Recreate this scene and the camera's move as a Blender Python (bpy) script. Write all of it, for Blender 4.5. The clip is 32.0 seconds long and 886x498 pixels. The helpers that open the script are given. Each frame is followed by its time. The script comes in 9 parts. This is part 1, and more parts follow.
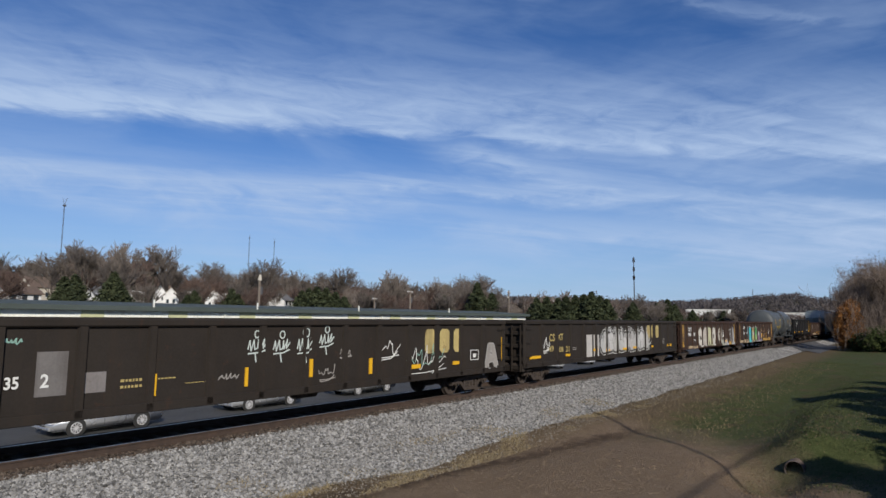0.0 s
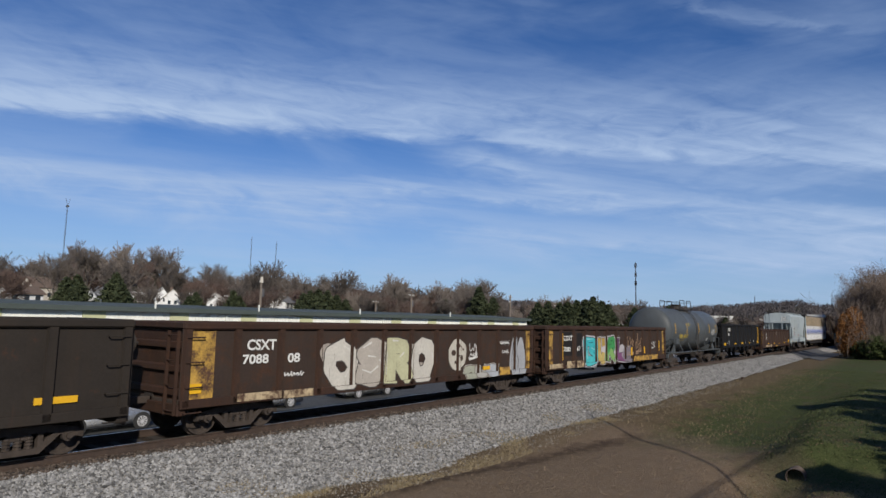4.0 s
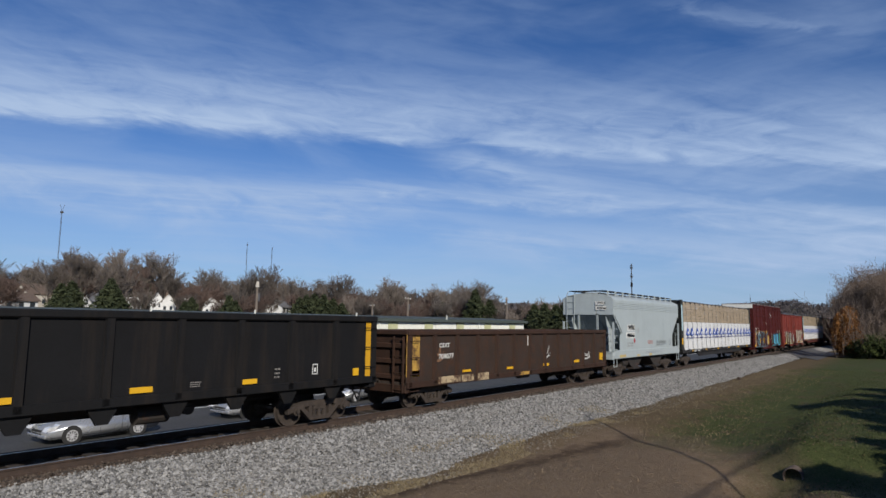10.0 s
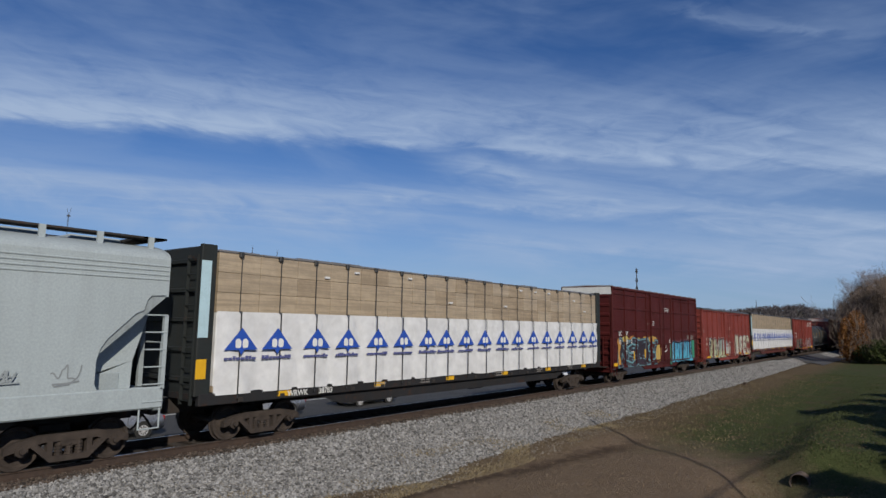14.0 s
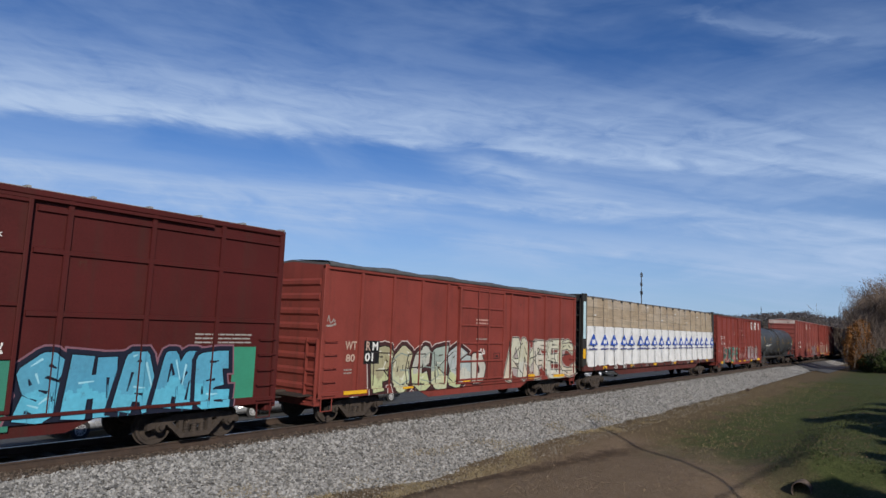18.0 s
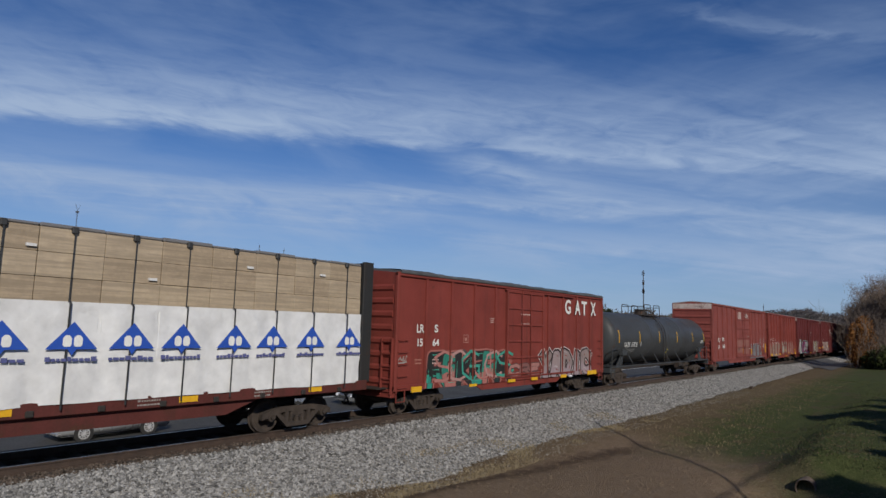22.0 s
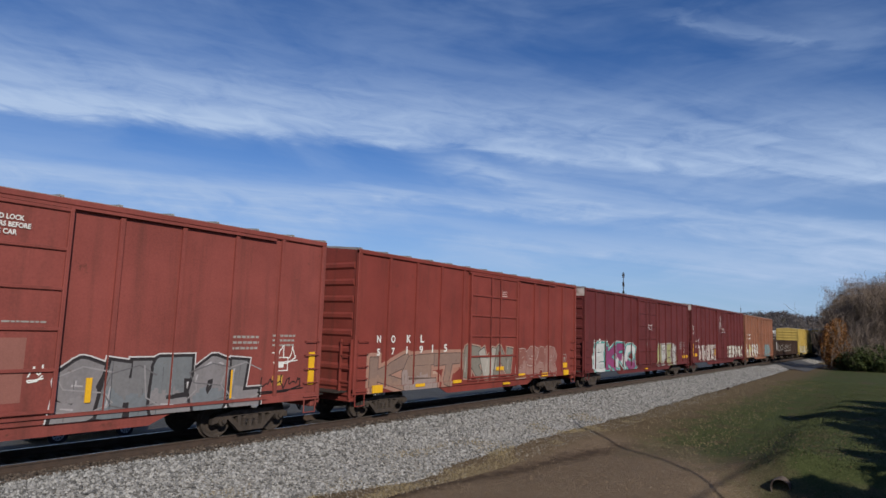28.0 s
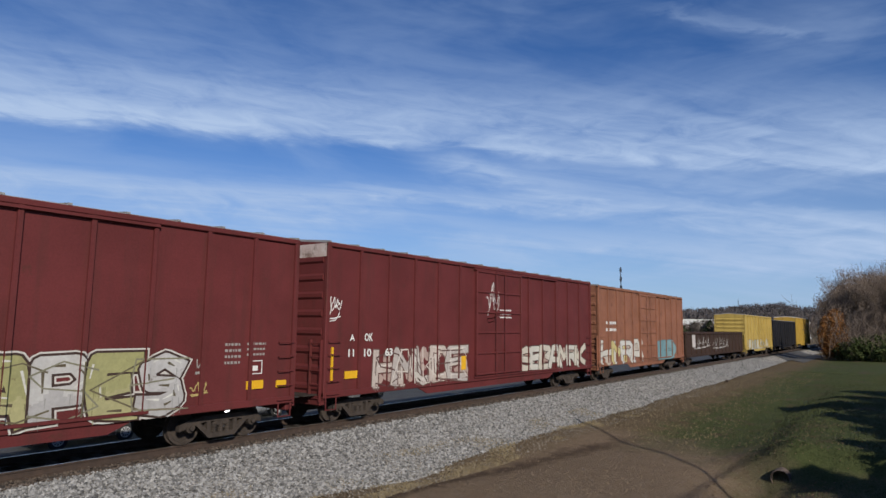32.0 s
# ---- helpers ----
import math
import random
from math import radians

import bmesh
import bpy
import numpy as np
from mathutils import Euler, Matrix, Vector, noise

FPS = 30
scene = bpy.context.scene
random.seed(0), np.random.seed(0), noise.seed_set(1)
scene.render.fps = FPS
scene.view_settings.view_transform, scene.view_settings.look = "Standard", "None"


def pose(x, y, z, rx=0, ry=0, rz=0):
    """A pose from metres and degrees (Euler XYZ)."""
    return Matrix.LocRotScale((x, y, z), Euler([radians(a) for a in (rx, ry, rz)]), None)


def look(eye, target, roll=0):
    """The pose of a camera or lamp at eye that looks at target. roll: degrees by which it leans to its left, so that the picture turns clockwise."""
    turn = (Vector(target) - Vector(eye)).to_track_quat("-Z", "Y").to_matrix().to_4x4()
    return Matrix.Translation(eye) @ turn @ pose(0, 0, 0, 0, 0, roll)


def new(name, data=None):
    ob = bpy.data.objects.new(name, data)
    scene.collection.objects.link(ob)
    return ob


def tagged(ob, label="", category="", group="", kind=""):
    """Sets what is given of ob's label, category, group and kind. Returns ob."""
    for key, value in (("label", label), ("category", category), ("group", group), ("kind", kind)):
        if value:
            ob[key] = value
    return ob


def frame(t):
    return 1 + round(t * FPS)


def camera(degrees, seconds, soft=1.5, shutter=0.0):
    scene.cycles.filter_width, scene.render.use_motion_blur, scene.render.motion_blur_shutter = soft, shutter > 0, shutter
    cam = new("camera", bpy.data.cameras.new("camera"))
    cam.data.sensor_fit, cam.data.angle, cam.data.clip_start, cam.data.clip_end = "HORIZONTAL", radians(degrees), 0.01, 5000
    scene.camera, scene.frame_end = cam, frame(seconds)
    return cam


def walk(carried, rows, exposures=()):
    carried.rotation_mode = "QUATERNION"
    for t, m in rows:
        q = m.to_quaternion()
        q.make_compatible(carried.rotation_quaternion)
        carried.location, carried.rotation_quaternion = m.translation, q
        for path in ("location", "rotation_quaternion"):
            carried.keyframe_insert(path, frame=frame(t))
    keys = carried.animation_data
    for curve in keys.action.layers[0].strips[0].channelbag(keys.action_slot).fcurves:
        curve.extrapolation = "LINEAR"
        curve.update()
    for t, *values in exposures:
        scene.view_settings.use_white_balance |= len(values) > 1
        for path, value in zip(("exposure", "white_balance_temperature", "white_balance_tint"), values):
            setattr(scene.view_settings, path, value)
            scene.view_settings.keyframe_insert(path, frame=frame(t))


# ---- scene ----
# ---- camera: held in the hand on a low bank beside the line ----
cam = camera(70.19, 32.0, 1.5)
EYE = Vector((0.0, 0.0, 2.892))
# seconds, heading from +y towards +x, tilt up, lean to the left (degrees)
AIMS = (
    (0, 52.82, 6.04, 0.79), (0.5, 52.86, 6.14, 0.59), (1, 52.88, 6.25, 0.69), (1.5, 52.93, 6.29, 0.80), (2, 52.91, 6.39, 0.70),
    (2.5, 52.90, 6.51, 0.82), (3, 52.82, 6.52, 0.96), (3.5, 52.74, 6.46, 1.16), (5.5, 52.51, 6.25, 1.52), (6, 52.55, 6.29, 1.29),
    (6.5, 52.65, 6.38, 1.05), (7, 52.76, 6.42, 0.91), (7.5, 52.88, 6.50, 0.89), (8, 52.90, 6.60, 1.04), (8.5, 52.83, 6.72, 1.25),
    (9, 52.88, 6.76, 1.10), (9.5, 52.95, 6.73, 0.98), (10, 53.01, 6.66, 0.78), (10.5, 52.94, 6.68, 0.79), (11, 52.86, 6.64, 0.92),
    (11.5, 52.77, 6.75, 1.21), (12, 52.71, 6.74, 1.48), (12.5, 52.66, 6.77, 1.49), (13, 52.57, 6.82, 1.15), (13.5, 52.53, 6.90, 0.96),
    (14, 52.57, 7.01, 0.92), (14.5, 52.56, 6.84, 1.34), (16.5, 52.13, 6.73, 1.67), (17, 52.02, 6.69, 1.85), (17.5, 52.06, 6.87, 1.80),
    (18, 52.12, 6.98, 2.12), (18.5, 52.07, 7.03, 2.03), (19, 52.03, 6.99, 1.95), (19.5, 51.99, 7.08, 1.58), (20, 51.93, 6.96, 1.42),
    (20.5, 51.98, 6.96, 1.07), (21, 51.98, 6.87, 1.14), (21.5, 51.93, 6.97, 1.41), (22, 51.99, 7.00, 1.62), (22.5, 52.11, 7.08, 1.68),
    (23, 52.17, 7.12, 1.82), (23.5, 52.08, 7.14, 1.92), (24, 52.20, 7.32, 1.77), (24.5, 52.48, 7.50, 1.60), (25, 52.78, 7.44, 1.49),
    (25.5, 53.03, 7.34, 1.42), (27.5, 53.69, 7.18, 1.38), (28, 53.64, 7.12, 1.83), (28.5, 53.55, 7.02, 2.09), (29, 53.50, 6.91, 2.07),
    (29.5, 53.52, 6.89, 2.00), (30, 53.59, 6.80, 1.97), (30.5, 53.68, 6.78, 1.79), (31, 53.77, 6.83, 1.51), (31.5, 53.87, 6.80, 1.24),
    (32, 53.91, 6.96, 0.72),
)


def aim_row(t, heading, tilt, lean):
    a, b = radians(heading), radians(tilt)
    way = Vector((math.sin(a) * math.cos(b), math.cos(a) * math.cos(b), math.sin(b)))
    return (t, look(EYE, EYE + way * 10.0, lean))


# the clip's camera darkens its picture while the pale cars pass
EXPOSE = ((0, 0.0), (3.5, -0.04), (8, -0.13), (10, -0.08), (11, -0.12), (12, -0.12), (13, -0.22), (14, -0.31), (16, -0.2), (18, -0.03), (19, -0.08), (20, -0.24), (22, -0.34), (23, -0.16), (25, -0.12), (28, -0.04), (30, 0.0), (32, 0.0))
walk(cam, [aim_row(*row) for row in AIMS], EXPOSE)

# ---- light: low late-autumn sun behind the viewer, thin high cloud ----
SUN_EL = radians(28.0)
SUN_WAY = Vector((0.55 * math.cos(SUN_EL), 0.835 * math.cos(SUN_EL), -math.sin(SUN_EL))).normalized()
sun = new("sun", bpy.data.lights.new("sun", "SUN"))
sun.data.energy, sun.data.angle, sun.data.color = 5.0, radians(0.6), (1.0, 0.93, 0.82)
sun.matrix_world = look((-60, -90, 60), Vector((-60, -90, 60)) + SUN_WAY)


def build_world():
    world = bpy.data.worlds.new("sky")
    scene.world = world
    world.use_nodes = True
    nt = world.node_tree
    N, L = nt.nodes, nt.links
    N.clear()
    out = N.new("ShaderNodeOutputWorld")
    bg = N.new("ShaderNodeBackground")
    sky = N.new("ShaderNodeTexSky")
    sky.sky_type, sky.sun_disc = "NISHITA", False
    sky.sun_elevation = SUN_EL
    sky.sun_rotation = math.atan2(-SUN_WAY.x, -SUN_WAY.y)
    sky.air_density, sky.dust_density, sky.ozone_density = 1.0, 0.3, 2.2
    tc = N.new("ShaderNodeTexCoord")
    sep = N.new("ShaderNodeSeparateXYZ")
    L.new(tc.outputs["Generated"], sep.inputs[0])

    def math_node(op, a, b=None, c=None, clamp=False):
        n = N.new("ShaderNodeMath")
        n.operation, n.use_clamp = op, clamp
        for i, v in enumerate((a, b, c)):
            if v is None:
                continue
            if isinstance(v, (int, float)):
                n.inputs[i].default_value = v
            else:
                L.new(v, n.inputs[i])
        return n.outputs[0]

    # the cloud layer is a flat sheet high above: direction over height
    up = math_node("MAXIMUM", sep.outputs[2], 0.0)
    h = math_node("ADD", up, 0.09)
    px, py = math_node("DIVIDE", sep.outputs[0], h), math_node("DIVIDE", sep.outputs[1], h)
    flat = N.new("ShaderNodeCombineXYZ")
    L.new(px, flat.inputs[0]), L.new(py, flat.inputs[1])

    def streaks(turn, along, across, detail, rough, shift, warp):
        m = N.new("ShaderNodeMapping")
        m.inputs["Rotation"].default_value = (0, 0, radians(turn))
        m.inputs["Location"].default_value = (shift, shift * 0.7, 0)
        L.new(flat.outputs[0], m.inputs[0])
        s = N.new("ShaderNodeVectorMath")
        s.operation = "MULTIPLY"
        s.inputs[1].default_value = (along, across, 1)
        L.new(m.outputs[0], s.inputs[0])
        n = N.new("ShaderNodeTexNoise")
        n.inputs["Scale"].default_value, n.inputs["Detail"].default_value = 1.0, detail
        n.inputs["Roughness"].default_value, n.inputs["Distortion"].default_value = rough, warp
        L.new(s.outputs[0], n.inputs["Vector"])
        return n.outputs["Fac"]

    fine = streaks(CLOUD_TURN + 4, 0.45, 4.6, 8, 0.62, 7.7, 0.8)
    wisp = streaks(CLOUD_TURN - 7, 0.2, 2.4, 6, 0.6, 1.3, 1.1)

    # bands of cirrus: each follows a bowed line of height over heading
    az = math_node("MULTIPLY", math_node("ARCTAN2", sep.outputs[0], sep.outputs[1]), 180 / math.pi)
    el = math_node("MULTIPLY", math_node("ARCSINE", sep.outputs[2]), 180 / math.pi)
    side = math_node("DIVIDE", math_node("SUBTRACT", az, 54.0), 36.0)
    sheet = N.new("ShaderNodeCombineXYZ")
    L.new(math_node("MULTIPLY", side, 3.2), sheet.inputs[0])
    L.new(math_node("ADD", math_node("MULTIPLY", el, 0.34), math_node("MULTIPLY", side, 0.7)), sheet.inputs[1])

    def field(scale, detail, rough, warp, shift):
        m = N.new("ShaderNodeMapping")
        m.inputs["Location"].default_value = (shift, shift * 1.7, shift * 0.3)
        L.new(sheet.outputs[0], m.inputs[0])
        n = N.new("ShaderNodeTexNoise")
        n.inputs["Scale"].default_value, n.inputs["Detail"].default_value = scale, detail
        n.inputs["Roughness"].default_value, n.inputs["Distortion"].default_value = rough, warp
        L.new(m.outputs[0], n.inputs["Vector"])
        return n.outputs["Fac"]

    def ramp(v, lo, hi, top=1.0):
        n = N.new("ShaderNodeMapRange")
        n.interpolation_type = "SMOOTHSTEP"
        n.inputs["From Min"].default_value, n.inputs["From Max"].default_value = lo, hi
        n.inputs["To Max"].default_value = top
        L.new(v, n.inputs["Value"])
        return n.outputs[0]

    soft, curl = field(0.9, 5, 0.55, 0.6, 2.0), field(2.2, 7, 0.6, 0.9, 5.0)
    wave = math_node("MULTIPLY", math_node("SUBTRACT", soft, 0.5), 5.0)
    wave = math_node("ADD", wave, math_node("MULTIPLY", math_node("SUBTRACT", curl, 0.5), 2.2))
    total = None
    # height in the middle, slope, bow, fade below and above, span of headings, strength
    for mid, slope, bow, below, above, a0, a1, a2, a3, amount in (
            (16.6, -1.7, -2.6, 1.3, 8.5, -190, -180, 178, 180, 0.80), (16.7, -1.7, -2.7, 0.8, 1.6, -190, -180, 26, 50, 0.30), (15.6, -3.2, -1.4, 2.2, 2.4, 50, 62, 178, 180, 0.28),
            (14.5, -6.6, -0.7, 3.2, 1.3, 49, 57, 178, 180, 0.66), (11.4, 0.4, 0.0, 4.2, 1.8, -190, -180, 42, 60, 0.62), (11.6, -2.5, -0.5, 1.2, 0.9, 42, 50, 62, 72, 0.34),
            (31.5, -9.0, -0.5, 0.7, 0.6, 71, 77, 83, 88, 0.22), (26.5, -3.0, 0.0, 5.0, 8.0, 80, 88, 178, 180, 0.14), (25.4, 1.0, 0.0, 2.6, 5.0, -190, -180, 54, 72, 0.07),
            (8.6, -3.0, -0.4, 2.2, 2.0, 44, 60, 178, 180, 0.34)):
        line = math_node("ADD", math_node("MULTIPLY", math_node("ADD", math_node("MULTIPLY", side, bow), slope), side), mid)
        d = math_node("ADD", math_node("SUBTRACT", el, line), math_node("MULTIPLY", wave, 0.45 if mid > 16 and mid < 17 else 0.8))
        f = math_node("MULTIPLY", ramp(d, -below, 0.0), ramp(d, above, 0.0))
        f = math_node("MULTIPLY", f, math_node("MULTIPLY", ramp(az, a0, a1), ramp(az, a3, a2, amount)))
        total = f if total is None else math_node("ADD", total, f)
    grain_ = math_node("ADD", math_node("MULTIPLY", wisp, 0.75), math_node("MULTIPLY", fine, 0.16))
    grain_ = math_node("ADD", grain_, math_node("MULTIPLY", curl, 0.8))
    total = math_node("MULTIPLY", total, ramp(grain_, 0.35, 1.28, 1.25))
    haze = math_node("MULTIPLY", ramp(math_node("ADD", math_node("MULTIPLY", soft, 0.7), math_node("MULTIPLY", wisp, 0.3)), 0.36, 0.70), 0.22)
    veil_all = math_node("ADD", total, haze)
    # thicker towards the horizon, where the line of sight crosses more of it
    low = N.new("ShaderNodeMapRange")
    low.inputs["From Min"].default_value, low.inputs["From Max"].default_value = 0.0, 0.29
    low.inputs["To Min"].default_value, low.inputs["To Max"].default_value = 0.66, 0.0
    L.new(up, low.inputs["Value"])
    cover = math_node("ADD", math_node("MULTIPLY", veil_all, 0.9), low.outputs[0], clamp=True)
    mix = N.new("ShaderNodeMix")
    mix.data_type = "RGBA"
    L.new(cover, mix.inputs[0])
    grade = N.new("ShaderNodeMix")
    grade.data_type, grade.blend_type = "RGBA", "MULTIPLY"
    grade.inputs[0].default_value = 1.0
    L.new(sky.outputs[0], grade.inputs[6])
    grade.inputs[7].default_value = (0.34, 0.60, 1.0, 1)
    L.new(grade.outputs[2], mix.inputs[6])
    mix.inputs[7].default_value = (4.7, 6.15, 8.7, 1)
    L.new(mix.outputs[2], bg.inputs[0])
    bg.inputs[1].default_value = 0.09
    L.new(bg.outputs[0], out.inputs[0])


CLOUD_TURN = 42.0
build_world()

# ---- materials ----
def base_nodes(name):
    m = bpy.data.materials.new(name)
    m.use_nodes = True
    nt = m.node_tree
    return m, nt.nodes, nt.links, nt.nodes["Principled BSDF"]


def rgb(c):
    return (c[0], c[1], c[2], 1.0)


def noise_fac(N, L, vec, scale, detail=4, rough=0.55, lo=0.35, hi=0.65, stretch=None):
    if stretch:
        m = N.new("ShaderNodeMapping")
        m.inputs["Scale"].default_value = stretch
        L.new(vec, m.inputs[0])
        vec = m.outputs[0]
    n = N.new("ShaderNodeTexNoise")
    n.inputs["Scale"].default_value, n.inputs["Detail"].default_value = scale, detail
    n.inputs["Roughness"].default_value = rough
    L.new(vec, n.inputs["Vector"])
    r = N.new("ShaderNodeMapRange")
    r.inputs["From Min"].default_value, r.inputs["From Max"].default_value = lo, hi
    L.new(n.outputs["Fac"], r.inputs["Value"])
    return r.outputs[0], n.outputs["Fac"]


def mixed(N, L, fac, a, b, blend="MIX"):
    x = N.new("ShaderNodeMix")
    x.data_type, x.blend_type = "RGBA", blend
    for sock, v in ((0, fac), (6, a), (7, b)):
        if isinstance(v, (int, float)):
            x.inputs[sock].default_value = v
        elif isinstance(v, tuple):
            x.inputs[sock].default_value = rgb(v)
        else:
            L.new(v, x.inputs[sock])
    return x.outputs[2]


def surface(name, a, b=None, scale=1.5, rough=0.6, metal=0.0, bump=0.15, grain=30.0, rust=0.0, rust_col=(0.09, 0.035, 0.016),
            streak=0.0, streak_col=(0.03, 0.022, 0.016), per_piece=0.0, spec=0.5, layers=0.0):
    """Paint, metal or stone: two tones at large scale, fine grain, rust patches and vertical dirt streaks."""
    m, N, L, p = base_nodes(name)
    tc = N.new("ShaderNodeTexCoord")
    vec = tc.outputs["Object"]
    b = b or tuple(x * 0.72 for x in a)
    f, raw = noise_fac(N, L, vec, scale)
    col = mixed(N, L, f, a, b)
    g, graw = noise_fac(N, L, vec, grain, 3, 0.6, 0.25, 0.75)
    col = mixed(N, L, 0.30, col, mixed(N, L, g, tuple(x * 0.6 for x in a), tuple(min(1, x * 1.3) for x in a)))
    if streak:
        s, _ = noise_fac(N, L, vec, 2.6, 5, 0.6, 0.5, 0.78, (1.0, 1.0, 0.09))
        sm = N.new("ShaderNodeMath")
        sm.operation = "MULTIPLY"
        sm.inputs[1].default_value = streak
        L.new(s, sm.inputs[0])
        col = mixed(N, L, sm.outputs[0], col, streak_col)
    if layers:
        s, _ = noise_fac(N, L, vec, 1.0, 6, 0.75, 0.44, 0.56, (0.5, 0.5, 13.0))
        sm = N.new("ShaderNodeMath")
        sm.operation = "MULTIPLY"
        sm.inputs[1].default_value = layers
        L.new(s, sm.inputs[0])
        col = mixed(N, L, sm.outputs[0], col, tuple(x * 0.62 for x in a))
    if rust:
        r, _ = noise_fac(N, L, vec, 2.6, 9, 0.72, 0.64 - 0.24 * rust, 0.78 - 0.22 * rust)
        run, _ = noise_fac(N, L, vec, 2.4, 6, 0.65, 0.66 - 0.16 * rust, 0.90 - 0.16 * rust, (1.5, 1.5, 0.13))
        top = N.new("ShaderNodeMath")
        top.operation = "MAXIMUM"
        L.new(r, top.inputs[0]), L.new(run, top.inputs[1])
        hot, _ = noise_fac(N, L, vec, 5.5, 6, 0.7, 0.5, 0.72)
        tone = mixed(N, L, hot, rust_col, tuple(x * k for x, k in zip(rust_col, (1.45, 1.4, 1.3))))
        col = mixed(N, L, top.outputs[0], col, mixed(N, L, g, tone, tuple(x * 0.45 for x in rust_col)))
    if per_piece:
        oi = N.new("ShaderNodeObjectInfo")
        v = N.new("ShaderNodeMapRange")
        v.inputs["To Min"].default_value, v.inputs["To Max"].default_value = 1 - per_piece, 1 + per_piece
        L.new(oi.outputs["Random"], v.inputs["Value"])
        hs = N.new("ShaderNodeHueSaturation")
        L.new(v.outputs[0], hs.inputs["Value"])
        L.new(col, hs.inputs["Color"])
        col = hs.outputs[0]
    L.new(col, p.inputs["Base Color"])
    rr = N.new("ShaderNodeMapRange")
    rr.inputs["To Min"].default_value, rr.inputs["To Max"].default_value = max(0.05, rough - 0.12), min(1, rough + 0.14)
    L.new(raw, rr.inputs["Value"])
    L.new(rr.outputs[0], p.inputs["Roughness"])
    p.inputs["Metallic"].default_value = metal
    p.inputs["Specular IOR Level"].default_value = spec
    if bump:
        bn = N.new("ShaderNodeBump")
        bn.inputs["Strength"].default_value, bn.inputs["Distance"].default_value = bump, 0.02
        L.new(graw, bn.inputs["Height"])
        L.new(bn.outputs[0], p.inputs["Normal"])
    return m


def islands(name, a, b, rough=0.9, grain=40.0):
    """Many small joined pieces, each with its own tone."""
    m, N, L, p = base_nodes(name)
    geo = N.new("ShaderNodeNewGeometry")
    ramp = mixed(N, L, geo.outputs["Random Per Island"], a, b)
    tc = N.new("ShaderNodeTexCoord")
    g, _ = noise_fac(N, L, tc.outputs["Object"], grain, 2, 0.5, 0.2, 0.8)
    L.new(mixed(N, L, 0.25, ramp, mixed(N, L, g, tuple(x * 0.5 for x in a), b)), p.inputs["Base Color"])
    p.inputs["Roughness"].default_value = rough
    p.inputs["Specular IOR Level"].default_value = 0.2
    return m


def glass_mat(name, tint=(0.03, 0.035, 0.04)):
    m, N, L, p = base_nodes(name)
    p.inputs["Base Color"].default_value = rgb(tint)
    p.inputs["Roughness"].default_value = 0.06
    return m


MAT = {}


def mat(key, maker=None):
    if key not in MAT:
        MAT[key] = maker()
    return MAT[key]


def paint(c, rust=0.25, streak=0.35, rough=0.55, tone=0.70):
    c = tuple(x * 0.77 for x in c)
    k = ("paint", c, rust, streak, rough, tone)
    return mat(k, lambda: surface("car_paint", c, tuple(x * tone for x in c), 0.7, rough, 0.0, 0.20, 22.0, rust, rust_col=(0.068, 0.034, 0.021), streak=min(1, streak * 1.4), spec=0.16))


def flat_paint(c, rough=0.6):
    c = tuple(x * 0.85 for x in c)
    return mat(("flat", c, rough), lambda: surface("stencil_paint", c, tuple(x * 0.86 for x in c), 3.0, rough, 0.0, 0.05, 40.0, spec=0.2))


STEEL_DARK = surface("grimy_steel", (0.022, 0.019, 0.017), (0.04, 0.030, 0.024), 3.0, 0.75, 0.2, 0.3, 45.0, rust=0.35)
STEEL_RUST = surface("rusty_cast_steel", (0.050, 0.037, 0.029), (0.022, 0.016, 0.013), 4.0, 0.85, 0.1, 0.4, 50.0)
RAIL_TOP = surface("polished_rail_head", (0.42, 0.40, 0.38), (0.3, 0.27, 0.24), 3.0, 0.3, 0.9, 0.05)
RAIL_SIDE = surface("rusty_rail", (0.055, 0.034, 0.024), (0.032, 0.022, 0.017), 4.0, 0.85, 0.1, 0.3)
TIE = surface("weathered_tie_wood", (0.040, 0.031, 0.025), (0.024, 0.019, 0.016), 6.0, 0.9, 0.0, 0.5, 60.0, per_piece=0.25)
YELLOW = flat_paint((0.72, 0.40, 0.02))
WHITE = flat_paint((0.75, 0.75, 0.72))


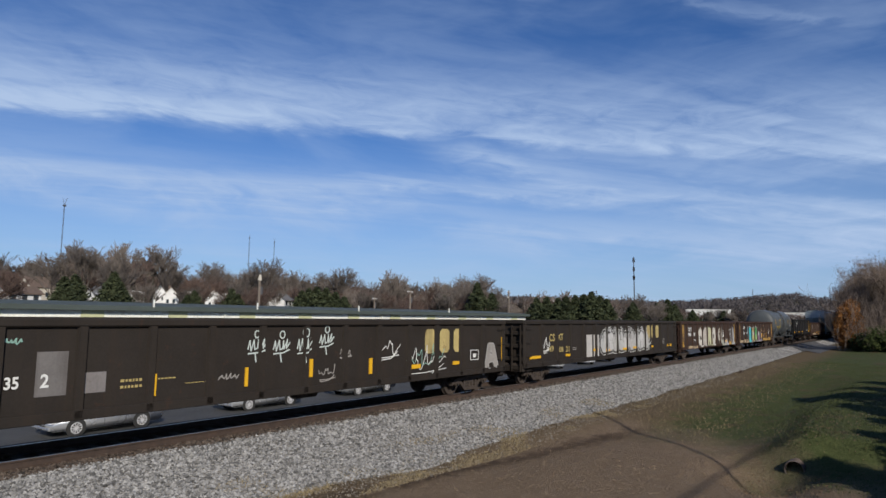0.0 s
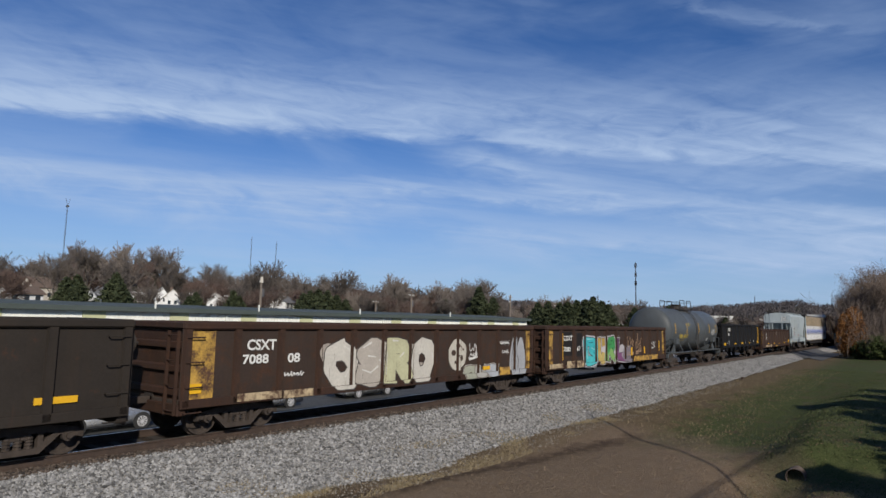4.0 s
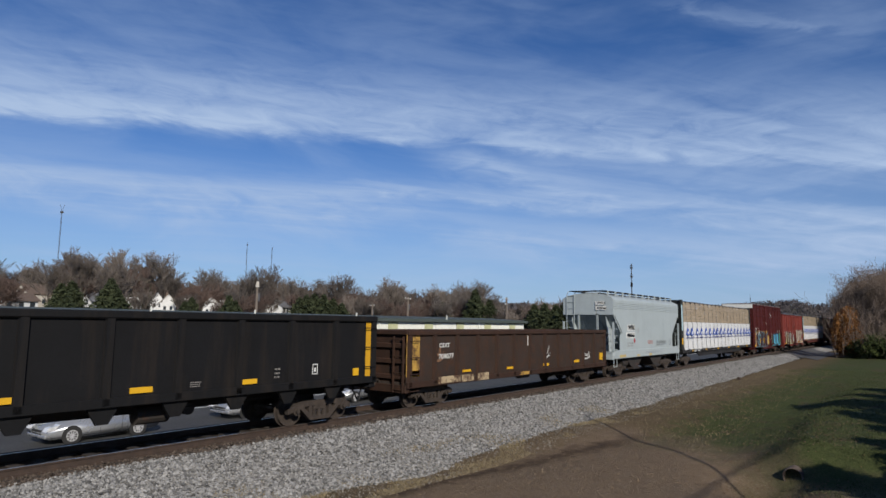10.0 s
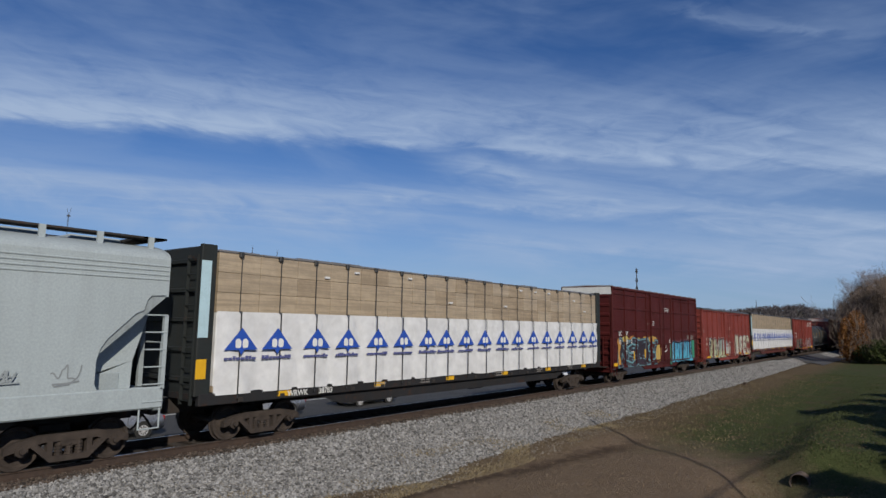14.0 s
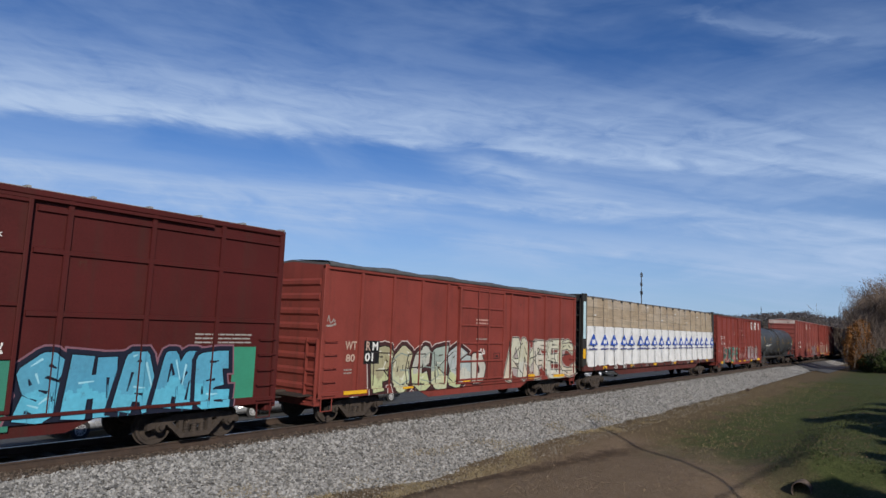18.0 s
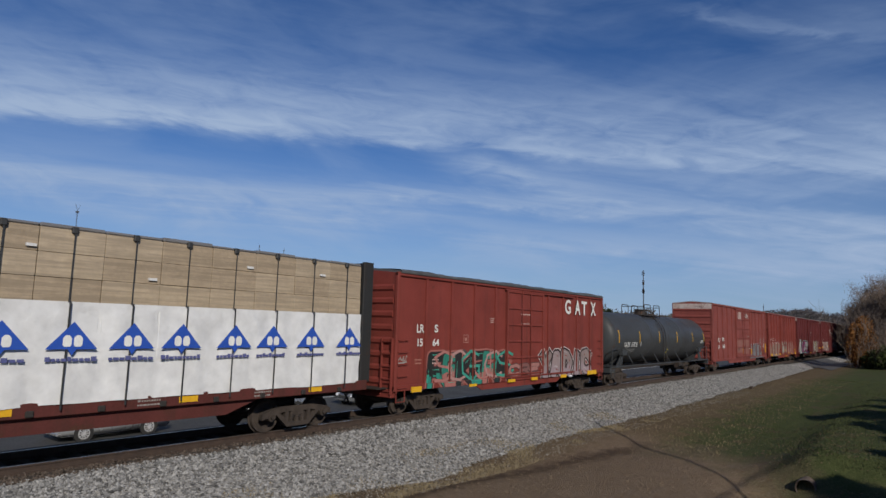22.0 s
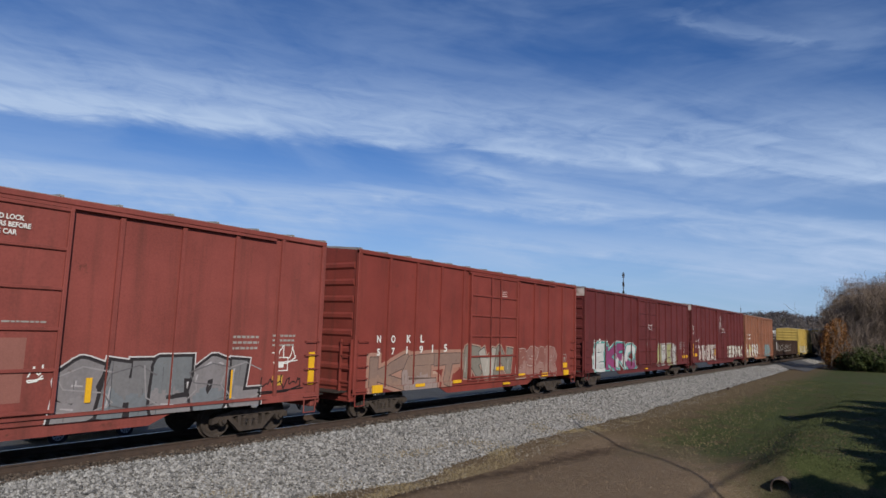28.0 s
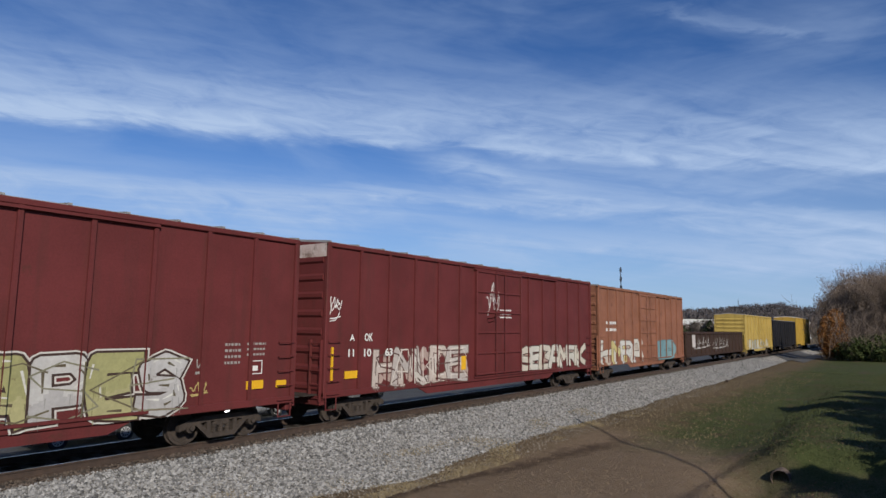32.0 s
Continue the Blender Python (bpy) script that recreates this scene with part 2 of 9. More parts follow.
# ---- mesh helpers ----
class Shape:
    """Collects boxes, tubes and prisms into one mesh."""

    def __init__(self):
        self.v, self.f = [], []

    def add(self, verts, faces):
        n = len(self.v)
        self.v.extend(verts)
        self.f.extend([tuple(i + n for i in f) for f in faces])
        return self

    def box(self, x0, x1, y0, y1, z0, z1, c=0.0):
        """A box, its edges cut off by c where c is given."""
        if c <= 0:
            vs = [(x, y, z) for x in (x0, x1) for y in (y0, y1) for z in (z0, z1)]
            return self.add(vs, [(0, 1, 3, 2), (4, 6, 7, 5), (0, 4, 5, 1), (2, 3, 7, 6), (0, 2, 6, 4), (1, 5, 7, 3)])
        c = min(c, (x1 - x0) * 0.45, (y1 - y0) * 0.45, (z1 - z0) * 0.45)
        bm = bmesh.new()
        bmesh.ops.create_cube(bm, size=1.0)
        for v in bm.verts:
            v.co = Vector(((x0 + x1) / 2 + v.co.x * (x1 - x0), (y0 + y1) / 2 + v.co.y * (y1 - y0), (z0 + z1) / 2 + v.co.z * (z1 - z0)))
        bmesh.ops.bevel(bm, geom=list(bm.edges), offset=c, segments=1, affect="EDGES")
        bm.verts.index_update()
        self.add([tuple(v.co) for v in bm.verts], [tuple(v.index for v in f.verts) for f in bm.faces])
        bm.free()
        return self

    def tube(self, a, b, r, n=8, r2=None, caps=True):
        a, b = Vector(a), Vector(b)
        r2 = r if r2 is None else r2
        d = (b - a).normalized()
        u = d.orthogonal().normalized()
        w = d.cross(u)
        vs = []
        for p, q in ((a, r), (b, r2)):
            for i in range(n):
                t = 2 * math.pi * i / n
                vs.append(tuple(p + (u * math.cos(t) + w * math.sin(t)) * q))
        fs = [(i, (i + 1) % n, n + (i + 1) % n, n + i) for i in range(n)]
        if caps:
            fs += [tuple(range(n - 1, -1, -1)), tuple(range(n, 2 * n))]
        return self.add(vs, fs)

    def pipe(self, pts, r, n=6):
        """One bent tube through all the points."""
        pts = [Vector(q) for q in pts]
        ways = [(b - a).normalized() for a, b in zip(pts, pts[1:])]
        u = ways[0].orthogonal().normalized()
        vs, k = [], len(pts)
        for i, q in enumerate(pts):
            d = (ways[max(0, i - 1)] + ways[min(k - 2, i)]).normalized()
            u = (u - d * u.dot(d)).normalized()
            w = d.cross(u)
            stretch = 1 / max(0.45, d.dot(ways[min(k - 2, i)]))
            vs += [tuple(q + (u * math.cos(6.2832 * j / n) + w * math.sin(6.2832 * j / n)) * r * stretch ** 0.5) for j in range(n)]
        fs = [(i * n + j, i * n + (j + 1) % n, (i + 1) * n + (j + 1) % n, (i + 1) * n + j) for i in range(k - 1) for j in range(n)]
        return self.add(vs, fs + [tuple(range(n - 1, -1, -1)), tuple((k - 1) * n + j for j in range(n))])

    def prism(self, outline, axis, lo, hi):
        """An outline in the two other axes, drawn out along one axis ('x', 'y' or 'z')."""
        n = len(outline)

        def at(p, q):
            return {"x": (q, p[0], p[1]), "y": (p[0], q, p[1]), "z": (p[0], p[1], q)}[axis]
        vs = [at(p, lo) for p in outline] + [at(p, hi) for p in outline]
        fs = [(i, (i + 1) % n, n + (i + 1) % n, n + i) for i in range(n)]
        return self.add(vs, fs + [tuple(range(n - 1, -1, -1)), tuple(range(n, 2 * n))])

    def lathe(self, profile, n=24, axis="x"):
        """profile: (along, radius) pairs turned round the axis through the origin."""
        vs, fs, k = [], [], len(profile)
        for q, r in profile:
            for i in range(n):
                t = 2 * math.pi * i / n
                c, s = r * math.cos(t), r * math.sin(t)
                vs.append({"x": (q, c, s), "y": (c, q, s), "z": (c, s, q)}[axis])
        for j in range(k - 1):
            for i in range(n):
                fs.append((j * n + i, j * n + (i + 1) % n, (j + 1) * n + (i + 1) % n, (j + 1) * n + i))
        fs.append(tuple(range(n - 1, -1, -1)))
        fs.append(tuple((k - 1) * n + i for i in range(n)))
        return self.add(vs, fs)

    def moved(self, m):
        self.v = [tuple(m @ Vector(p)) for p in self.v]
        return self

    def mesh(self, name, material=None, smooth=False):
        me = bpy.data.meshes.new(name)
        me.from_pydata(self.v, [], self.f)
        bm = bmesh.new()
        bm.from_mesh(me)
        bmesh.ops.recalc_face_normals(bm, faces=list(bm.faces))
        bm.to_mesh(me)
        bm.free()
        if material:
            me.materials.append(material)
        if smooth:
            me.polygons.foreach_set("use_smooth", [True] * len(me.polygons))
            me.set_sharp_from_angle(angle=radians(40))
        return me


def part(name, shape, material, parent, label="", at=None, smooth=False):
    """One mesh object under a thing or a part."""
    data = shape.mesh(name, material, smooth) if isinstance(shape, Shape) else shape
    ob = new(name, data)
    ob.parent = parent
    if at is not None:
        ob.matrix_local = at if isinstance(at, Matrix) else Matrix.Translation(at)
    if label:
        tagged(ob, label)
    return ob


def thing(name, label, category, m=None, group="", data=None):
    ob = tagged(new(name, data), label, category, group)
    if m is not None:
        ob.matrix_world = m
    return ob

# ---- the ground, the ballast and the track ----
TRACK_Y = 14.88           # the middle of the track


def smooth(a, b, t):
    t = min(1.0, max(0.0, (t - a) / (b - a)))
    return t * t * (3 - 2 * t)


def ground_z(x, y):
    r = math.hypot(x, y)
    near = -0.80 + 0.35 * smooth(25, 85, x) + 0.35 * smooth(8, -12, y) * smooth(22, 50, x)
    near += 2.05 * math.exp(-(r / 4.2) ** 2)                                        # the bank underfoot
    near += 0.62 * smooth(18.75, 19.7, x) * smooth(4.9, 2.4, y) * smooth(60, 24, x)  # the bank over the culvert
    near += 0.42 * math.exp(-((x - 19.25) / 0.5) ** 2 - ((y - 2.75) / 0.6) ** 2)      # earth over the pipe
    near -= 0.58 * math.exp(-((x - 17.4) / 1.5) ** 2 - ((y - 3.2) / 0.9) ** 2)      # the ditch before it
    near -= 0.13 * math.exp(-((y - 8.6 + 0.28 * (x - 18)) / 1.2) ** 2) * smooth(9, 14, x) * smooth(34, 22, x)
    near += 0.06 * noise.noise(Vector((x * 0.35, y * 0.35, 0.0))) + 0.025 * noise.noise(Vector((x * 1.3, y * 1.3, 2.0)))
    far = -2.15 + 9.6 * smooth(62, 260, y) + 3.0 * noise.noise(Vector((x * 0.01, y * 0.01, 5.0))) * smooth(80, 200, y)
    k = smooth(10.6, 19.6, y)
    z = near * (1 - k) + far * k
    z -= 0.5 * smooth(10.4, 11.6, y) * smooth(19.8, 18.4, y)
    if r < 420:
        return z
    crest = float(np.interp(math.degrees(math.atan2(x, y)), (40, 55, 70, 74, 78, 81.8, 84.5, 95), (32, 26, 16, 18, 25, 38, 31, 34)))
    hills = smooth(420, 1300, r) * (crest + 9 * noise.noise(Vector((x * 0.0016, y * 0.0016, 1.0))))
    return z + hills * (1.0 if y > 30 or x > 300 else smooth(-200, 30, y))


def axis_steps(fine_lo, fine_hi, step, lo, hi):
    a = list(np.arange(fine_lo, fine_hi, step))
    v, s = fine_hi, step
    while v < hi:
        a.append(v)
        s *= 1.16
        v += s
    v, s = fine_lo - step, step
    while v > lo:
        a.insert(0, v)
        s *= 1.16
        v -= s
    return a + [hi] if a[-1] < hi else a


def height_sheet(xs, ys, fn):
    sh = Shape()
    sh.v = [(x, y, fn(x, y)) for x in xs for y in ys]
    n = len(ys)
    sh.f = [(i * n + j, (i + 1) * n + j, (i + 1) * n + j + 1, i * n + j + 1) for i in range(len(xs) - 1) for j in range(n - 1)]
    return sh


def sheet_mesh(sh, name, material):
    me = bpy.data.meshes.new(name)
    me.from_pydata(sh.v, [], sh.f)
    me.materials.append(material)
    me.polygons.foreach_set("use_smooth", [True] * len(me.polygons))
    return me


def ground_material():
    m, N, L, p = base_nodes("dirt_and_grass")
    geo = N.new("ShaderNodeNewGeometry")
    pos = geo.outputs["Position"]
    sep = N.new("ShaderNodeSeparateXYZ")
    L.new(pos, sep.inputs[0])

    def calc(op, a, b, clamp=False):
        n = N.new("ShaderNodeMath")
        n.operation, n.use_clamp = op, clamp
        for i, v in enumerate((a, b)):
            if isinstance(v, (int, float)):
                n.inputs[i].default_value = v
            else:
                L.new(v, n.inputs[i])
        return n.outputs[0]
    big, bigraw = noise_fac(N, L, pos, 0.35, 5, 0.6, 0.3, 0.7)
    mid, midraw = noise_fac(N, L, pos, 2.2, 5, 0.6, 0.3, 0.7)
    fin, finraw = noise_fac(N, L, pos, 22.0, 4, 0.65, 0.3, 0.7)
    tiny, tinyraw = noise_fac(N, L, pos, 90.0, 2, 0.6, 0.3, 0.7)
    dirt = mixed(N, L, mid, (0.112, 0.077, 0.050), (0.228, 0.163, 0.108))
    dirt = mixed(N, L, 0.6, dirt, mixed(N, L, fin, (0.052, 0.034, 0.021), (0.27, 0.200, 0.132)))
    dirt = mixed(N, L, 0.35, dirt, mixed(N, L, tiny, (0.055, 0.036, 0.023), (0.28, 0.210, 0.138)))
    peb, _ = noise_fac(N, L, pos, 45.0, 2, 0.5, 0.66, 0.70)
    dirt = mixed(N, L, peb, dirt, (0.34, 0.30, 0.26))
    grass = mixed(N, L, mid, (0.031, 0.044, 0.014), (0.064, 0.080, 0.028))
    grass = mixed(N, L, 0.5, grass, mixed(N, L, fin, (0.022, 0.031, 0.011), (0.106, 0.114, 0.046)))
    bare, _ = noise_fac(N, L, pos, 0.8, 5, 0.65, 0.52, 0.66)
    grass = mixed(N, L, bare, grass, mixed(N, L, fin, (0.050, 0.036, 0.022), (0.115, 0.085, 0.052)))
    dry = mixed(N, L, fin, (0.070, 0.048, 0.027), (0.155, 0.118, 0.068))
    # grass lies beyond a line that slants away from the viewer; a dry verge runs along the ballast
    edge = calc("SUBTRACT", calc("SUBTRACT", sep.outputs[0], calc("MULTIPLY", sep.outputs[1], 0.85)), 14.4)
    edge = calc("ADD", edge, calc("MULTIPLY", calc("SUBTRACT", bigraw, 0.5), 9.0))
    gf = calc("DIVIDE", edge, 3.5, True)
    verge = calc("ADD", calc("SUBTRACT", 8.3, sep.outputs[1]), calc("MULTIPLY", calc("SUBTRACT", midraw, 0.5), 5.0))
    vf = calc("DIVIDE", verge, 1.6, True)
    toe = calc("ADD", calc("SUBTRACT", sep.outputs[1], 8.9), calc("MULTIPLY", calc("SUBTRACT", midraw, 0.5), 3.5))
    tf = calc("DIVIDE", toe, 1.0, True)
    c = mixed(N, L, gf, dirt, mixed(N, L, vf, dry, grass))
    c = mixed(N, L, calc("MULTIPLY", tf, 0.7), c, dry)
    # damp dark soil in a strip along the foot of the stones
    line = calc("ADD", sep.outputs[1], calc("MULTIPLY", sep.outputs[0], 0.13))
    off = calc("ABSOLUTE", calc("ADD", calc("SUBTRACT", line, 10.85), calc("MULTIPLY", calc("SUBTRACT", midraw, 0.5), 1.8)), 0.0)
    damp = calc("MULTIPLY", calc("SUBTRACT", 1.0, calc("DIVIDE", off, 0.55), True), calc("DIVIDE", calc("SUBTRACT", 23.0, sep.outputs[0]), 3.0, True))
    c = mixed(N, L, calc("MULTIPLY", damp, 0.8), c, (0.040, 0.026, 0.018))
    far = calc("DIVIDE", calc("SUBTRACT", sep.outputs[1], 40.0), 20.0, True)
    woods = mixed(N, L, big, (0.055, 0.042, 0.030), (0.075, 0.075, 0.030))
    c = mixed(N, L, far, c, woods)
    L.new(c, p.inputs["Base Color"])
    p.inputs["Roughness"].default_value = 0.95
    p.inputs["Specular IOR Level"].default_value = 0.1
    bn = N.new("ShaderNodeBump")
    bn.inputs["Strength"].default_value, bn.inputs["Distance"].default_value = 0.8, 0.05
    L.new(calc("ADD", finraw, calc("MULTIPLY", tinyraw, 0.5)), bn.inputs["Height"])
    L.new(bn.outputs[0], p.inputs["Normal"])
    return m


xs = axis_steps(-2.0, 40.0, 0.45, -3500.0, 3800.0)
ys = axis_steps(-1.0, 21.0, 0.40, -3500.0, 3800.0)
ground = new("ground", sheet_mesh(height_sheet(xs, ys, ground_z), "ground", ground_material()))
tagged(ground, "brown dirt and short autumn grass rising to wooded hills", "ground", kind="structure")


def ballast_z(x, y):
    prof = ((9.2, -1.30), (10.35, -0.86), (11.4, -0.58), (12.55, -0.27), (13.2, -0.20), (16.6, -0.20), (17.3, -0.27), (19.6, -1.55), (20.2, -1.9))
    z = np.interp(y, [q[0] for q in prof], [q[1] for q in prof])
    z += 0.07 * noise.noise(Vector((x * 0.5, y * 0.6, 3.0))) * (0.3 + smooth(12.6, 10.8, y))
    return float(z) + 0.30 * smooth(25, 85, x) * smooth(12.4, 9.5, y)


def ballast_material():
    m, N, L, p = base_nodes("limestone_ballast")
    geo = N.new("ShaderNodeNewGeometry")
    pos = geo.outputs["Position"]
    vor = N.new("ShaderNodeTexVoronoi")
    vor.inputs["Scale"].default_value = 15.0
    L.new(pos, vor.inputs["Vector"])
    sep = N.new("ShaderNodeSeparateColor")
    L.new(vor.outputs["Color"], sep.inputs[0])
    c = mixed(N, L, sep.outputs[0], (0.24, 0.23, 0.215), (0.46, 0.445, 0.42))
    crack = N.new("ShaderNodeMapRange")
    crack.inputs["From Min"].default_value, crack.inputs["From Max"].default_value = 0.35, 0.75
    L.new(vor.outputs["Distance"], crack.inputs["Value"])
    c = mixed(N, L, crack.outputs[0], c, (0.14, 0.133, 0.125))
    soil, _ = noise_fac(N, L, pos, 0.9, 5, 0.6, 0.5, 0.75)
    c = mixed(N, L, soil, c, (0.19, 0.165, 0.13))
    # oily brown between and beside the rails, the train's shade darkened into it
    s2 = N.new("ShaderNodeSeparateXYZ")
    L.new(pos, s2.inputs[0])
    band = N.new("ShaderNodeMapRange")
    band.inputs["From Min"].default_value, band.inputs["From Max"].default_value = 12.9, 13.5
    L.new(s2.outputs[1], band.inputs["Value"])
    c = mixed(N, L, band.outputs[0], c, mixed(N, L, sep.outputs[1], (0.020, 0.016, 0.013), (0.052, 0.041, 0.033)))
    L.new(c, p.inputs["Base Color"])
    p.inputs["Roughness"].default_value = 0.95
    p.inputs["Specular IOR Level"].default_value = 0.15
    bn = N.new("ShaderNodeBump")
    bn.inputs["Strength"].default_value, bn.inputs["Distance"].default_value = 1.0, 0.04
    bn.invert = True
    L.new(vor.outputs["Distance"], bn.inputs["Height"])
    L.new(bn.outputs[0], p.inputs["Normal"])
    return m


bx = list(np.arange(-30, 60, 0.6)) + list(np.arange(60, 520, 4.0))
ballast = new("ballast_bed", sheet_mesh(height_sheet(bx, list(np.arange(9.2, 20.3, 0.25)), ballast_z), "ballast_bed", ballast_material()))
tagged(ballast, "pale grey limestone ballast bank carrying the railway", "ballast", kind="structure")

CROSSING = surface("dark_crossing_asphalt", (0.075, 0.073, 0.072), (0.050, 0.049, 0.048), 0.5, 0.85, 0.0, 0.4, 30.0)
crossing_sheet = height_sheet(list(np.arange(0, 22.1, 1.0)), list(np.arange(8.6, 13.31, 0.35)), lambda x, y: max(ballast_z(79 + x + 2.6 * (y - 9.9), y), ground_z(79 + x + 2.6 * (y - 9.9), y)) + 0.06)
crossing_sheet.v = [(79 + x + 2.6 * (y - 9.9), y, z) for x, y, z in crossing_sheet.v]
crossing = new("road_crossing", sheet_mesh(crossing_sheet, "road_crossing", CROSSING))
tagged(crossing, "dark asphalt farm crossing over the ballast", "road", kind="structure")

STONES = islands("loose_limestone", (0.028, 0.027, 0.026), (0.345, 0.338, 0.326), 0.95, 60.0)


def scatter_stones(name, count, region, zfn, size, material, label):
    """One joined mesh of small eight-sided stones lying on a surface."""
    rng = np.random.default_rng(5)
    x0, x1, y0, y1, power = region
    px = x0 + (x1 - x0) * rng.random(count) ** power
    py = y0 + (y1 - y0) * rng.random(count)
    s = size * (0.55 + 0.9 * rng.random(count) ** 2)
    base = np.array([(1, 0, 0), (-1, 0, 0), (0, 1, 0), (0, -1, 0), (0, 0, 0.75), (0, 0, -0.75)], float)
    faces = np.array([(0, 2, 4), (2, 1, 4), (1, 3, 4), (3, 0, 4), (2, 0, 5), (1, 2, 5), (3, 1, 5), (0, 3, 5)])
    v = base[None] * s[:, None, None] * (0.6 + 0.75 * rng.random((count, 6, 3)))
    v += (rng.random((count, 6, 3)) - 0.5) * s[:, None, None] * 0.5
    a = rng.random(count) * 6.283
    c, sn = np.cos(a)[:, None], np.sin(a)[:, None]
    vx, vy = v[..., 0] * c - v[..., 1] * sn, v[..., 0] * sn + v[..., 1] * c
    pz = np.array([zfn(a_, b_) for a_, b_ in zip(px, py)])
    out = np.stack([vx + px[:, None], vy + py[:, None], v[..., 2] + (pz + s * 0.25)[:, None]], -1).reshape(-1, 3)
    f = (faces[None] + 6 * np.arange(count)[:, None, None]).reshape(-1, 3)
    me = bpy.data.meshes.new(name)
    me.from_pydata(out.tolist(), [], f.tolist())
    me.materials.append(material)
    return tagged(new(name, me), label, "gravel", kind="stuff")


scatter_stones("ballast_stones", 76000, (2.5, 78.0, 10.1, 13.6, 2.0), ballast_z, 0.040, STONES, "loose crushed limestone on the ballast shoulder")

RUSTY_STONES = islands("rust_stained_ballast", (0.026, 0.020, 0.016), (0.125, 0.098, 0.080), 0.95, 60.0)
scatter_stones("rusty_ballast", 9000, (2.0, 70.0, 13.45, 14.10, 1.8), lambda x, y: -0.185, 0.034, RUSTY_STONES, "rust-stained ballast stones round the tie ends")
track = tagged(new("railway_track"), "single straight railway track with rusty rails on wooden ties", "track", kind="structure")
track.location = (0, TRACK_Y, 0)
RAIL = ((-0.066, -0.175), (0.066, -0.175), (0.066, -0.160), (0.012, -0.140), (0.010, -0.045), (0.034, -0.036), (0.036, -0.006), (0.028, -0.0005),
        (-0.028, -0.0005), (-0.036, -0.006), (-0.034, -0.036), (-0.010, -0.045), (-0.012, -0.140), (-0.066, -0.160))
for side in (-0.753, 0.753):
    r = part("rail", Shape().prism([(side + a, b) for a, b in RAIL], "x", -30, 520), RAIL_SIDE, track, "rusty steel rail with a polished head")
    part("rail_head", Shape().box(-30, 520, side - 0.027, side + 0.027, -0.001, 0.0015), RAIL_TOP, r, "bright worn running surface")
tie_mesh = Shape().box(-0.115, 0.115, -1.3, 1.3, -0.36, -0.172, 0.012).mesh("tie", TIE)
plate_mesh = Shape().box(-0.09, 0.09, -0.18, 0.18, -0.172, -0.16).box(-0.03, 0.03, -0.12, -0.08, -0.16, -0.14).box(-0.03, 0.03, 0.08, 0.12, -0.16, -0.14).mesh("tie_plate", RAIL_SIDE)
rng = random.Random(3)
for i in range(190):
    t = part("tie", tie_mesh, None, track, at=pose(-2 + i * 0.5 + rng.uniform(-0.03, 0.03), rng.uniform(-0.05, 0.05), 0, 0, 0, rng.uniform(-1.5, 1.5)))
    if i < 70:
        part("tie_plate", plate_mesh, None, t, at=(0, -0.753, 0))
far_ties = Shape()
for i in range(500):
    x = 93 + i * 0.5
    far_ties.box(x - 0.115, x + 0.115, -1.3, 1.3, -0.36, -0.172)
tagged(part("far_ties", far_ties, TIE, track), kind="stuff")

# ---- the train: car builders ----
TRAIN, WHEELSETS = [], []
HW = 1.52                 # half the width of a car


def wheelset_mesh():
    sh = Shape().tube((0, -0.70, 0), (0, 0.70, 0), 0.085, 10).tube((0, -1.08, 0), (0, 1.08, 0), 0.07, 10)
    for s in (-1, 1):
        w = Shape().lathe([(-0.075, 0.10), (-0.07, 0.17), (-0.02, 0.19), (-0.01, 0.33), (-0.065, 0.365), (-0.065, 0.419), (0.05, 0.425), (0.055, 0.452), (0.078, 0.452), (0.078, 0.365),
                           (0.03, 0.34), (0.02, 0.19), (0.06, 0.16), (0.07, 0.10)], 28, "y")
        if s > 0:
            w.moved(Matrix.Diagonal((1, -1, 1, 1)))
        sh.add([(x, y + s * 0.755, z) for x, y, z in w.v], w.f)
    return sh.mesh("wheelset", STEEL_RUST, True)


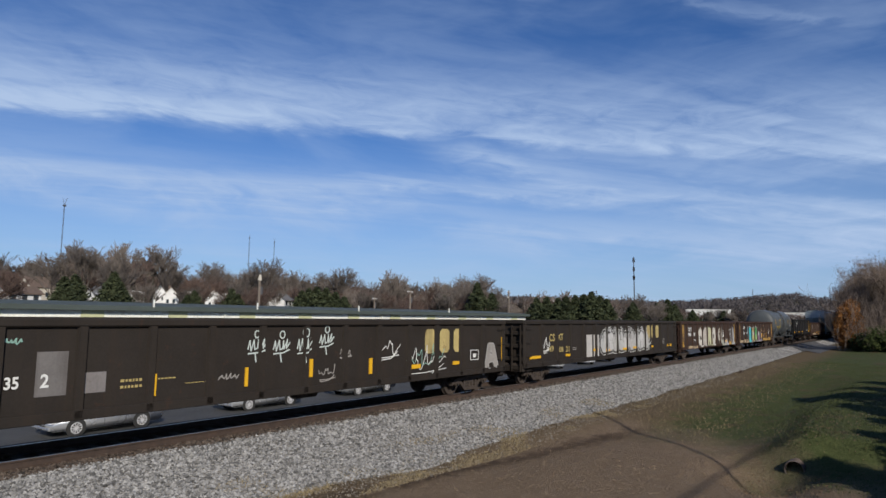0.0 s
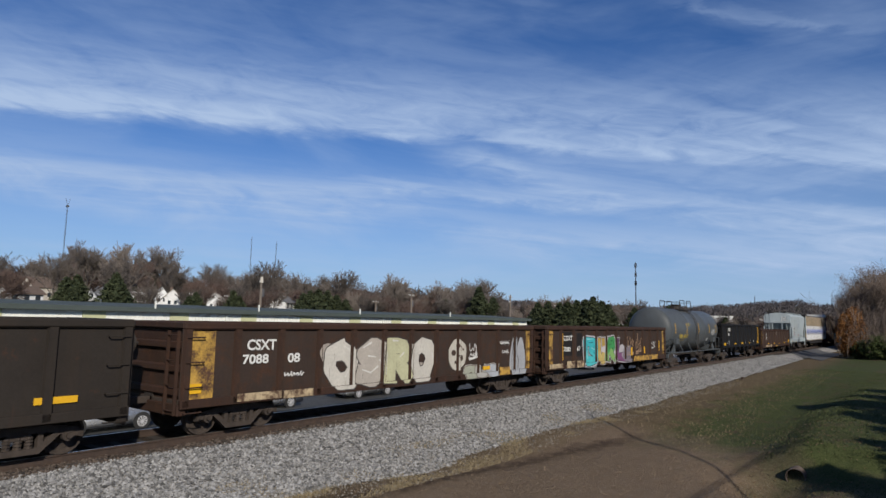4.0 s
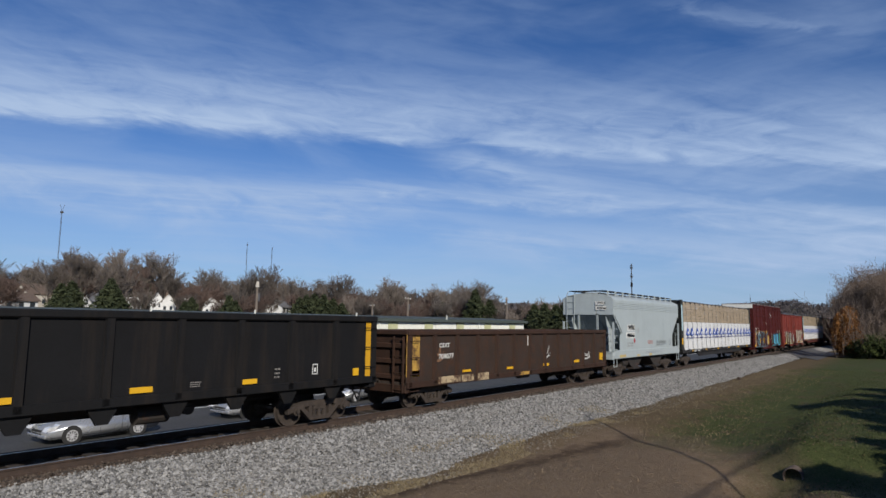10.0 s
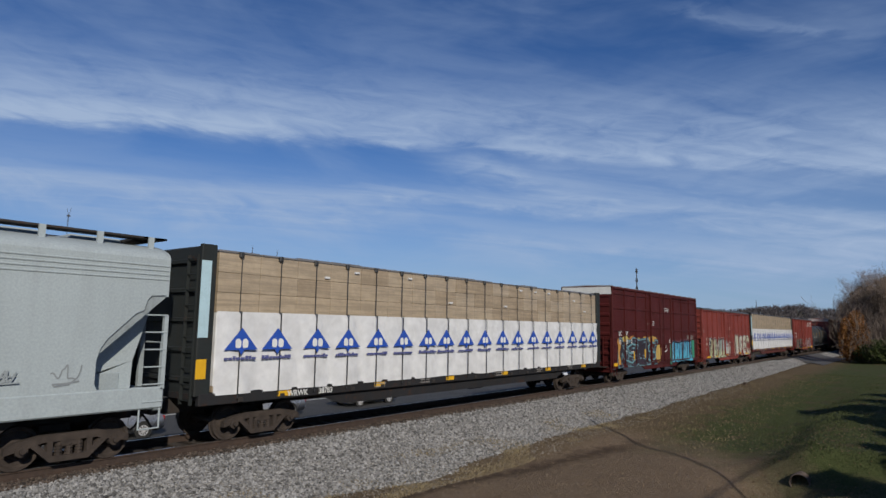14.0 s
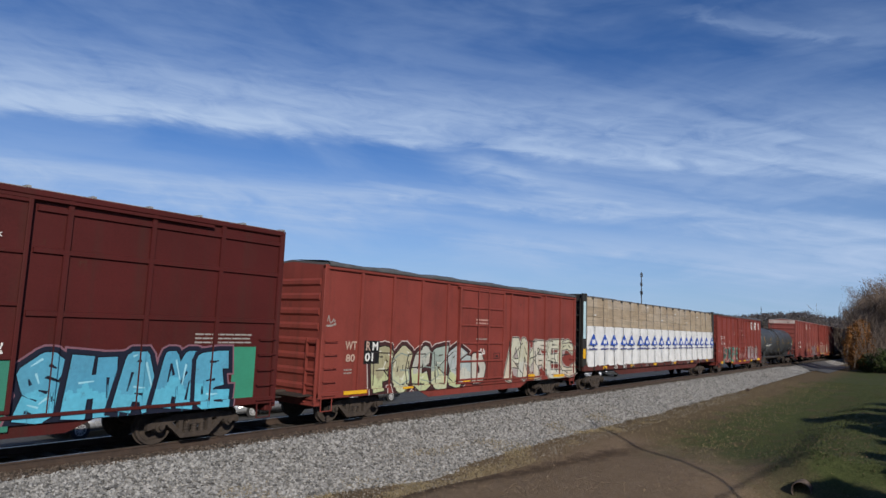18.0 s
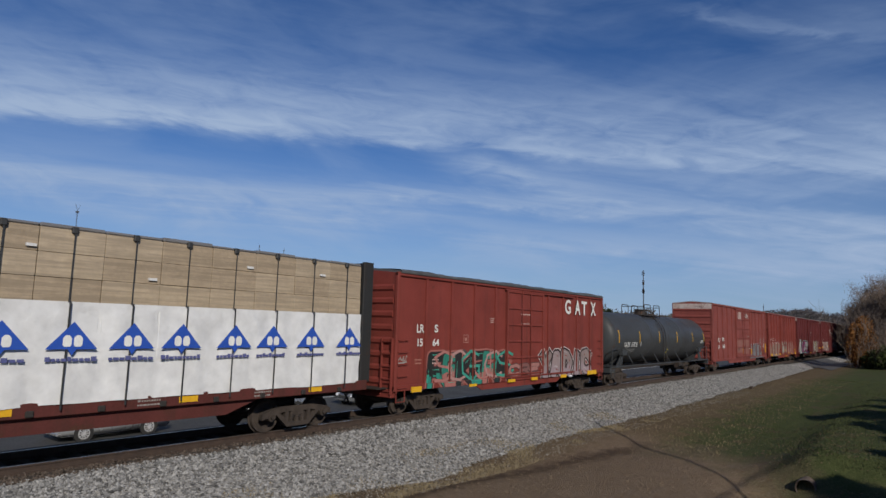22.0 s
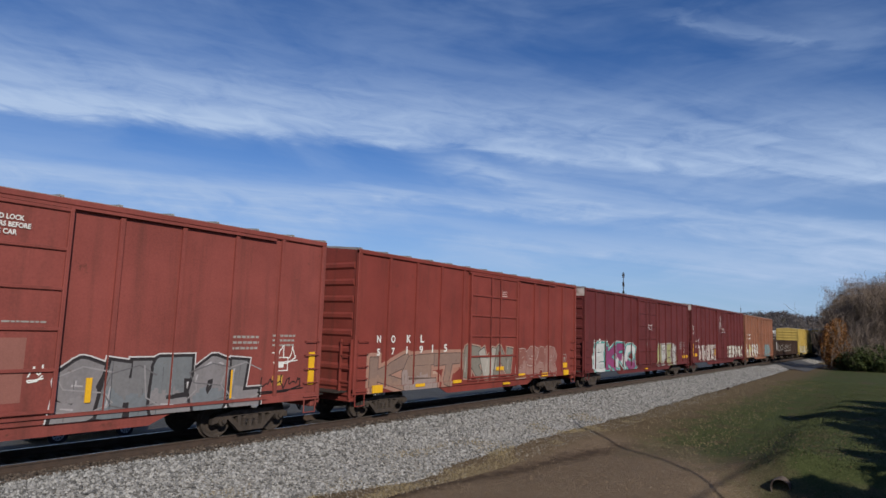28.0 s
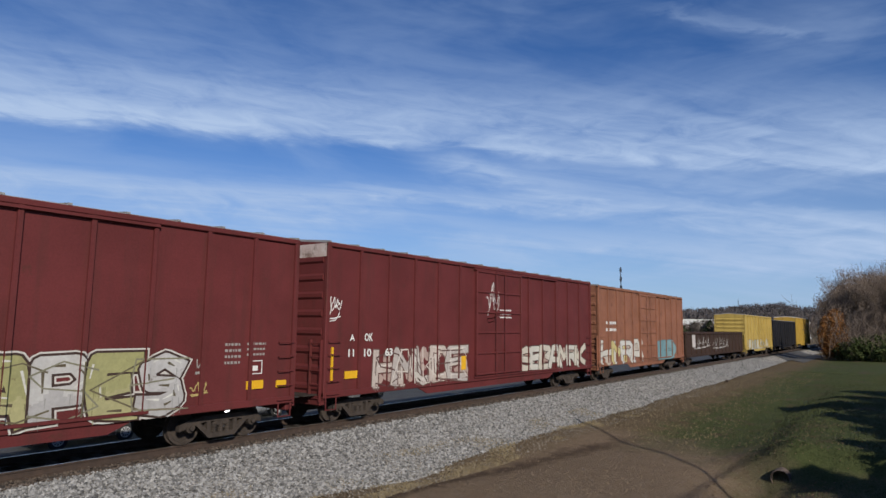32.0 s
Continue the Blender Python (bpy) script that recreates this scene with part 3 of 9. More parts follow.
def truck_mesh():
    sh = Shape()
    for s in (-1, 1):
        y0, y1 = (0.95, 1.09)
        y0, y1 = (y0, y1) if s > 0 else (-y1, -y0)
        # cast side frame: arched top member, sloping arms to the lower spring seat
        top = [(-1.16, 0.36), (-1.16, 0.50), (-0.98, 0.58), (-0.55, 0.66), (0.55, 0.66), (0.98, 0.58), (1.16, 0.50), (1.16, 0.36), (0.98, 0.40), (0.72, 0.46), (0.50, 0.52),
               (-0.50, 0.52), (-0.72, 0.46), (-0.98, 0.40)]
        sh.prism(top, "y", y0, y1)
        low = [(-0.74, 0.48), (-0.62, 0.52), (-0.30, 0.24), (0.30, 0.24), (0.62, 0.52), (0.74, 0.48), (0.36, 0.13), (-0.36, 0.13)]
        sh.prism(low, "y", y0, y1)
        for x in (-0.37, 0.37):
            sh.box(x - 0.05, x + 0.05, y0, y1, 0.22, 0.54)
        for x in (-0.19, 0.0, 0.19):
            yy = (y0 + y1) / 2
            for k in range(4):
                sh.tube((x, yy, 0.245 + k * 0.062), (x, yy, 0.285 + k * 0.062), 0.075, 8)
            sh.tube((x, yy, 0.24), (x, yy, 0.5), 0.05, 8)
        for x in (-0.87, 0.87):
            sh.tube((x, y0 - 0.02, 0.42), (x, y1 + 0.05, 0.42), 0.115, 12)
            sh.tube((x, y1 + 0.04 if s > 0 else y0 - 0.04, 0.42), (x, y1 + 0.09 if s > 0 else y0 - 0.09, 0.42), 0.06, 8)
            sh.box(x - 0.13, x + 0.13, y0, y1, 0.48, 0.56)
        for x in (-0.46, 0.46):
            yy = s * 0.755
            sh.box(x - 0.04 * 1, x + 0.04, yy - 0.06, yy + 0.06, 0.26, 0.56)
    sh.box(-0.20, 0.20, -1.08, 1.08, 0.40, 0.60, 0.02)
    sh.box(-0.30, 0.30, -0.30, 0.30, 0.58, 0.74)
    sh.tube((-0.46, -0.8, 0.36), (-0.46, 0.8, 0.36), 0.05, 6).tube((0.46, -0.8, 0.36), (0.46, 0.8, 0.36), 0.05, 6)
    return sh.mesh("truck", STEEL_RUST)


WHEEL_ME, TRUCK_ME = wheelset_mesh(), truck_mesh()
COUPLER_ME = (Shape().box(-0.02, 0.55, -0.09, 0.09, 0.76, 0.92, 0.02).box(0.5, 0.72, -0.16, 0.13, 0.70, 0.98, 0.04).box(0.66, 0.82, -0.15, -0.02, 0.72, 0.96, 0.03)
              .box(0.62, 0.86, 0.08, 0.17, 0.74, 0.94, 0.03).mesh("coupler", STEEL_RUST))
HOSE_ME = Shape().pipe([(0.15, -0.35, 0.80), (0.30, -0.35, 0.62), (0.45, -0.30, 0.42), (0.62, -0.18, 0.36), (0.75, -0.05, 0.42)], 0.025, 6).mesh("air_hose", STEEL_DARK)


def running_gear(car, length, truck_in, sill=True, gap=0.55):
    """Trucks with their wheelsets, couplers, hoses and the centre sill."""
    for x in (-length / 2 + truck_in, length / 2 - truck_in):
        t = part("truck", TRUCK_ME, None, car, "rusty cast-steel truck with coil springs", (x, 0, 0))
        for k in (-0.87, 0.87):
            WHEELSETS.append(part("wheelset", WHEEL_ME, None, t, "", (k, 0, 0.42)))
    for s, a in ((1, 0), (-1, 180)):
        part("coupler", COUPLER_ME, None, car, "", pose(s * (length / 2 - 0.15), 0, 0, 0, 0, a))
        part("air_hose", HOSE_ME, None, car, "", pose(s * (length / 2 - 0.1), 0, 0, 0, 0, a))
    if sill:
        part("centre_sill", Shape().box(-length / 2 + 0.1, length / 2 - 0.1, -0.17, 0.17, 0.70, 1.05), STEEL_DARK, car)


def brake_gear(car, x=0.0, y=-0.75):
    sh = Shape().tube((x - 0.3, y, 0.72), (x + 0.45, y, 0.72), 0.20, 14).tube((x + 1.1, y + 0.1, 0.75), (x + 1.1, y + 0.35, 0.75), 0.15, 10)
    sh.pipe([(x - 3.5, y + 0.1, 0.80), (x - 0.3, y + 0.1, 0.78)], 0.02).pipe([(x + 0.45, y + 0.1, 0.78), (x + 3.5, y + 0.1, 0.82)], 0.02)
    part("brake_gear", sh, STEEL_DARK, car, "black air tank and brake pipes")


def grab_irons(car, x, y, z0, z1, width, n, material, r=0.014):
    """Rungs up a side, each one bent bar with its two feet."""
    q = 0.07 if y < 0 else -0.07
    me = Shape().pipe([(0, q, 0), (0, 0, 0), (width, 0, 0), (width, q, 0)], r).mesh("grab_iron", material)
    for i in range(n):
        part("grab_iron", me, None, car, at=(x, y, z0 + (z1 - z0) * i / (n - 1)))


def end_ladder(x, y0, y1, z0, z1, n, out):
    sh = Shape()
    for i in range(n):
        z = z0 + (z1 - z0) * i / (n - 1)
        sh.tube((x + out * 0.07, y0, z), (x + out * 0.07, y1, z), 0.014, 6)
    for y in (y0, y1):
        sh.box(min(x, x + out * 0.08), max(x, x + out * 0.08), y - 0.02, y + 0.02, z0 - 0.1, z1 + 0.1)
    return sh


def face_y(car, x, z=2.0):
    """Where the near face of a car lies at x: its plate, its door or its sill."""
    if "door0" in car and car["door0"] < x < car["door1"]:
        return -(HW - 0.004)
    if "sill_top" in car and z < car["sill_top"]:
        return -HW
    return -car["face"]


TEXTS = {}


def text_mesh(words, size, bold=0.0, wide=1.0):
    """Letters of the built-in font as a flat mesh in the xz plane, facing the near side."""
    key = (words, size, bold, wide)
    if key not in TEXTS:
        c = bpy.data.curves.new("lettering", "FONT")
        c.body, c.size, c.offset, c.resolution_u = words, 1.0, bold, 3
        ob = new("lettering", c)
        me = bpy.data.meshes.new_from_object(ob.evaluated_get(bpy.context.evaluated_depsgraph_get()))
        bpy.data.objects.remove(ob)
        n = np.empty(len(me.vertices) * 3)
        me.vertices.foreach_get("co", n)
        n = n.reshape(-1, 3)
        k = size / 0.70
        n = np.stack([n[:, 0] * k * wide, 0 * n[:, 0], n[:, 1] * k], -1)
        me.vertices.foreach_set("co", n.ravel())
        TEXTS[key] = me
    return TEXTS[key]


def lettering(car, words, x, z, size, c=(0.75, 0.75, 0.72), y=None, bold=0.02, wide=1.0, name="lettering", label=""):
    me = text_mesh(words, size, bold, wide).copy()
    me.materials.clear()
    me.materials.append(flat_paint(c))
    return part(name, me, None, car, label, (x, (face_y(car, x, z) if y is None else y) - 0.005, z))


def bars(car, x, z, w, h, rows=1, c=(0.7, 0.7, 0.68), y=None, pieces=3, seed=1, name="stencil_bars"):
    """Small writing that cannot be read: short bars in lines."""
    rg = random.Random(seed * 7 + int(x * 10))
    yy = (face_y(car, x, z) if y is None else y) - 0.004
    sh = Shape()
    lh = h / rows
    for r in range(rows):
        q = x
        while q < x + w - 0.02:
            n = min(x + w - q, w / pieces * rg.uniform(0.22, 0.55))
            sh.box(q, q + n, yy - 0.003, yy, z + r * lh + lh * 0.28, z + r * lh + lh * 0.70)
            q += n + max(0.02, lh * 0.22)
    return tagged(part(name, sh, flat_paint(c), car), "small unreadable stencil lines", kind="stuff")


def patch(car, x0, x1, z0, z1, material, name, label="", y=None, t=0.004):
    yy = face_y(car, (x0 + x1) / 2, z0) if y is None else y
    if y is None and "sill1" in car and z0 < car["sill1"] and z1 < car["sill1"] + 0.22:
        yy = car["sill_y"]
    return part(name, Shape().box(x0, x1, yy - t - 0.002, yy + 0.004, z0, z1), material, car, label)


def clip_x(pts, lo, hi):
    """The piece of an outline between two upright lines."""
    for lim, keep in ((lo, 1), (hi, -1)):
        out = []
        for (ax, az), (bx, bz) in zip(pts, pts[1:] + pts[:1]):
            ina, inb = keep * (ax - lim) >= 0, keep * (bx - lim) >= 0
            if ina:
                out.append((ax, az))
            if ina != inb:
                t = (lim - ax) / (bx - ax)
                out.append((lim, az + t * (bz - az)))
        pts = out
        if len(pts) < 3:
            return []
    return pts


def on_posts(car, pts):
    """What of a sprayed outline falls on the proud faces of posts or ribs."""
    xs_ = [p[0] for p in pts]
    lo, hi = min(xs_), max(xs_)
    return [q for q in (clip_x(pts, x - 0.05, x + 0.05) for x in POSTS.get(car.name, ()) if x + 0.05 > lo and x - 0.05 < hi) if q]


POSTS = {}


def clip_z(pts, lo, hi):
    """The piece of an outline between two levels."""
    return [(a, b) for b, a in clip_x([(b, a) for a, b in pts], lo, hi)]


def sprayed(c):
    """Spray paint: uneven cover, faint runs and worn flecks."""
    c = tuple(x * 0.85 for x in c)
    return mat(("spray", c), lambda: surface("spray_paint", c, tuple(min(1, x * 0.80 + 0.012) for x in c), 1.7, 0.6, 0.0, 0.06, 14.0,
                                             rust=0.10, rust_col=(0.07, 0.03, 0.022), streak=0.22, streak_col=tuple(x * 0.45 for x in c), spec=0.2))


# letter forms: the pen's way through a unit square
GLYPHS = {
    "A": (((0, 0), (0.36, 1), (0.62, 1), (1, 0)), ((0.22, 0.36), (0.8, 0.32))),
    "B": (((0.04, 0), (0, 1), (0.72, 0.97), (0.86, 0.74), (0.45, 0.54), (0.97, 0.34), (0.8, 0.04), (0.04, 0)),),
    "C": (((0.97, 0.80), (0.6, 1), (0.12, 0.86), (0, 0.45), (0.16, 0.1), (0.6, 0), (1, 0.14)),),
    "D": (((0.02, 0), (0, 1), (0.62, 0.96), (1, 0.55), (0.7, 0.04), (0.02, 0)),),
    "E": (((1, 0.97), (0.1, 0.96), (0, 0.5), (0.1, 0.03), (1, 0)), ((0.05, 0.52), (0.78, 0.56))),
    "G": (((0.95, 0.86), (0.5, 1), (0.05, 0.7), (0.05, 0.25), (0.5, 0), (0.95, 0.15), (0.95, 0.46), (0.5, 0.48)),),
    "H": (((0, 0), (0.05, 1)), ((1, 0), (0.95, 1)), ((0, 0.48), (1, 0.52))),
    "I": (((0.4, 0), (0.55, 1)),),
    "K": (((0.05, 0), (0, 1)), ((1, 1), (0.15, 0.48), (1, 0))),
    "L": (((0.1, 1), (0.08, 0.05), (1, 0.04)),),
    "M": (((0, 0), (0.1, 1), (0.5, 0.4), (0.9, 1), (1, 0)),),
    "N": (((0, 0), (0.05, 1), (0.95, 0), (1, 1)),),
    "O": (((0.5, 1), (0.08, 0.8), (0, 0.4), (0.3, 0), (0.75, 0.02), (1, 0.45), (0.85, 0.85), (0.5, 1)),),
    "P": (((0.05, 0), (0.03, 1), (0.7, 1), (1, 0.72), (0.7, 0.42), (0.05, 0.38)),),
    "R": (((0.05, 0), (0.03, 1), (0.75, 0.98), (0.95, 0.72), (0.65, 0.5), (0.1, 0.46)), ((0.45, 0.48), (1, 0))),
    "S": (((0.97, 0.86), (0.5, 1), (0.05, 0.8), (0.2, 0.55), (0.8, 0.45), (0.97, 0.2), (0.5, 0), (0, 0.1)),),
    "T": (((0, 0.96), (1, 1)), ((0.5, 0.96), (0.46, 0))),
    "U": (((0, 1), (0.02, 0.3), (0.35, 0), (0.75, 0.05), (1, 0.35), (1, 1)),),
    "W": (((0, 1), (0.2, 0), (0.5, 0.6), (0.78, 0), (1, 1)),),
    "Y": (((0, 1), (0.48, 0.45), (1, 1)), ((0.48, 0.45), (0.4, 0))),
}


class Spray:
    """Flat outlines laid one over another on the near side of a car, following its posts."""

    def __init__(self, car):
        self.car, self.step, self.cut = car, int(car.get("coats", 0)), None
        self.clear()

    def clear(self):
        self.v, self.f, self.slots, self.mats = [], [], [], []

    def poly(self, pts, material):
        if len(pts) < 3:
            return
        if self.cut:
            # only what lies below an uneven line
            cut, self.cut = self.cut, None
            x, end = min(q[0] for q in pts), max(q[0] for q in pts)
            while x < end:
                below = clip_x(pts, x, x + 0.09)
                self.poly(clip_z(below, -9.0, cut(x)) if below else [], material)
                x += 0.09
            self.cut = cut
            return
        self.step += 1
        d = 0.004 + self.step * 0.000012
        if material not in self.mats:
            self.mats.append(material)
        lo, hi, sill, plate = self.car["sill0"], self.car["sill1"], self.car["sill_y"], -self.car["face"]
        over = clip_z(pts, hi, 9.0)
        spots = [(clip_z(pts, lo, hi), sill)]
        if over and "door0" in self.car:
            a, b = self.car["door0"], self.car["door1"]
            spots += [(clip_x(over, -99, a), plate), (clip_x(over, a, b), -HW + 0.004), (clip_x(over, b, 99), plate)]
        elif over:
            spots.append((over, plate))
        spots += [(q, -HW + 0.004) for q in (on_posts(self.car, over) if over else ())]
        for q, y in spots:
            if len(q) < 3:
                continue
            k = len(self.v)
            self.v.extend([(a, y - d, b) for a, b in q])
            self.f.append(tuple(range(k, k + len(q))))
            self.slots.append(self.mats.index(material))

    def ribbon(self, pts, widths, grow, material, lo, hi, cap=0.55, shift=(0, 0)):
        """A broad pen stroke with flared ends and full corners."""
        n = len(pts)
        for i in range(n - 1):
            (ax, az), (bx, bz) = pts[i], pts[i + 1]
            l = math.hypot(bx - ax, bz - az) or 1e-3
            ux, uz = (bx - ax) / l, (bz - az) / l
            wa, wb = widths[i] + grow, widths[i + 1] + grow
            ea, eb = (cap * widths[i] + grow if i == 0 else 0), (cap * widths[i + 1] + grow if i == n - 2 else 0)
            wa, wb = wa * (1.12 if i == 0 else 1), wb * (1.12 if i == n - 2 else 1)
            a, b = (ax - ux * ea, az - uz * ea), (bx + ux * eb, bz + uz * eb)
            quad = [(a[0] - uz * wa, a[1] + ux * wa), (a[0] + uz * wa, a[1] - ux * wa), (b[0] + uz * wb, b[1] - ux * wb), (b[0] - uz * wb, b[1] + ux * wb)]
            self.poly(clip_z([(p + shift[0], q + shift[1]) for p, q in quad], lo - grow, hi + grow), material)
        for i in range(1, n - 1):
            r = widths[i] + grow
            ring = [(pts[i][0] + shift[0] + r * 1.04 * math.cos(6.283 * k / 9 + 0.3), pts[i][1] + shift[1] + r * 1.04 * math.sin(6.283 * k / 9 + 0.3)) for k in range(9)]
            self.poly(clip_z(ring, lo - grow, hi + grow), material)

    def blob(self, cx, cz, rx, rz, material, rg):
        self.poly([(cx + rx * math.cos(6.283 * k / 18) * rg.uniform(0.92, 1.07), cz + rz * math.sin(6.283 * k / 18) * rg.uniform(0.92, 1.07)) for k in range(18)], material)

    def finish(self, name, text="", kind=""):
        self.car["coats"] = self.step
        if self.f:
            me = bpy.data.meshes.new(name)
            me.from_pydata(self.v, [], self.f)
            for m in self.mats:
                me.materials.append(m)
            me.polygons.foreach_set("material_index", self.slots)
            tagged(part(name, me, None, self.car), text, kind=kind)
        self.clear()


def piece(car, x0, x1, z0, z1, letters, fills, rings, seed, weight=0.16, cloud=(), low=None, shine=None, drop=None, overlap=0.10, bounce=0.05, slit=None, drips=4, top_cloud=False,
          label="large spray-painted graffiti lettering"):
    """A sprayed piece: a cloud, a drop shadow, then letter over letter, each with its rings of outline, its fill, a second tone below, gleams and runs."""
    rg, sp = random.Random(seed), Spray(car)
    h, cell = z1 - z0, (x1 - x0) / len(letters)
    base = weight * h
    rings = [(g, flat_paint(c, 0.55)) for g, c in rings]
    drawn = []
    for i, ch in enumerate(letters):
        w = min(base, cell * 0.30)
        xa, xb = x0 + cell * (i - overlap * 0.5) + w * 0.9, x0 + cell * (i + 1 + overlap * 0.5) - w * 0.9
        za, zb = z0 + w * 0.9 + rg.uniform(0, bounce) * h, z1 - w * 0.9 - rg.uniform(0, bounce) * h
        lean = rg.uniform(-0.10, 0.14) * cell
        strokes = []
        for line in GLYPHS[ch]:
            pts = [(xa + (xb - xa) * a + lean * (b - 0.5) + rg.uniform(-0.05, 0.05) * cell, za + (zb - za) * b + rg.uniform(-0.03, 0.03) * h) for a, b in line]
            if pts[0] != pts[-1] and line[0] == line[-1]:
                pts[-1] = pts[0]
            strokes.append((pts, [w * rg.uniform(0.82, 1.18) for _ in pts]))
        drawn.append((strokes, w))
    for k in range(3 * len(letters) if cloud else 0):
        cx, cz = rg.uniform(x0, x1), z1 - h * rg.uniform(-0.02, 0.16) if top_cloud else rg.uniform(z0 + h * 0.2, z1 - h * 0.15)
        sp.blob(cx, cz, cell * rg.uniform(0.16, 0.42), h * rg.uniform(0.10, 0.24), sprayed(rg.choice(cloud)), rg)
    lo, hi = z0, z1
    for strokes, w in drawn:
        if rings:
            for pts, ws in strokes:
                sp.ribbon(pts, ws, rings[0][0], rings[0][1], lo, hi)
    if drop:
        for strokes, w in drawn:
            for pts, ws in strokes:
                sp.ribbon(pts, ws, 0.02, flat_paint(drop, 0.6), lo, hi, shift=(0.09, -0.06))
    sp.finish("graffiti_background", label, "stuff")
    for i, (strokes, w) in enumerate(drawn):
        c = fills[i % len(fills)]
        for g, m in rings[1:] if len(rings) > 1 else rings:
            for pts, ws in strokes:
                sp.ribbon(pts, ws, g, m, lo, hi)
        for pts, ws in strokes:
            sp.ribbon(pts, ws, 0.0, sprayed(c), lo, hi)
        if low:
            sp.cut = lambda x: z0 + h * (0.42 + 0.30 * noise.noise(Vector((x * 2.1, seed, 0.0))) + 0.14 * noise.noise(Vector((x * 9.0, seed, 2.0))))
            for pts, ws in strokes:
                sp.ribbon(pts, ws, -0.004, sprayed(low[i % len(low)]), lo, hi)
            sp.cut = None
        for pts, ws in strokes:
            for a, b, r in zip(pts, pts[1:], ws):
                l = math.hypot(b[0] - a[0], b[1] - a[1]) or 1e-3
                ox, oz = -(b[1] - a[1]) / l * r, (b[0] - a[0]) / l * r
                if ox > 0 and oz < 0.01 or oz < -0.01:
                    ox, oz = -ox, -oz
                if shine and rg.random() < 0.45:
                    p = [(a[0] + (b[0] - a[0]) * t + ox * 0.55, a[1] + (b[1] - a[1]) * t + oz * 0.55) for t in (0.12, rg.uniform(0.5, 0.9))]
                    sp.ribbon(p, [r * 0.10, r * 0.05], 0, sprayed(shine), lo, hi)
                if slit and rg.random() < 0.6:
                    t = rg.uniform(0.15, 0.5)
                    p = [(a[0] + (b[0] - a[0]) * q - ox * 0.15, a[1] + (b[1] - a[1]) * q - oz * 0.15) for q in (t, t + 0.4)]
                    sp.ribbon(p, [0.012, 0.028], 0, flat_paint(slit, 0.6), lo, hi)
        for _ in range(drips):
            pts, ws = rg.choice(strokes)
            a = rg.choice(pts)
            q, l = a[0] + rg.uniform(-0.6, 0.6) * w, h * rg.uniform(0.10, 0.28)
            sp.poly(clip_z([(q, a[1]), (q + 0.022, a[1]), (q + 0.014, a[1] - l), (q + 0.006, a[1] - l)], z0 - 0.02, hi), flat_paint(tuple(0.62 * t for t in c), 0.6))
        sp.finish("graffiti_letter")


def ghost(car, x0, x1, z0, z1, c, edge):
    """Two rounded hollow figures sprayed side by side, one outlined."""
    rg, sp = random.Random(6), Spray(car)
    m, e, h, w = sprayed(c), flat_paint(edge, 0.6), z1 - z0, x1 - x0
    for k, wide, top in ((0.28, 0.29, 1.0), (0.70, 0.30, 0.97)):
        ring = [(x0 + w * (k + wide * math.cos(t) * (1 - 0.28 * math.sin(t))), z0 + h * (0.44 + 0.54 * top * math.sin(t))) for t in [6.283 * j / 24 for j in range(24)]]
        sp.poly(clip_z(ring, z0, z1), m)
    for line in (((0.16, 0.05), (0.12, 0.4), (0.2, 0.8), (0.3, 0.95), (0.4, 0.8), (0.36, 0.58), (0.24, 0.6), (0.22, 0.82)), ((0.38, 0.58), (0.56, 0.4), (0.5, 0.04)), ((0.26, 0.55), (0.25, 0.1))):
        sp.ribbon([(x0 + w * a, z0 + h * b) for a, b in line], [0.016] * len(line), 0, e, z0, z1)
    sp.finish("graffiti_figure", "pale grey sprayed figures with a black outline")


def pale_mask(car, cx, cz, r, c, dark):
    """A worn pale disc with dark spots."""
    rg, sp = random.Random(5), Spray(car)
    sp.blob(cx, cz, r * 1.06, r * 1.06, flat_paint(dark), rg)
    sp.blob(cx, cz, r, r, sprayed(c), rg)
    for a, b, q in ((-0.45, 0.1, 0.24), (0.35, -0.25, 0.26), (-0.05, 0.55, 0.15), (0.3, 0.45, 0.12), (-0.2, -0.5, 0.14), (0.0, -0.1, 0.08), (0.6, 0.3, 0.1)):
        sp.blob(cx + a * r, cz + b * r, q * r, q * r * 0.8, flat_paint((0.09, 0.045, 0.03) if b > 0.2 else dark), rg)
    sp.finish("graffiti_figure", "worn pale sprayed disc with dark spots")


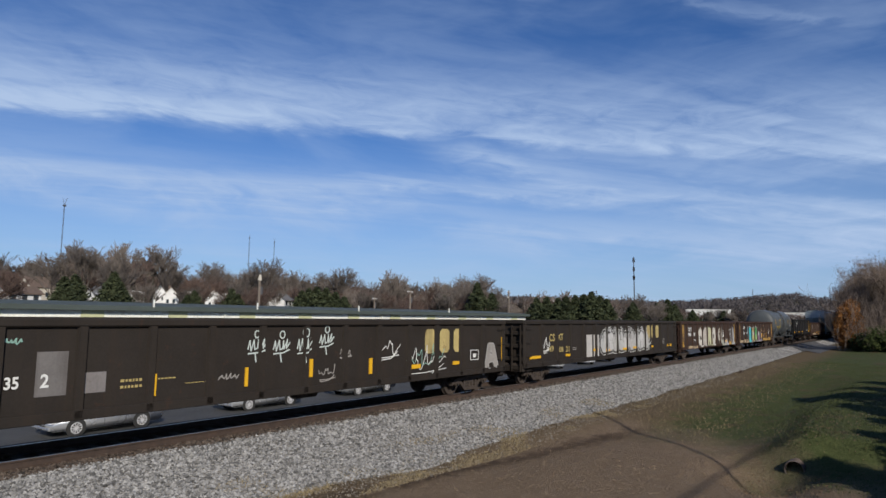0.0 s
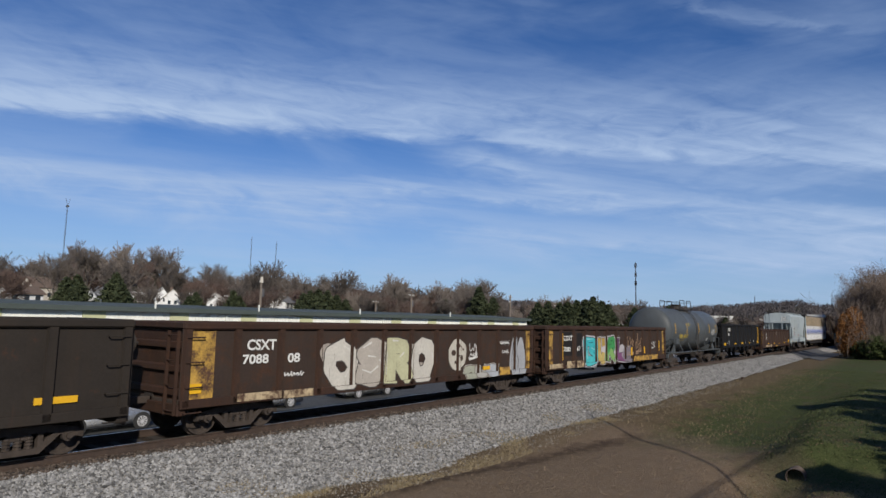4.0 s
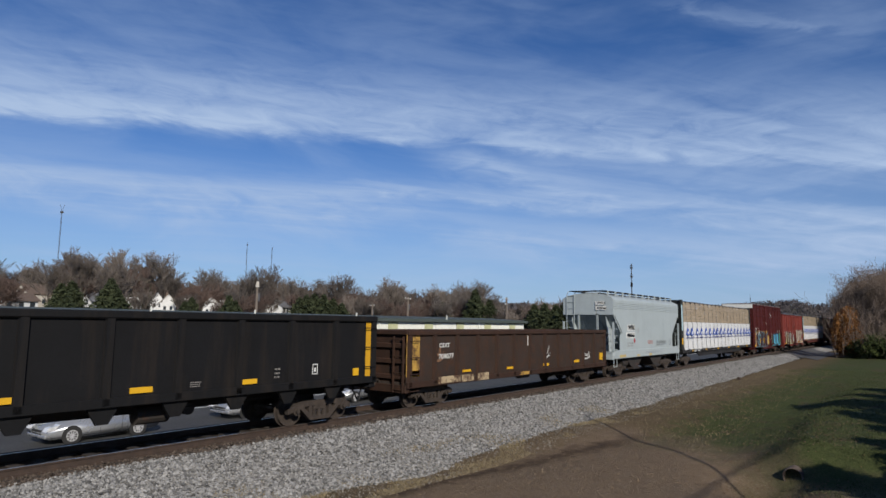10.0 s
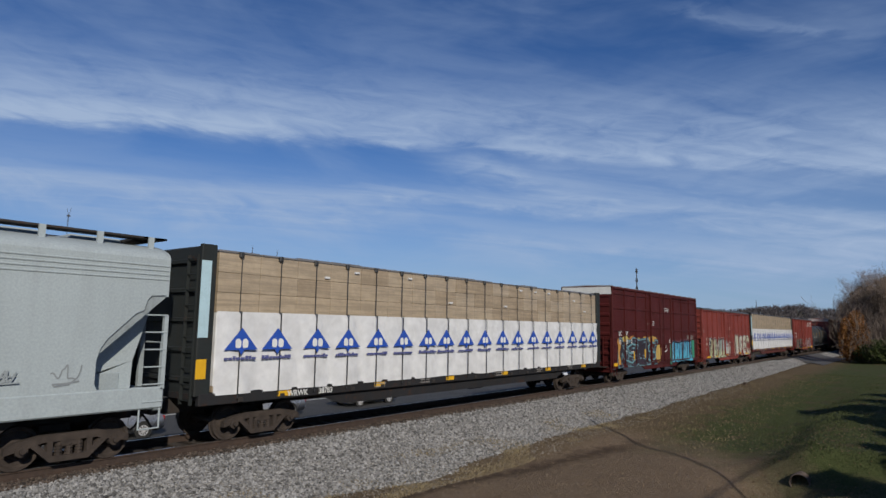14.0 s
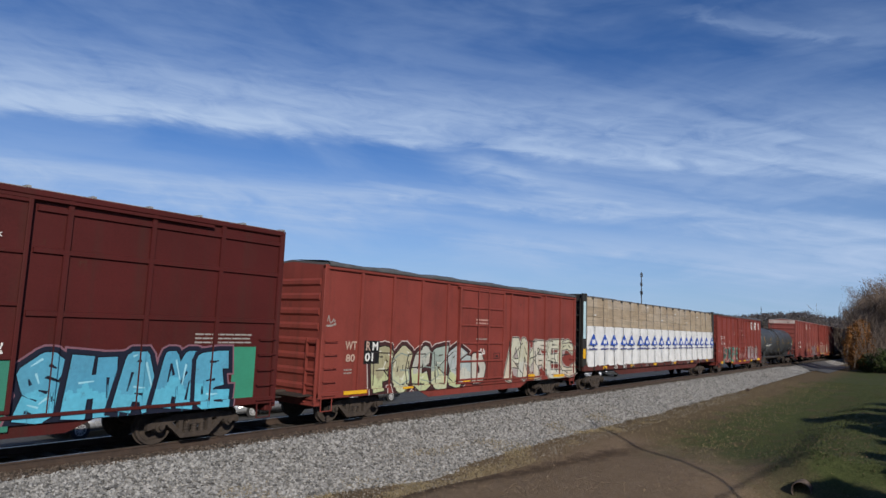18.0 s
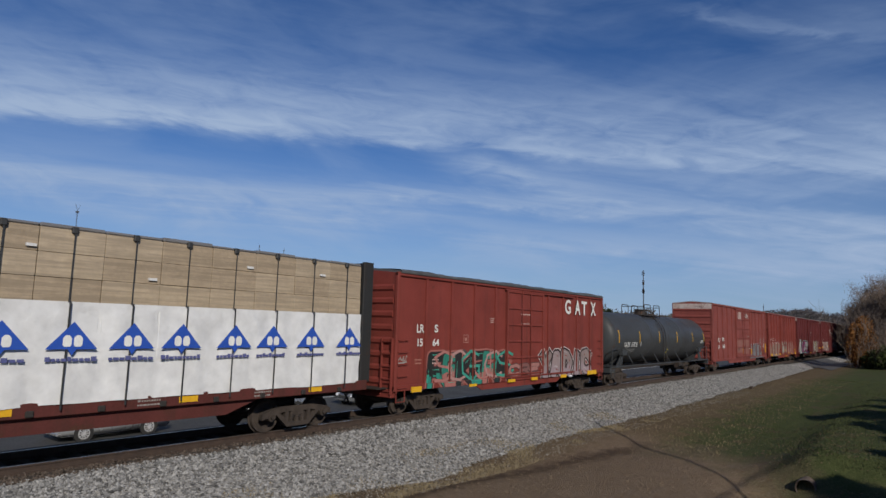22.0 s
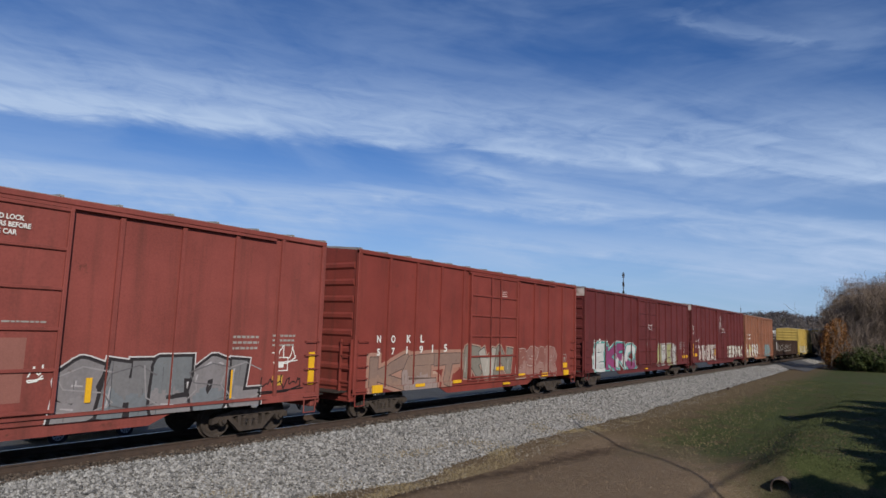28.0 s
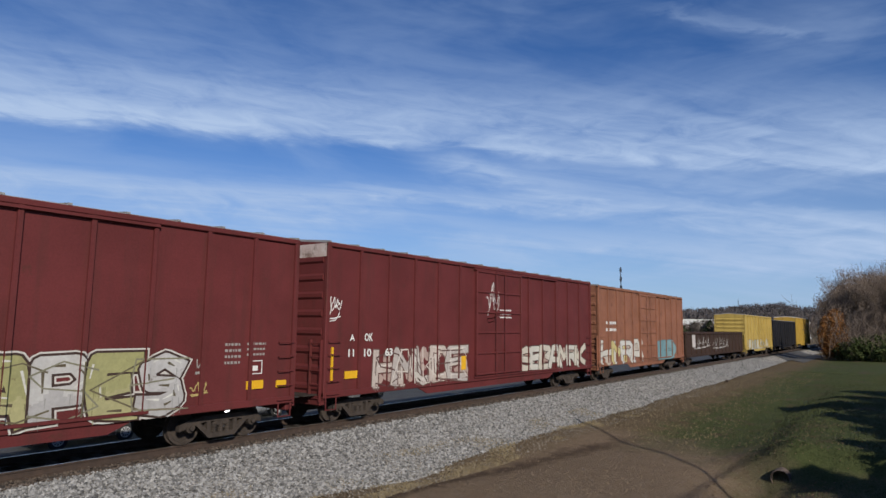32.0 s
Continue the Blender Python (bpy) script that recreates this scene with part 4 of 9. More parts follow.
def bubble_letters(car, x0, x1, z0, z1, n, fills, edge, halo, gap, seed, label="spray-painted bubble lettering", lean=0.0):
    """Rounded swelling letters with a pale halo, a thin dark outline and a knob on top."""
    rg = random.Random(seed)
    h, cell = z1 - z0, (x1 - x0) / n
    step = [0]

    def outline(cx, w, grow, ph):
        pts = []
        for k in range(40):
            t = 6.283 * k / 40
            c, q = math.cos(t), math.sin(t)
            wide = w * (1.0 - 0.22 * q + 0.10 * math.sin(3 * t + ph) + 0.05 * math.sin(5 * t + ph * 2)) + grow
            tall = h * (0.43 + 0.04 * math.sin(2 * t + ph)) + grow
            zz = z0 + h * 0.47 + tall * math.copysign(abs(q) ** 0.75, q)
            pts.append((cx + wide * math.copysign(abs(c) ** 0.7, c) + lean * (zz - z0), zz))
        return pts

    def ring(cx, cz, r, ph):
        return [(cx + r * math.cos(6.283 * k / 18), cz + r * (1 + 0.1 * math.sin(ph)) * math.sin(6.283 * k / 18)) for k in range(18)]

    def flat(pts, mats_c, base, v, f, slots, mats):
        step[0] += 1
        m = flat_paint(mats_c, 0.5)
        if m not in mats:
            mats.append(m)
        k = len(v)
        v.extend([(a, face_y(car, a) - base - step[0] * 0.00004, b) for a, b in pts])
        f.append(tuple(range(k, k + len(pts))))
        slots.append(mats.index(m))
        for q in on_posts(car, pts):
            k = len(v)
            v.extend([(a, -HW + 0.004 - base - step[0] * 0.00004, b) for a, b in q])
            f.append(tuple(range(k, k + len(q))))
            slots.append(mats.index(m))

    def write(name, v, f, slots, mats, text=""):
        me = bpy.data.meshes.new(name)
        me.from_pydata(v, [], f)
        for m in mats:
            me.materials.append(m)
        me.polygons.foreach_set("material_index", slots)
        part(name, me, None, car, text)

    spots = [(x0 + cell * (i + 0.5) + rg.uniform(-0.06, 0.06) * cell, cell * rg.uniform(0.52, 0.66), rg.uniform(0, 6.28), rg.uniform(-0.3, 0.3) * cell) for i in range(n)]
    if halo:
        v, f, slots, mats = [], [], [], []
        for cx, w, ph, kx in spots:
            flat(outline(cx, w, 0.115, ph), halo, 0.003, v, f, slots, mats)
            flat(ring(cx + kx, z1 - h * 0.02, h * 0.17, ph), halo, 0.003, v, f, slots, mats)
        for cx, w, ph, kx in spots:
            flat(outline(cx, w, 0.085, ph), gap, 0.003, v, f, slots, mats)
            flat(ring(cx + kx, z1 - h * 0.02, h * 0.145, ph), gap, 0.003, v, f, slots, mats)
        write("graffiti_halo", v, f, slots, mats, label)
    for i, (cx, w, ph, kx) in enumerate(spots):
        v, f, slots, mats = [], [], [], []
        c = fills[i % len(fills)]
        flat(ring(cx + kx, z1 - h * 0.02, h * 0.10, ph), edge, 0.008, v, f, slots, mats)
        flat(ring(cx + kx, z1 - h * 0.02, h * 0.085, ph), c, 0.008, v, f, slots, mats)
        flat(outline(cx, w, 0.0, ph), edge, 0.008, v, f, slots, mats)
        flat(outline(cx, w, -0.022, ph), c, 0.008, v, f, slots, mats)
        # slots that part the strokes of a letter, drips and worn flecks
        for k in range(rg.choice((1, 2, 2))):
            a = cx + (k - 0.5) * 0.7 * w + rg.uniform(-0.1, 0.1) * w
            q0, q1 = (z0 + h * 0.06, z0 + h * rg.uniform(0.35, 0.5)) if rg.random() < 0.5 else (z0 + h * rg.uniform(0.45, 0.6), z0 + h * 0.86)
            flat([(a - 0.03, q0), (a + 0.03, q0), (a + 0.05 + lean * h, q1), (a + 0.01, q1 + 0.03), (a - 0.02, q1)], edge, 0.008, v, f, slots, mats)
        q = z0 + h * rg.uniform(0.40, 0.62)
        flat([(cx - w * 0.9, q), (cx - w * 0.3, q + 0.05), (cx + w * 0.5, q + 0.02), (cx + w * 0.5, q + 0.045), (cx - w * 0.3, q + 0.075), (cx - w * 0.9, q + 0.03)], tuple(0.45 * t for t in c), 0.008, v, f, slots, mats)
        for _ in range(5):
            a, q, r = cx + rg.uniform(-0.7, 0.7) * w, z0 + h * rg.uniform(0.15, 0.8), rg.uniform(0.015, 0.05)
            flat([(a, q), (a + r * rg.uniform(0.5, 1.5), q + r * 0.3), (a + r, q + r * rg.uniform(0.8, 2.5)), (a + r * 0.2, q + r)], (0.10, 0.045, 0.025), 0.008, v, f, slots, mats)
        for _ in range(2):
            a, q = cx + rg.uniform(-0.8, 0.8) * w, z0 + h * rg.uniform(0.1, 0.7)
            flat([(a, q), (a + 0.04, q + 0.02), (a + 0.05, q + h * 0.3), (a + 0.01, q + h * 0.25)], tuple(min(0.7, 1.25 * t) for t in c), 0.008, v, f, slots, mats)
        write("graffiti_letter", v, f, slots, mats)


def tag_scrawl(car, x, z, w, h, c, seed=1, r=0.018, y=None):
    """A quick marker tag: a row of looping letters over a hooked underline."""
    rg = random.Random(seed)
    yy = (face_y(car, x, z) if y is None else y) - 0.006
    cycles = max(1.6, 1.9 * w / h) * rg.uniform(0.85, 1.15)
    ph, sk = rg.uniform(0, 6.28), rg.uniform(0.05, 0.16)
    n = int(26 * cycles)
    row = []
    for i in range(n):
        t = i / (n - 1)
        a = 6.283 * cycles * t + ph
        up = 0.27 * (0.65 + 0.35 * math.sin(a * 0.37 + ph * 3))
        q = 0.62 + up * math.sin(a) + 0.07 * math.sin(2.7 * a + ph)
        row.append((x + w * (0.06 + 0.86 * t + 0.42 / cycles * 0.5 * math.cos(a) * (0.5 + 0.5 * math.sin(a * 0.61))) + w * sk * (q - 0.5), z + h * q))
    tail = [(x + w * u, z + h * v) for u, v in ((0.92, 0.42), (0.60, 0.20), (0.10, 0.16), (0.04, 0.24), (0.42, 0.24), (0.98, 0.30))]
    sh, k = Shape(), 0
    r *= 0.78
    for pts in (row, tail) if h > 0.3 else (row,):
        for a, b in zip(pts, pts[1:]):
            dx, dz = b[0] - a[0], b[1] - a[1]
            l = math.hypot(dx, dz) or 1
            e = 0.3 * r / l
            ox, oz = -dz / l * r, dx / l * r
            a, b = (a[0] - dx * e, a[1] - dz * e), (b[0] + dx * e, b[1] + dz * e)
            q = yy - k * 0.00015
            k += 1
            sh.add([(a[0] + ox, q, a[1] + oz), (b[0] + ox, q, b[1] + oz), (b[0] - ox, q, b[1] - oz), (a[0] - ox, q, a[1] - oz)], [(0, 1, 2, 3)])
    return part("marker_scrawl", sh, flat_paint(c), car)


def ring_tag(car, x, z, w, h, c):
    """A short spiky tag under a ring."""
    sp, m = Spray(car), flat_paint(c)
    ring = [(x + w * (0.52 + 0.15 * math.cos(6.283 * k / 10)), z + h * (0.88 + 0.12 * math.sin(6.283 * k / 10))) for k in range(11)]
    for pts in (ring, [(x + w * u, z + h * v) for u, v in ((0, 0.42), (0.10, 0.68), (0.18, 0.36), (0.34, 0.70), (0.40, 0.40), (0.56, 0.44), (0.60, 0.70), (0.64, 0.42), (0.84, 0.72), (0.78, 0.44), (1.0, 0.62))],
                [(x + w * u, z + h * v) for u, v in ((0.02, 0.28), (0.60, 0.30), (0.98, 0.40))], [(x + w * u, z + h * v) for u, v in ((0.42, 0.30), (0.50, 0.02))]):
        sp.ribbon(pts, [0.017] * len(pts), 0, m, z, z + h)
    sp.finish("marker_scrawl")


def gondola(u0, u1, zb, zt, c, ribs, label, rust=0.5, truck_in=1.9, pocket=False, yellow_ends=False, low_sill=None):
    """An open steel gondola: plates between outside ribs under a heavy top rail."""
    L = u1 - u0
    h = L / 2
    car = thing("gondola_car", label, "freight car", group="cars of the train")
    body = paint(c, rust, 0.4 + 0.6 * rust, 0.7)
    plate = paint((0.052, 0.036, 0.029), rust * 1.05, 0.55, 0.75) if rust > 0.45 else body
    inner = HW - 0.085
    for s in (-1, 1):
        y0, y1 = sorted((s * inner, s * (inner - 0.03)))
        part("side_plate", Shape().box(-h, h, y0, y1, zb, zt - 0.08), plate, car)
        y0, y1 = sorted((s * (HW + 0.01), s * (inner - 0.06)))
        part("top_rail", Shape().box(-h, h, y0, y1, zt - 0.17, zt, 0.03), body, car)
        part("side_sill", Shape().box(-h, h, *sorted((s * (inner + 0.08), s * (inner - 0.03))), zb - 0.06, zb + 0.14, 0.015), body, car)
        rib = Shape().prism([(-0.105, s * inner), (-0.075, s * (HW - 0.005)), (0.075, s * (HW - 0.005)), (0.105, s * inner)], "z", zb - 0.02, zt - 0.16).mesh("rib", body)
        for i in range(ribs):
            x = -h + 0.12 + (L - 0.24) * i / (ribs - 1)
            part("rib", rib, None, car, at=(x, 0, 0))
            POSTS.setdefault(car.name, set()).add(x)
            if low_sill and 0 < i < ribs - 1:
                part("rib_gusset", Shape().prism([(x - 0.34, zb - 0.03), (x + 0.34, zb - 0.03), (x + 0.12, low_sill), (x - 0.12, low_sill)], "y", *sorted((s * (inner - 0.02), s * (inner - 0.10)))), body, car)
    car["face"] = inner
    car["sill0"], car["sill1"], car["sill_y"] = zb - 0.055, zb + 0.14, -HW + 0.001
    part("floor", Shape().box(-h + 0.05, h - 0.05, -inner, inner, zb + 0.02, zb + 0.12), STEEL_RUST, car)
    for s in (-1, 1):
        e = Shape().box(*sorted((s * (h - 0.10), s * (h - 0.16))), -inner, inner, zb, zt - 0.1)
        part("end_plate", e, body, car)
        part("end_top_rail", Shape().box(*sorted((s * (h + 0.02), s * (h - 0.2))), -HW + 0.05, HW - 0.05, zt - 0.16, zt + 0.005, 0.03), body, car)
        bar = Shape().box(*sorted((s * h, s * (h - 0.12))), -inner, inner, -0.09, 0.09, 0.03).mesh("end_stiffener", body)
        for k in range(3):
            part("end_stiffener", bar, None, car, at=(0, 0, zb + (zt - zb) * (0.16 + 0.28 * k)))
        part("end_sill", Shape().box(*sorted((s * (h + 0.02), s * (h - 0.2))), -HW + 0.1, HW - 0.1, zb - 0.22, zb + 0.05, 0.02), body, car)
        grab_irons(car, -h + 0.08 if s < 0 else h - 0.52, -HW - 0.03, zb - 0.15, zt - 0.35, 0.42, 4, body)
        part("end_ladder", end_ladder(s * h, -HW + 0.2, -HW + 0.62, zb - 0.1, zt - 0.3, 4, s), body, car)
    part("brake_wheel", Shape().tube((-h - 0.16, 0.55, zt - 0.55), (-h - 0.20, 0.55, zt - 0.55), 0.24, 16).tube((-h, 0.55, zt - 0.55), (-h - 0.18, 0.55, zt - 0.55), 0.03, 6), STEEL_DARK, car)
    running_gear(car, L + 0.1, truck_in)
    brake_gear(car, 0.5)
    TRAIN.append((car, (u0 + u1) / 2))
    return car


def boxcar(u0, u1, zb, zt, c, label, posts, door, roof_c=(0.32, 0.31, 0.30), rust=0.10, peak=0.14, end_ribs=8, truck_in=1.9, door_ribs=4, plain_posts=False, end_top=None, streak=0.3, girts=()):
    """A steel boxcar with posts or seams on its sides, a sliding door, ribbed ends and a panelled roof."""
    L = u1 - u0
    h = L / 2
    car = thing("boxcar", label, "freight car", group="cars of the train")
    car["face"], car["door0"], car["door1"] = HW - 0.07, door[0], door[1]
    car["sill0"], car["sill1"], car["sill_y"] = zb - 0.045, zb + 0.13, -HW + 0.004
    body = paint(c, rust, streak, 0.6)
    skin = HW - 0.07
    for s in (-1, 1):
        part("side_sheet", Shape().box(-h + 0.04, h - 0.04, *sorted((s * skin, s * (skin - 0.04))), zb, zt - 0.02), body, car)
        part("roof_rail", Shape().box(-h, h, *sorted((s * HW, s * (skin - 0.05))), zt - 0.13, zt, 0.02), body, car)
        part("side_sill", Shape().box(-h, h, *sorted((s * (HW - 0.01), s * (skin - 0.03))), zb - 0.05, zb + 0.13, 0.015), body, car)
        part("skirt", Shape().prism([(-h + 4.2, zb + 0.02), (h - 4.2, zb + 0.02), (h - 4.9, zb - 0.28), (-h + 4.9, zb - 0.28)], "y", *sorted((s * (HW - 0.06), s * (HW - 0.10)))), body, car)
        d = 0.06 if not plain_posts else 0.012
        post = Shape().prism([(-0.053, s * skin), (-0.05, s * (skin + d)), (0.05, s * (skin + d)), (0.053, s * skin)], "z", zb + 0.12, zt - 0.12).mesh("side_post", body)
        for i in range(posts):
            x = -h + 0.1 + (L - 0.2) * i / (posts - 1)
            if door[0] - 0.1 < x < door[1] + 0.1:
                continue
            part("side_post", post, None, car, at=(x, 0, 0))
            POSTS.setdefault(car.name, set()).add(x)
        for z in girts:
            for a, b in ((-h + 0.1, door[0] - 0.1), (door[1] + 0.1, h - 0.1)):
                part("side_girt", Shape().prism([(s * skin, z - 0.06), (s * (skin + 0.05), z - 0.045), (s * (skin + 0.05), z + 0.045), (s * skin, z + 0.06)], "x", a, b), body, car)
        for x in (-h + 0.05, h - 0.05):
            part("corner_post", Shape().box(x - 0.05, x + 0.05, *sorted((s * (HW - 0.005), s * (skin - 0.06))), zb, zt - 0.01, 0.012), body, car)
        dr = part("door", Shape().box(door[0], door[1], *sorted((s * (HW - 0.004), s * skin)), zb + 0.16, zt - 0.20), body, car)
        for x in (door[0] + 0.04, door[1] - 0.04):
            part("door_post", Shape().box(x - 0.04, x + 0.04, *sorted((s * (HW + 0.055), s * (HW - 0.02))), zb + 0.16, zt - 0.20, 0.01), body, dr)
        rail = Shape().box(door[0], door[1], *sorted((s * (HW + 0.040), s * (HW - 0.02))), -0.035, 0.035, 0.012).mesh("door_rail", body)
        for k in range(door_ribs + 2):
            part("door_rail", rail, None, dr, at=(0, 0, zb + 0.2 + (zt - zb - 0.44) * k / (door_ribs + 1)))
        m = (door[0] + door[1]) / 2
        for x in (m - 0.35, m + 0.35) if door[1] - door[0] > 2.6 else (m,):
            part("lock_rod", Shape().tube((x, s * (HW + 0.05), zb + 0.1), (x, s * (HW + 0.05), zt - 0.15), 0.02, 6).box(x - 0.03, x + 0.03, *sorted((s * (HW + 0.08), s * HW)), zb + 0.95, zb + 1.15), body, dr)
        for z in (zb + 0.1, zt - 0.17):
            part("door_track", Shape().box(door[0] - 0.1, min(h - 0.2, door[1] + (door[1] - door[0])), *sorted((s * (HW + 0.035), s * (HW - 0.02))), z - 0.03, z + 0.03), body, car)
    for s in (-1, 1):
        prof = [(-skin, zb - 0.1), (skin, zb - 0.1), (skin, zt - 0.02), (0, zt - 0.02 + peak), (-skin, zt - 0.02)]
        part("end_sheet", Shape().prism(prof, "x", *sorted((s * (h - 0.03), s * (h - 0.08)))), body, car)
        rib = Shape().prism([(-0.13, 0), (-0.05, s * 0.06), (0.05, s * 0.06), (0.13, 0)], "z", 0, 1)
        rib.v = [(y_ + s * (h - 0.04), (z_ - 0.5) * 2 * (skin - 0.12), x_) for x_, y_, z_ in rib.v]
        rm = rib.mesh("end_rib", body)
        for k in range(end_ribs):
            part("end_rib", rm, None, car, at=(0, 0, zb + 0.25 + (zt - zb - 0.75) * k / (end_ribs - 1)))
        if end_top:
            part("end_panel", Shape().box(*sorted((s * (h + 0.005), s * (h - 0.06))), -skin, skin, zt - 0.42, zt - 0.03), end_top, car)
        part("end_sill", Shape().box(*sorted((s * (h + 0.03), s * (h - 0.2))), -HW + 0.12, HW - 0.12, zb - 0.25, zb + 0.02, 0.02), body, car)
        part("end_ladder", end_ladder(s * h, -HW + 0.12, -HW + 0.55, zb - 0.05, zb + 1.5, 5, s), body, car)
        grab_irons(car, -h + 0.12 if s < 0 else h - 0.58, -HW - 0.03, zb + 0.05, zb + 1.55, 0.46, 5, body)
        part("step_stirrup", Shape().pipe([(s * (h - 0.12), -HW + 0.03, zb), (s * (h - 0.12), -HW + 0.03, zb - 0.38), (s * (h - 0.52), -HW + 0.03, zb - 0.38), (s * (h - 0.52), -HW + 0.03, zb)], 0.018), body, car)
    part("crossover_platform", Shape().box(-h - 0.45, -h + 0.02, -1.2, 1.2, zb + 0.02, zb + 0.05).box(h - 0.02, h + 0.45, -1.2, 1.2, zb + 0.02, zb + 0.05), STEEL_DARK, car)
    part("brake_wheel", Shape().tube((-h - 0.12, 0.6, zb + 1.4), (-h - 0.16, 0.6, zb + 1.4), 0.26, 16), STEEL_DARK, car)
    roof = part("roof", Shape().prism([(-HW + 0.02, zt - 0.03), (-HW + 0.02, zt + 0.012), (0, zt + peak), (HW - 0.02, zt + 0.012), (HW - 0.02, zt - 0.03), (0, zt + peak - 0.04)], "x", -h + 0.04, h - 0.04),
                surface("galvanised_roof", roof_c, tuple(x * 0.6 for x in roof_c), 1.2, 0.55, 0.3, 0.2, rust=0.3), car, "weathered galvanised roof panels")
    n = int(L / 1.15)
    ridge = Shape()
    for s in (-1, 1):
        a = math.atan2(peak, HW)
        ridge.add([(-0.04, s * (HW - 0.01), zt + 0.01), (0.04, s * (HW - 0.01), zt + 0.01), (0.04, 0, zt + peak), (-0.04, 0, zt + peak),
                   (-0.04, s * (HW - 0.01), zt + 0.05), (0.04, s * (HW - 0.01), zt + 0.05), (0.04, 0, zt + peak + 0.04), (-0.04, 0, zt + peak + 0.04)],
                  [(4, 5, 6, 7), (0, 1, 5, 4), (1, 2, 6, 5), (2, 3, 7, 6), (3, 0, 4, 7)])
    rme = ridge.mesh("roof_rib", roof.data.materials[0])
    for i in range(n + 1):
        part("roof_rib", rme, None, roof, at=(-h + 0.08 + (L - 0.16) * i / n, 0, 0))
    running_gear(car, L, truck_in)
    part("floor", Shape().box(-h, h, -skin, skin, zb - 0.02, zb + 0.06), STEEL_DARK, car)
    brake_gear(car, -0.5)
    TRAIN.append((car, (u0 + u1) / 2))
    return car


def torn_roofing(car, length, zt, seed):
    """A loose dark membrane that lies in lumps over the roof's near edge."""
    nx, prof = int(length / 0.16), ((-1.53, -0.03), (-1.56, 0.04), (-1.46, 0.10), (-1.15, 0.13), (-0.6, 0.15), (0.0, 0.20))
    sh = Shape()
    for i in range(nx + 1):
        x = -length / 2 + 0.1 + (length - 0.2) * i / nx
        q = 0.55 + 0.55 * noise.noise(Vector((x * 0.7, seed, 0.0))) + 0.35 * noise.noise(Vector((x * 2.3, seed, 3.0)))
        for k, (y, z) in enumerate(prof):
            sh.v.append((x, y - 0.03 * q * (k < 3), zt + z * (0.55 + 0.75 * max(0.0, q)) if 0 < k < 5 else zt + z))
    n = len(prof)
    sh.f = [(i * n + k, (i + 1) * n + k, (i + 1) * n + k + 1, i * n + k + 1) for i in range(nx) for k in range(n - 1)]
    me = sh.mesh("roof_membrane", mat("membrane", lambda: surface("torn_roof_membrane", (0.085, 0.085, 0.086), (0.035, 0.035, 0.037), 3.5, 0.5, 0.0, 0.7, 14.0)))
    me.polygons.foreach_set("use_smooth", [True] * len(me.polygons))
    part("roof_membrane", me, None, car, "loose torn dark roofing along the edge")


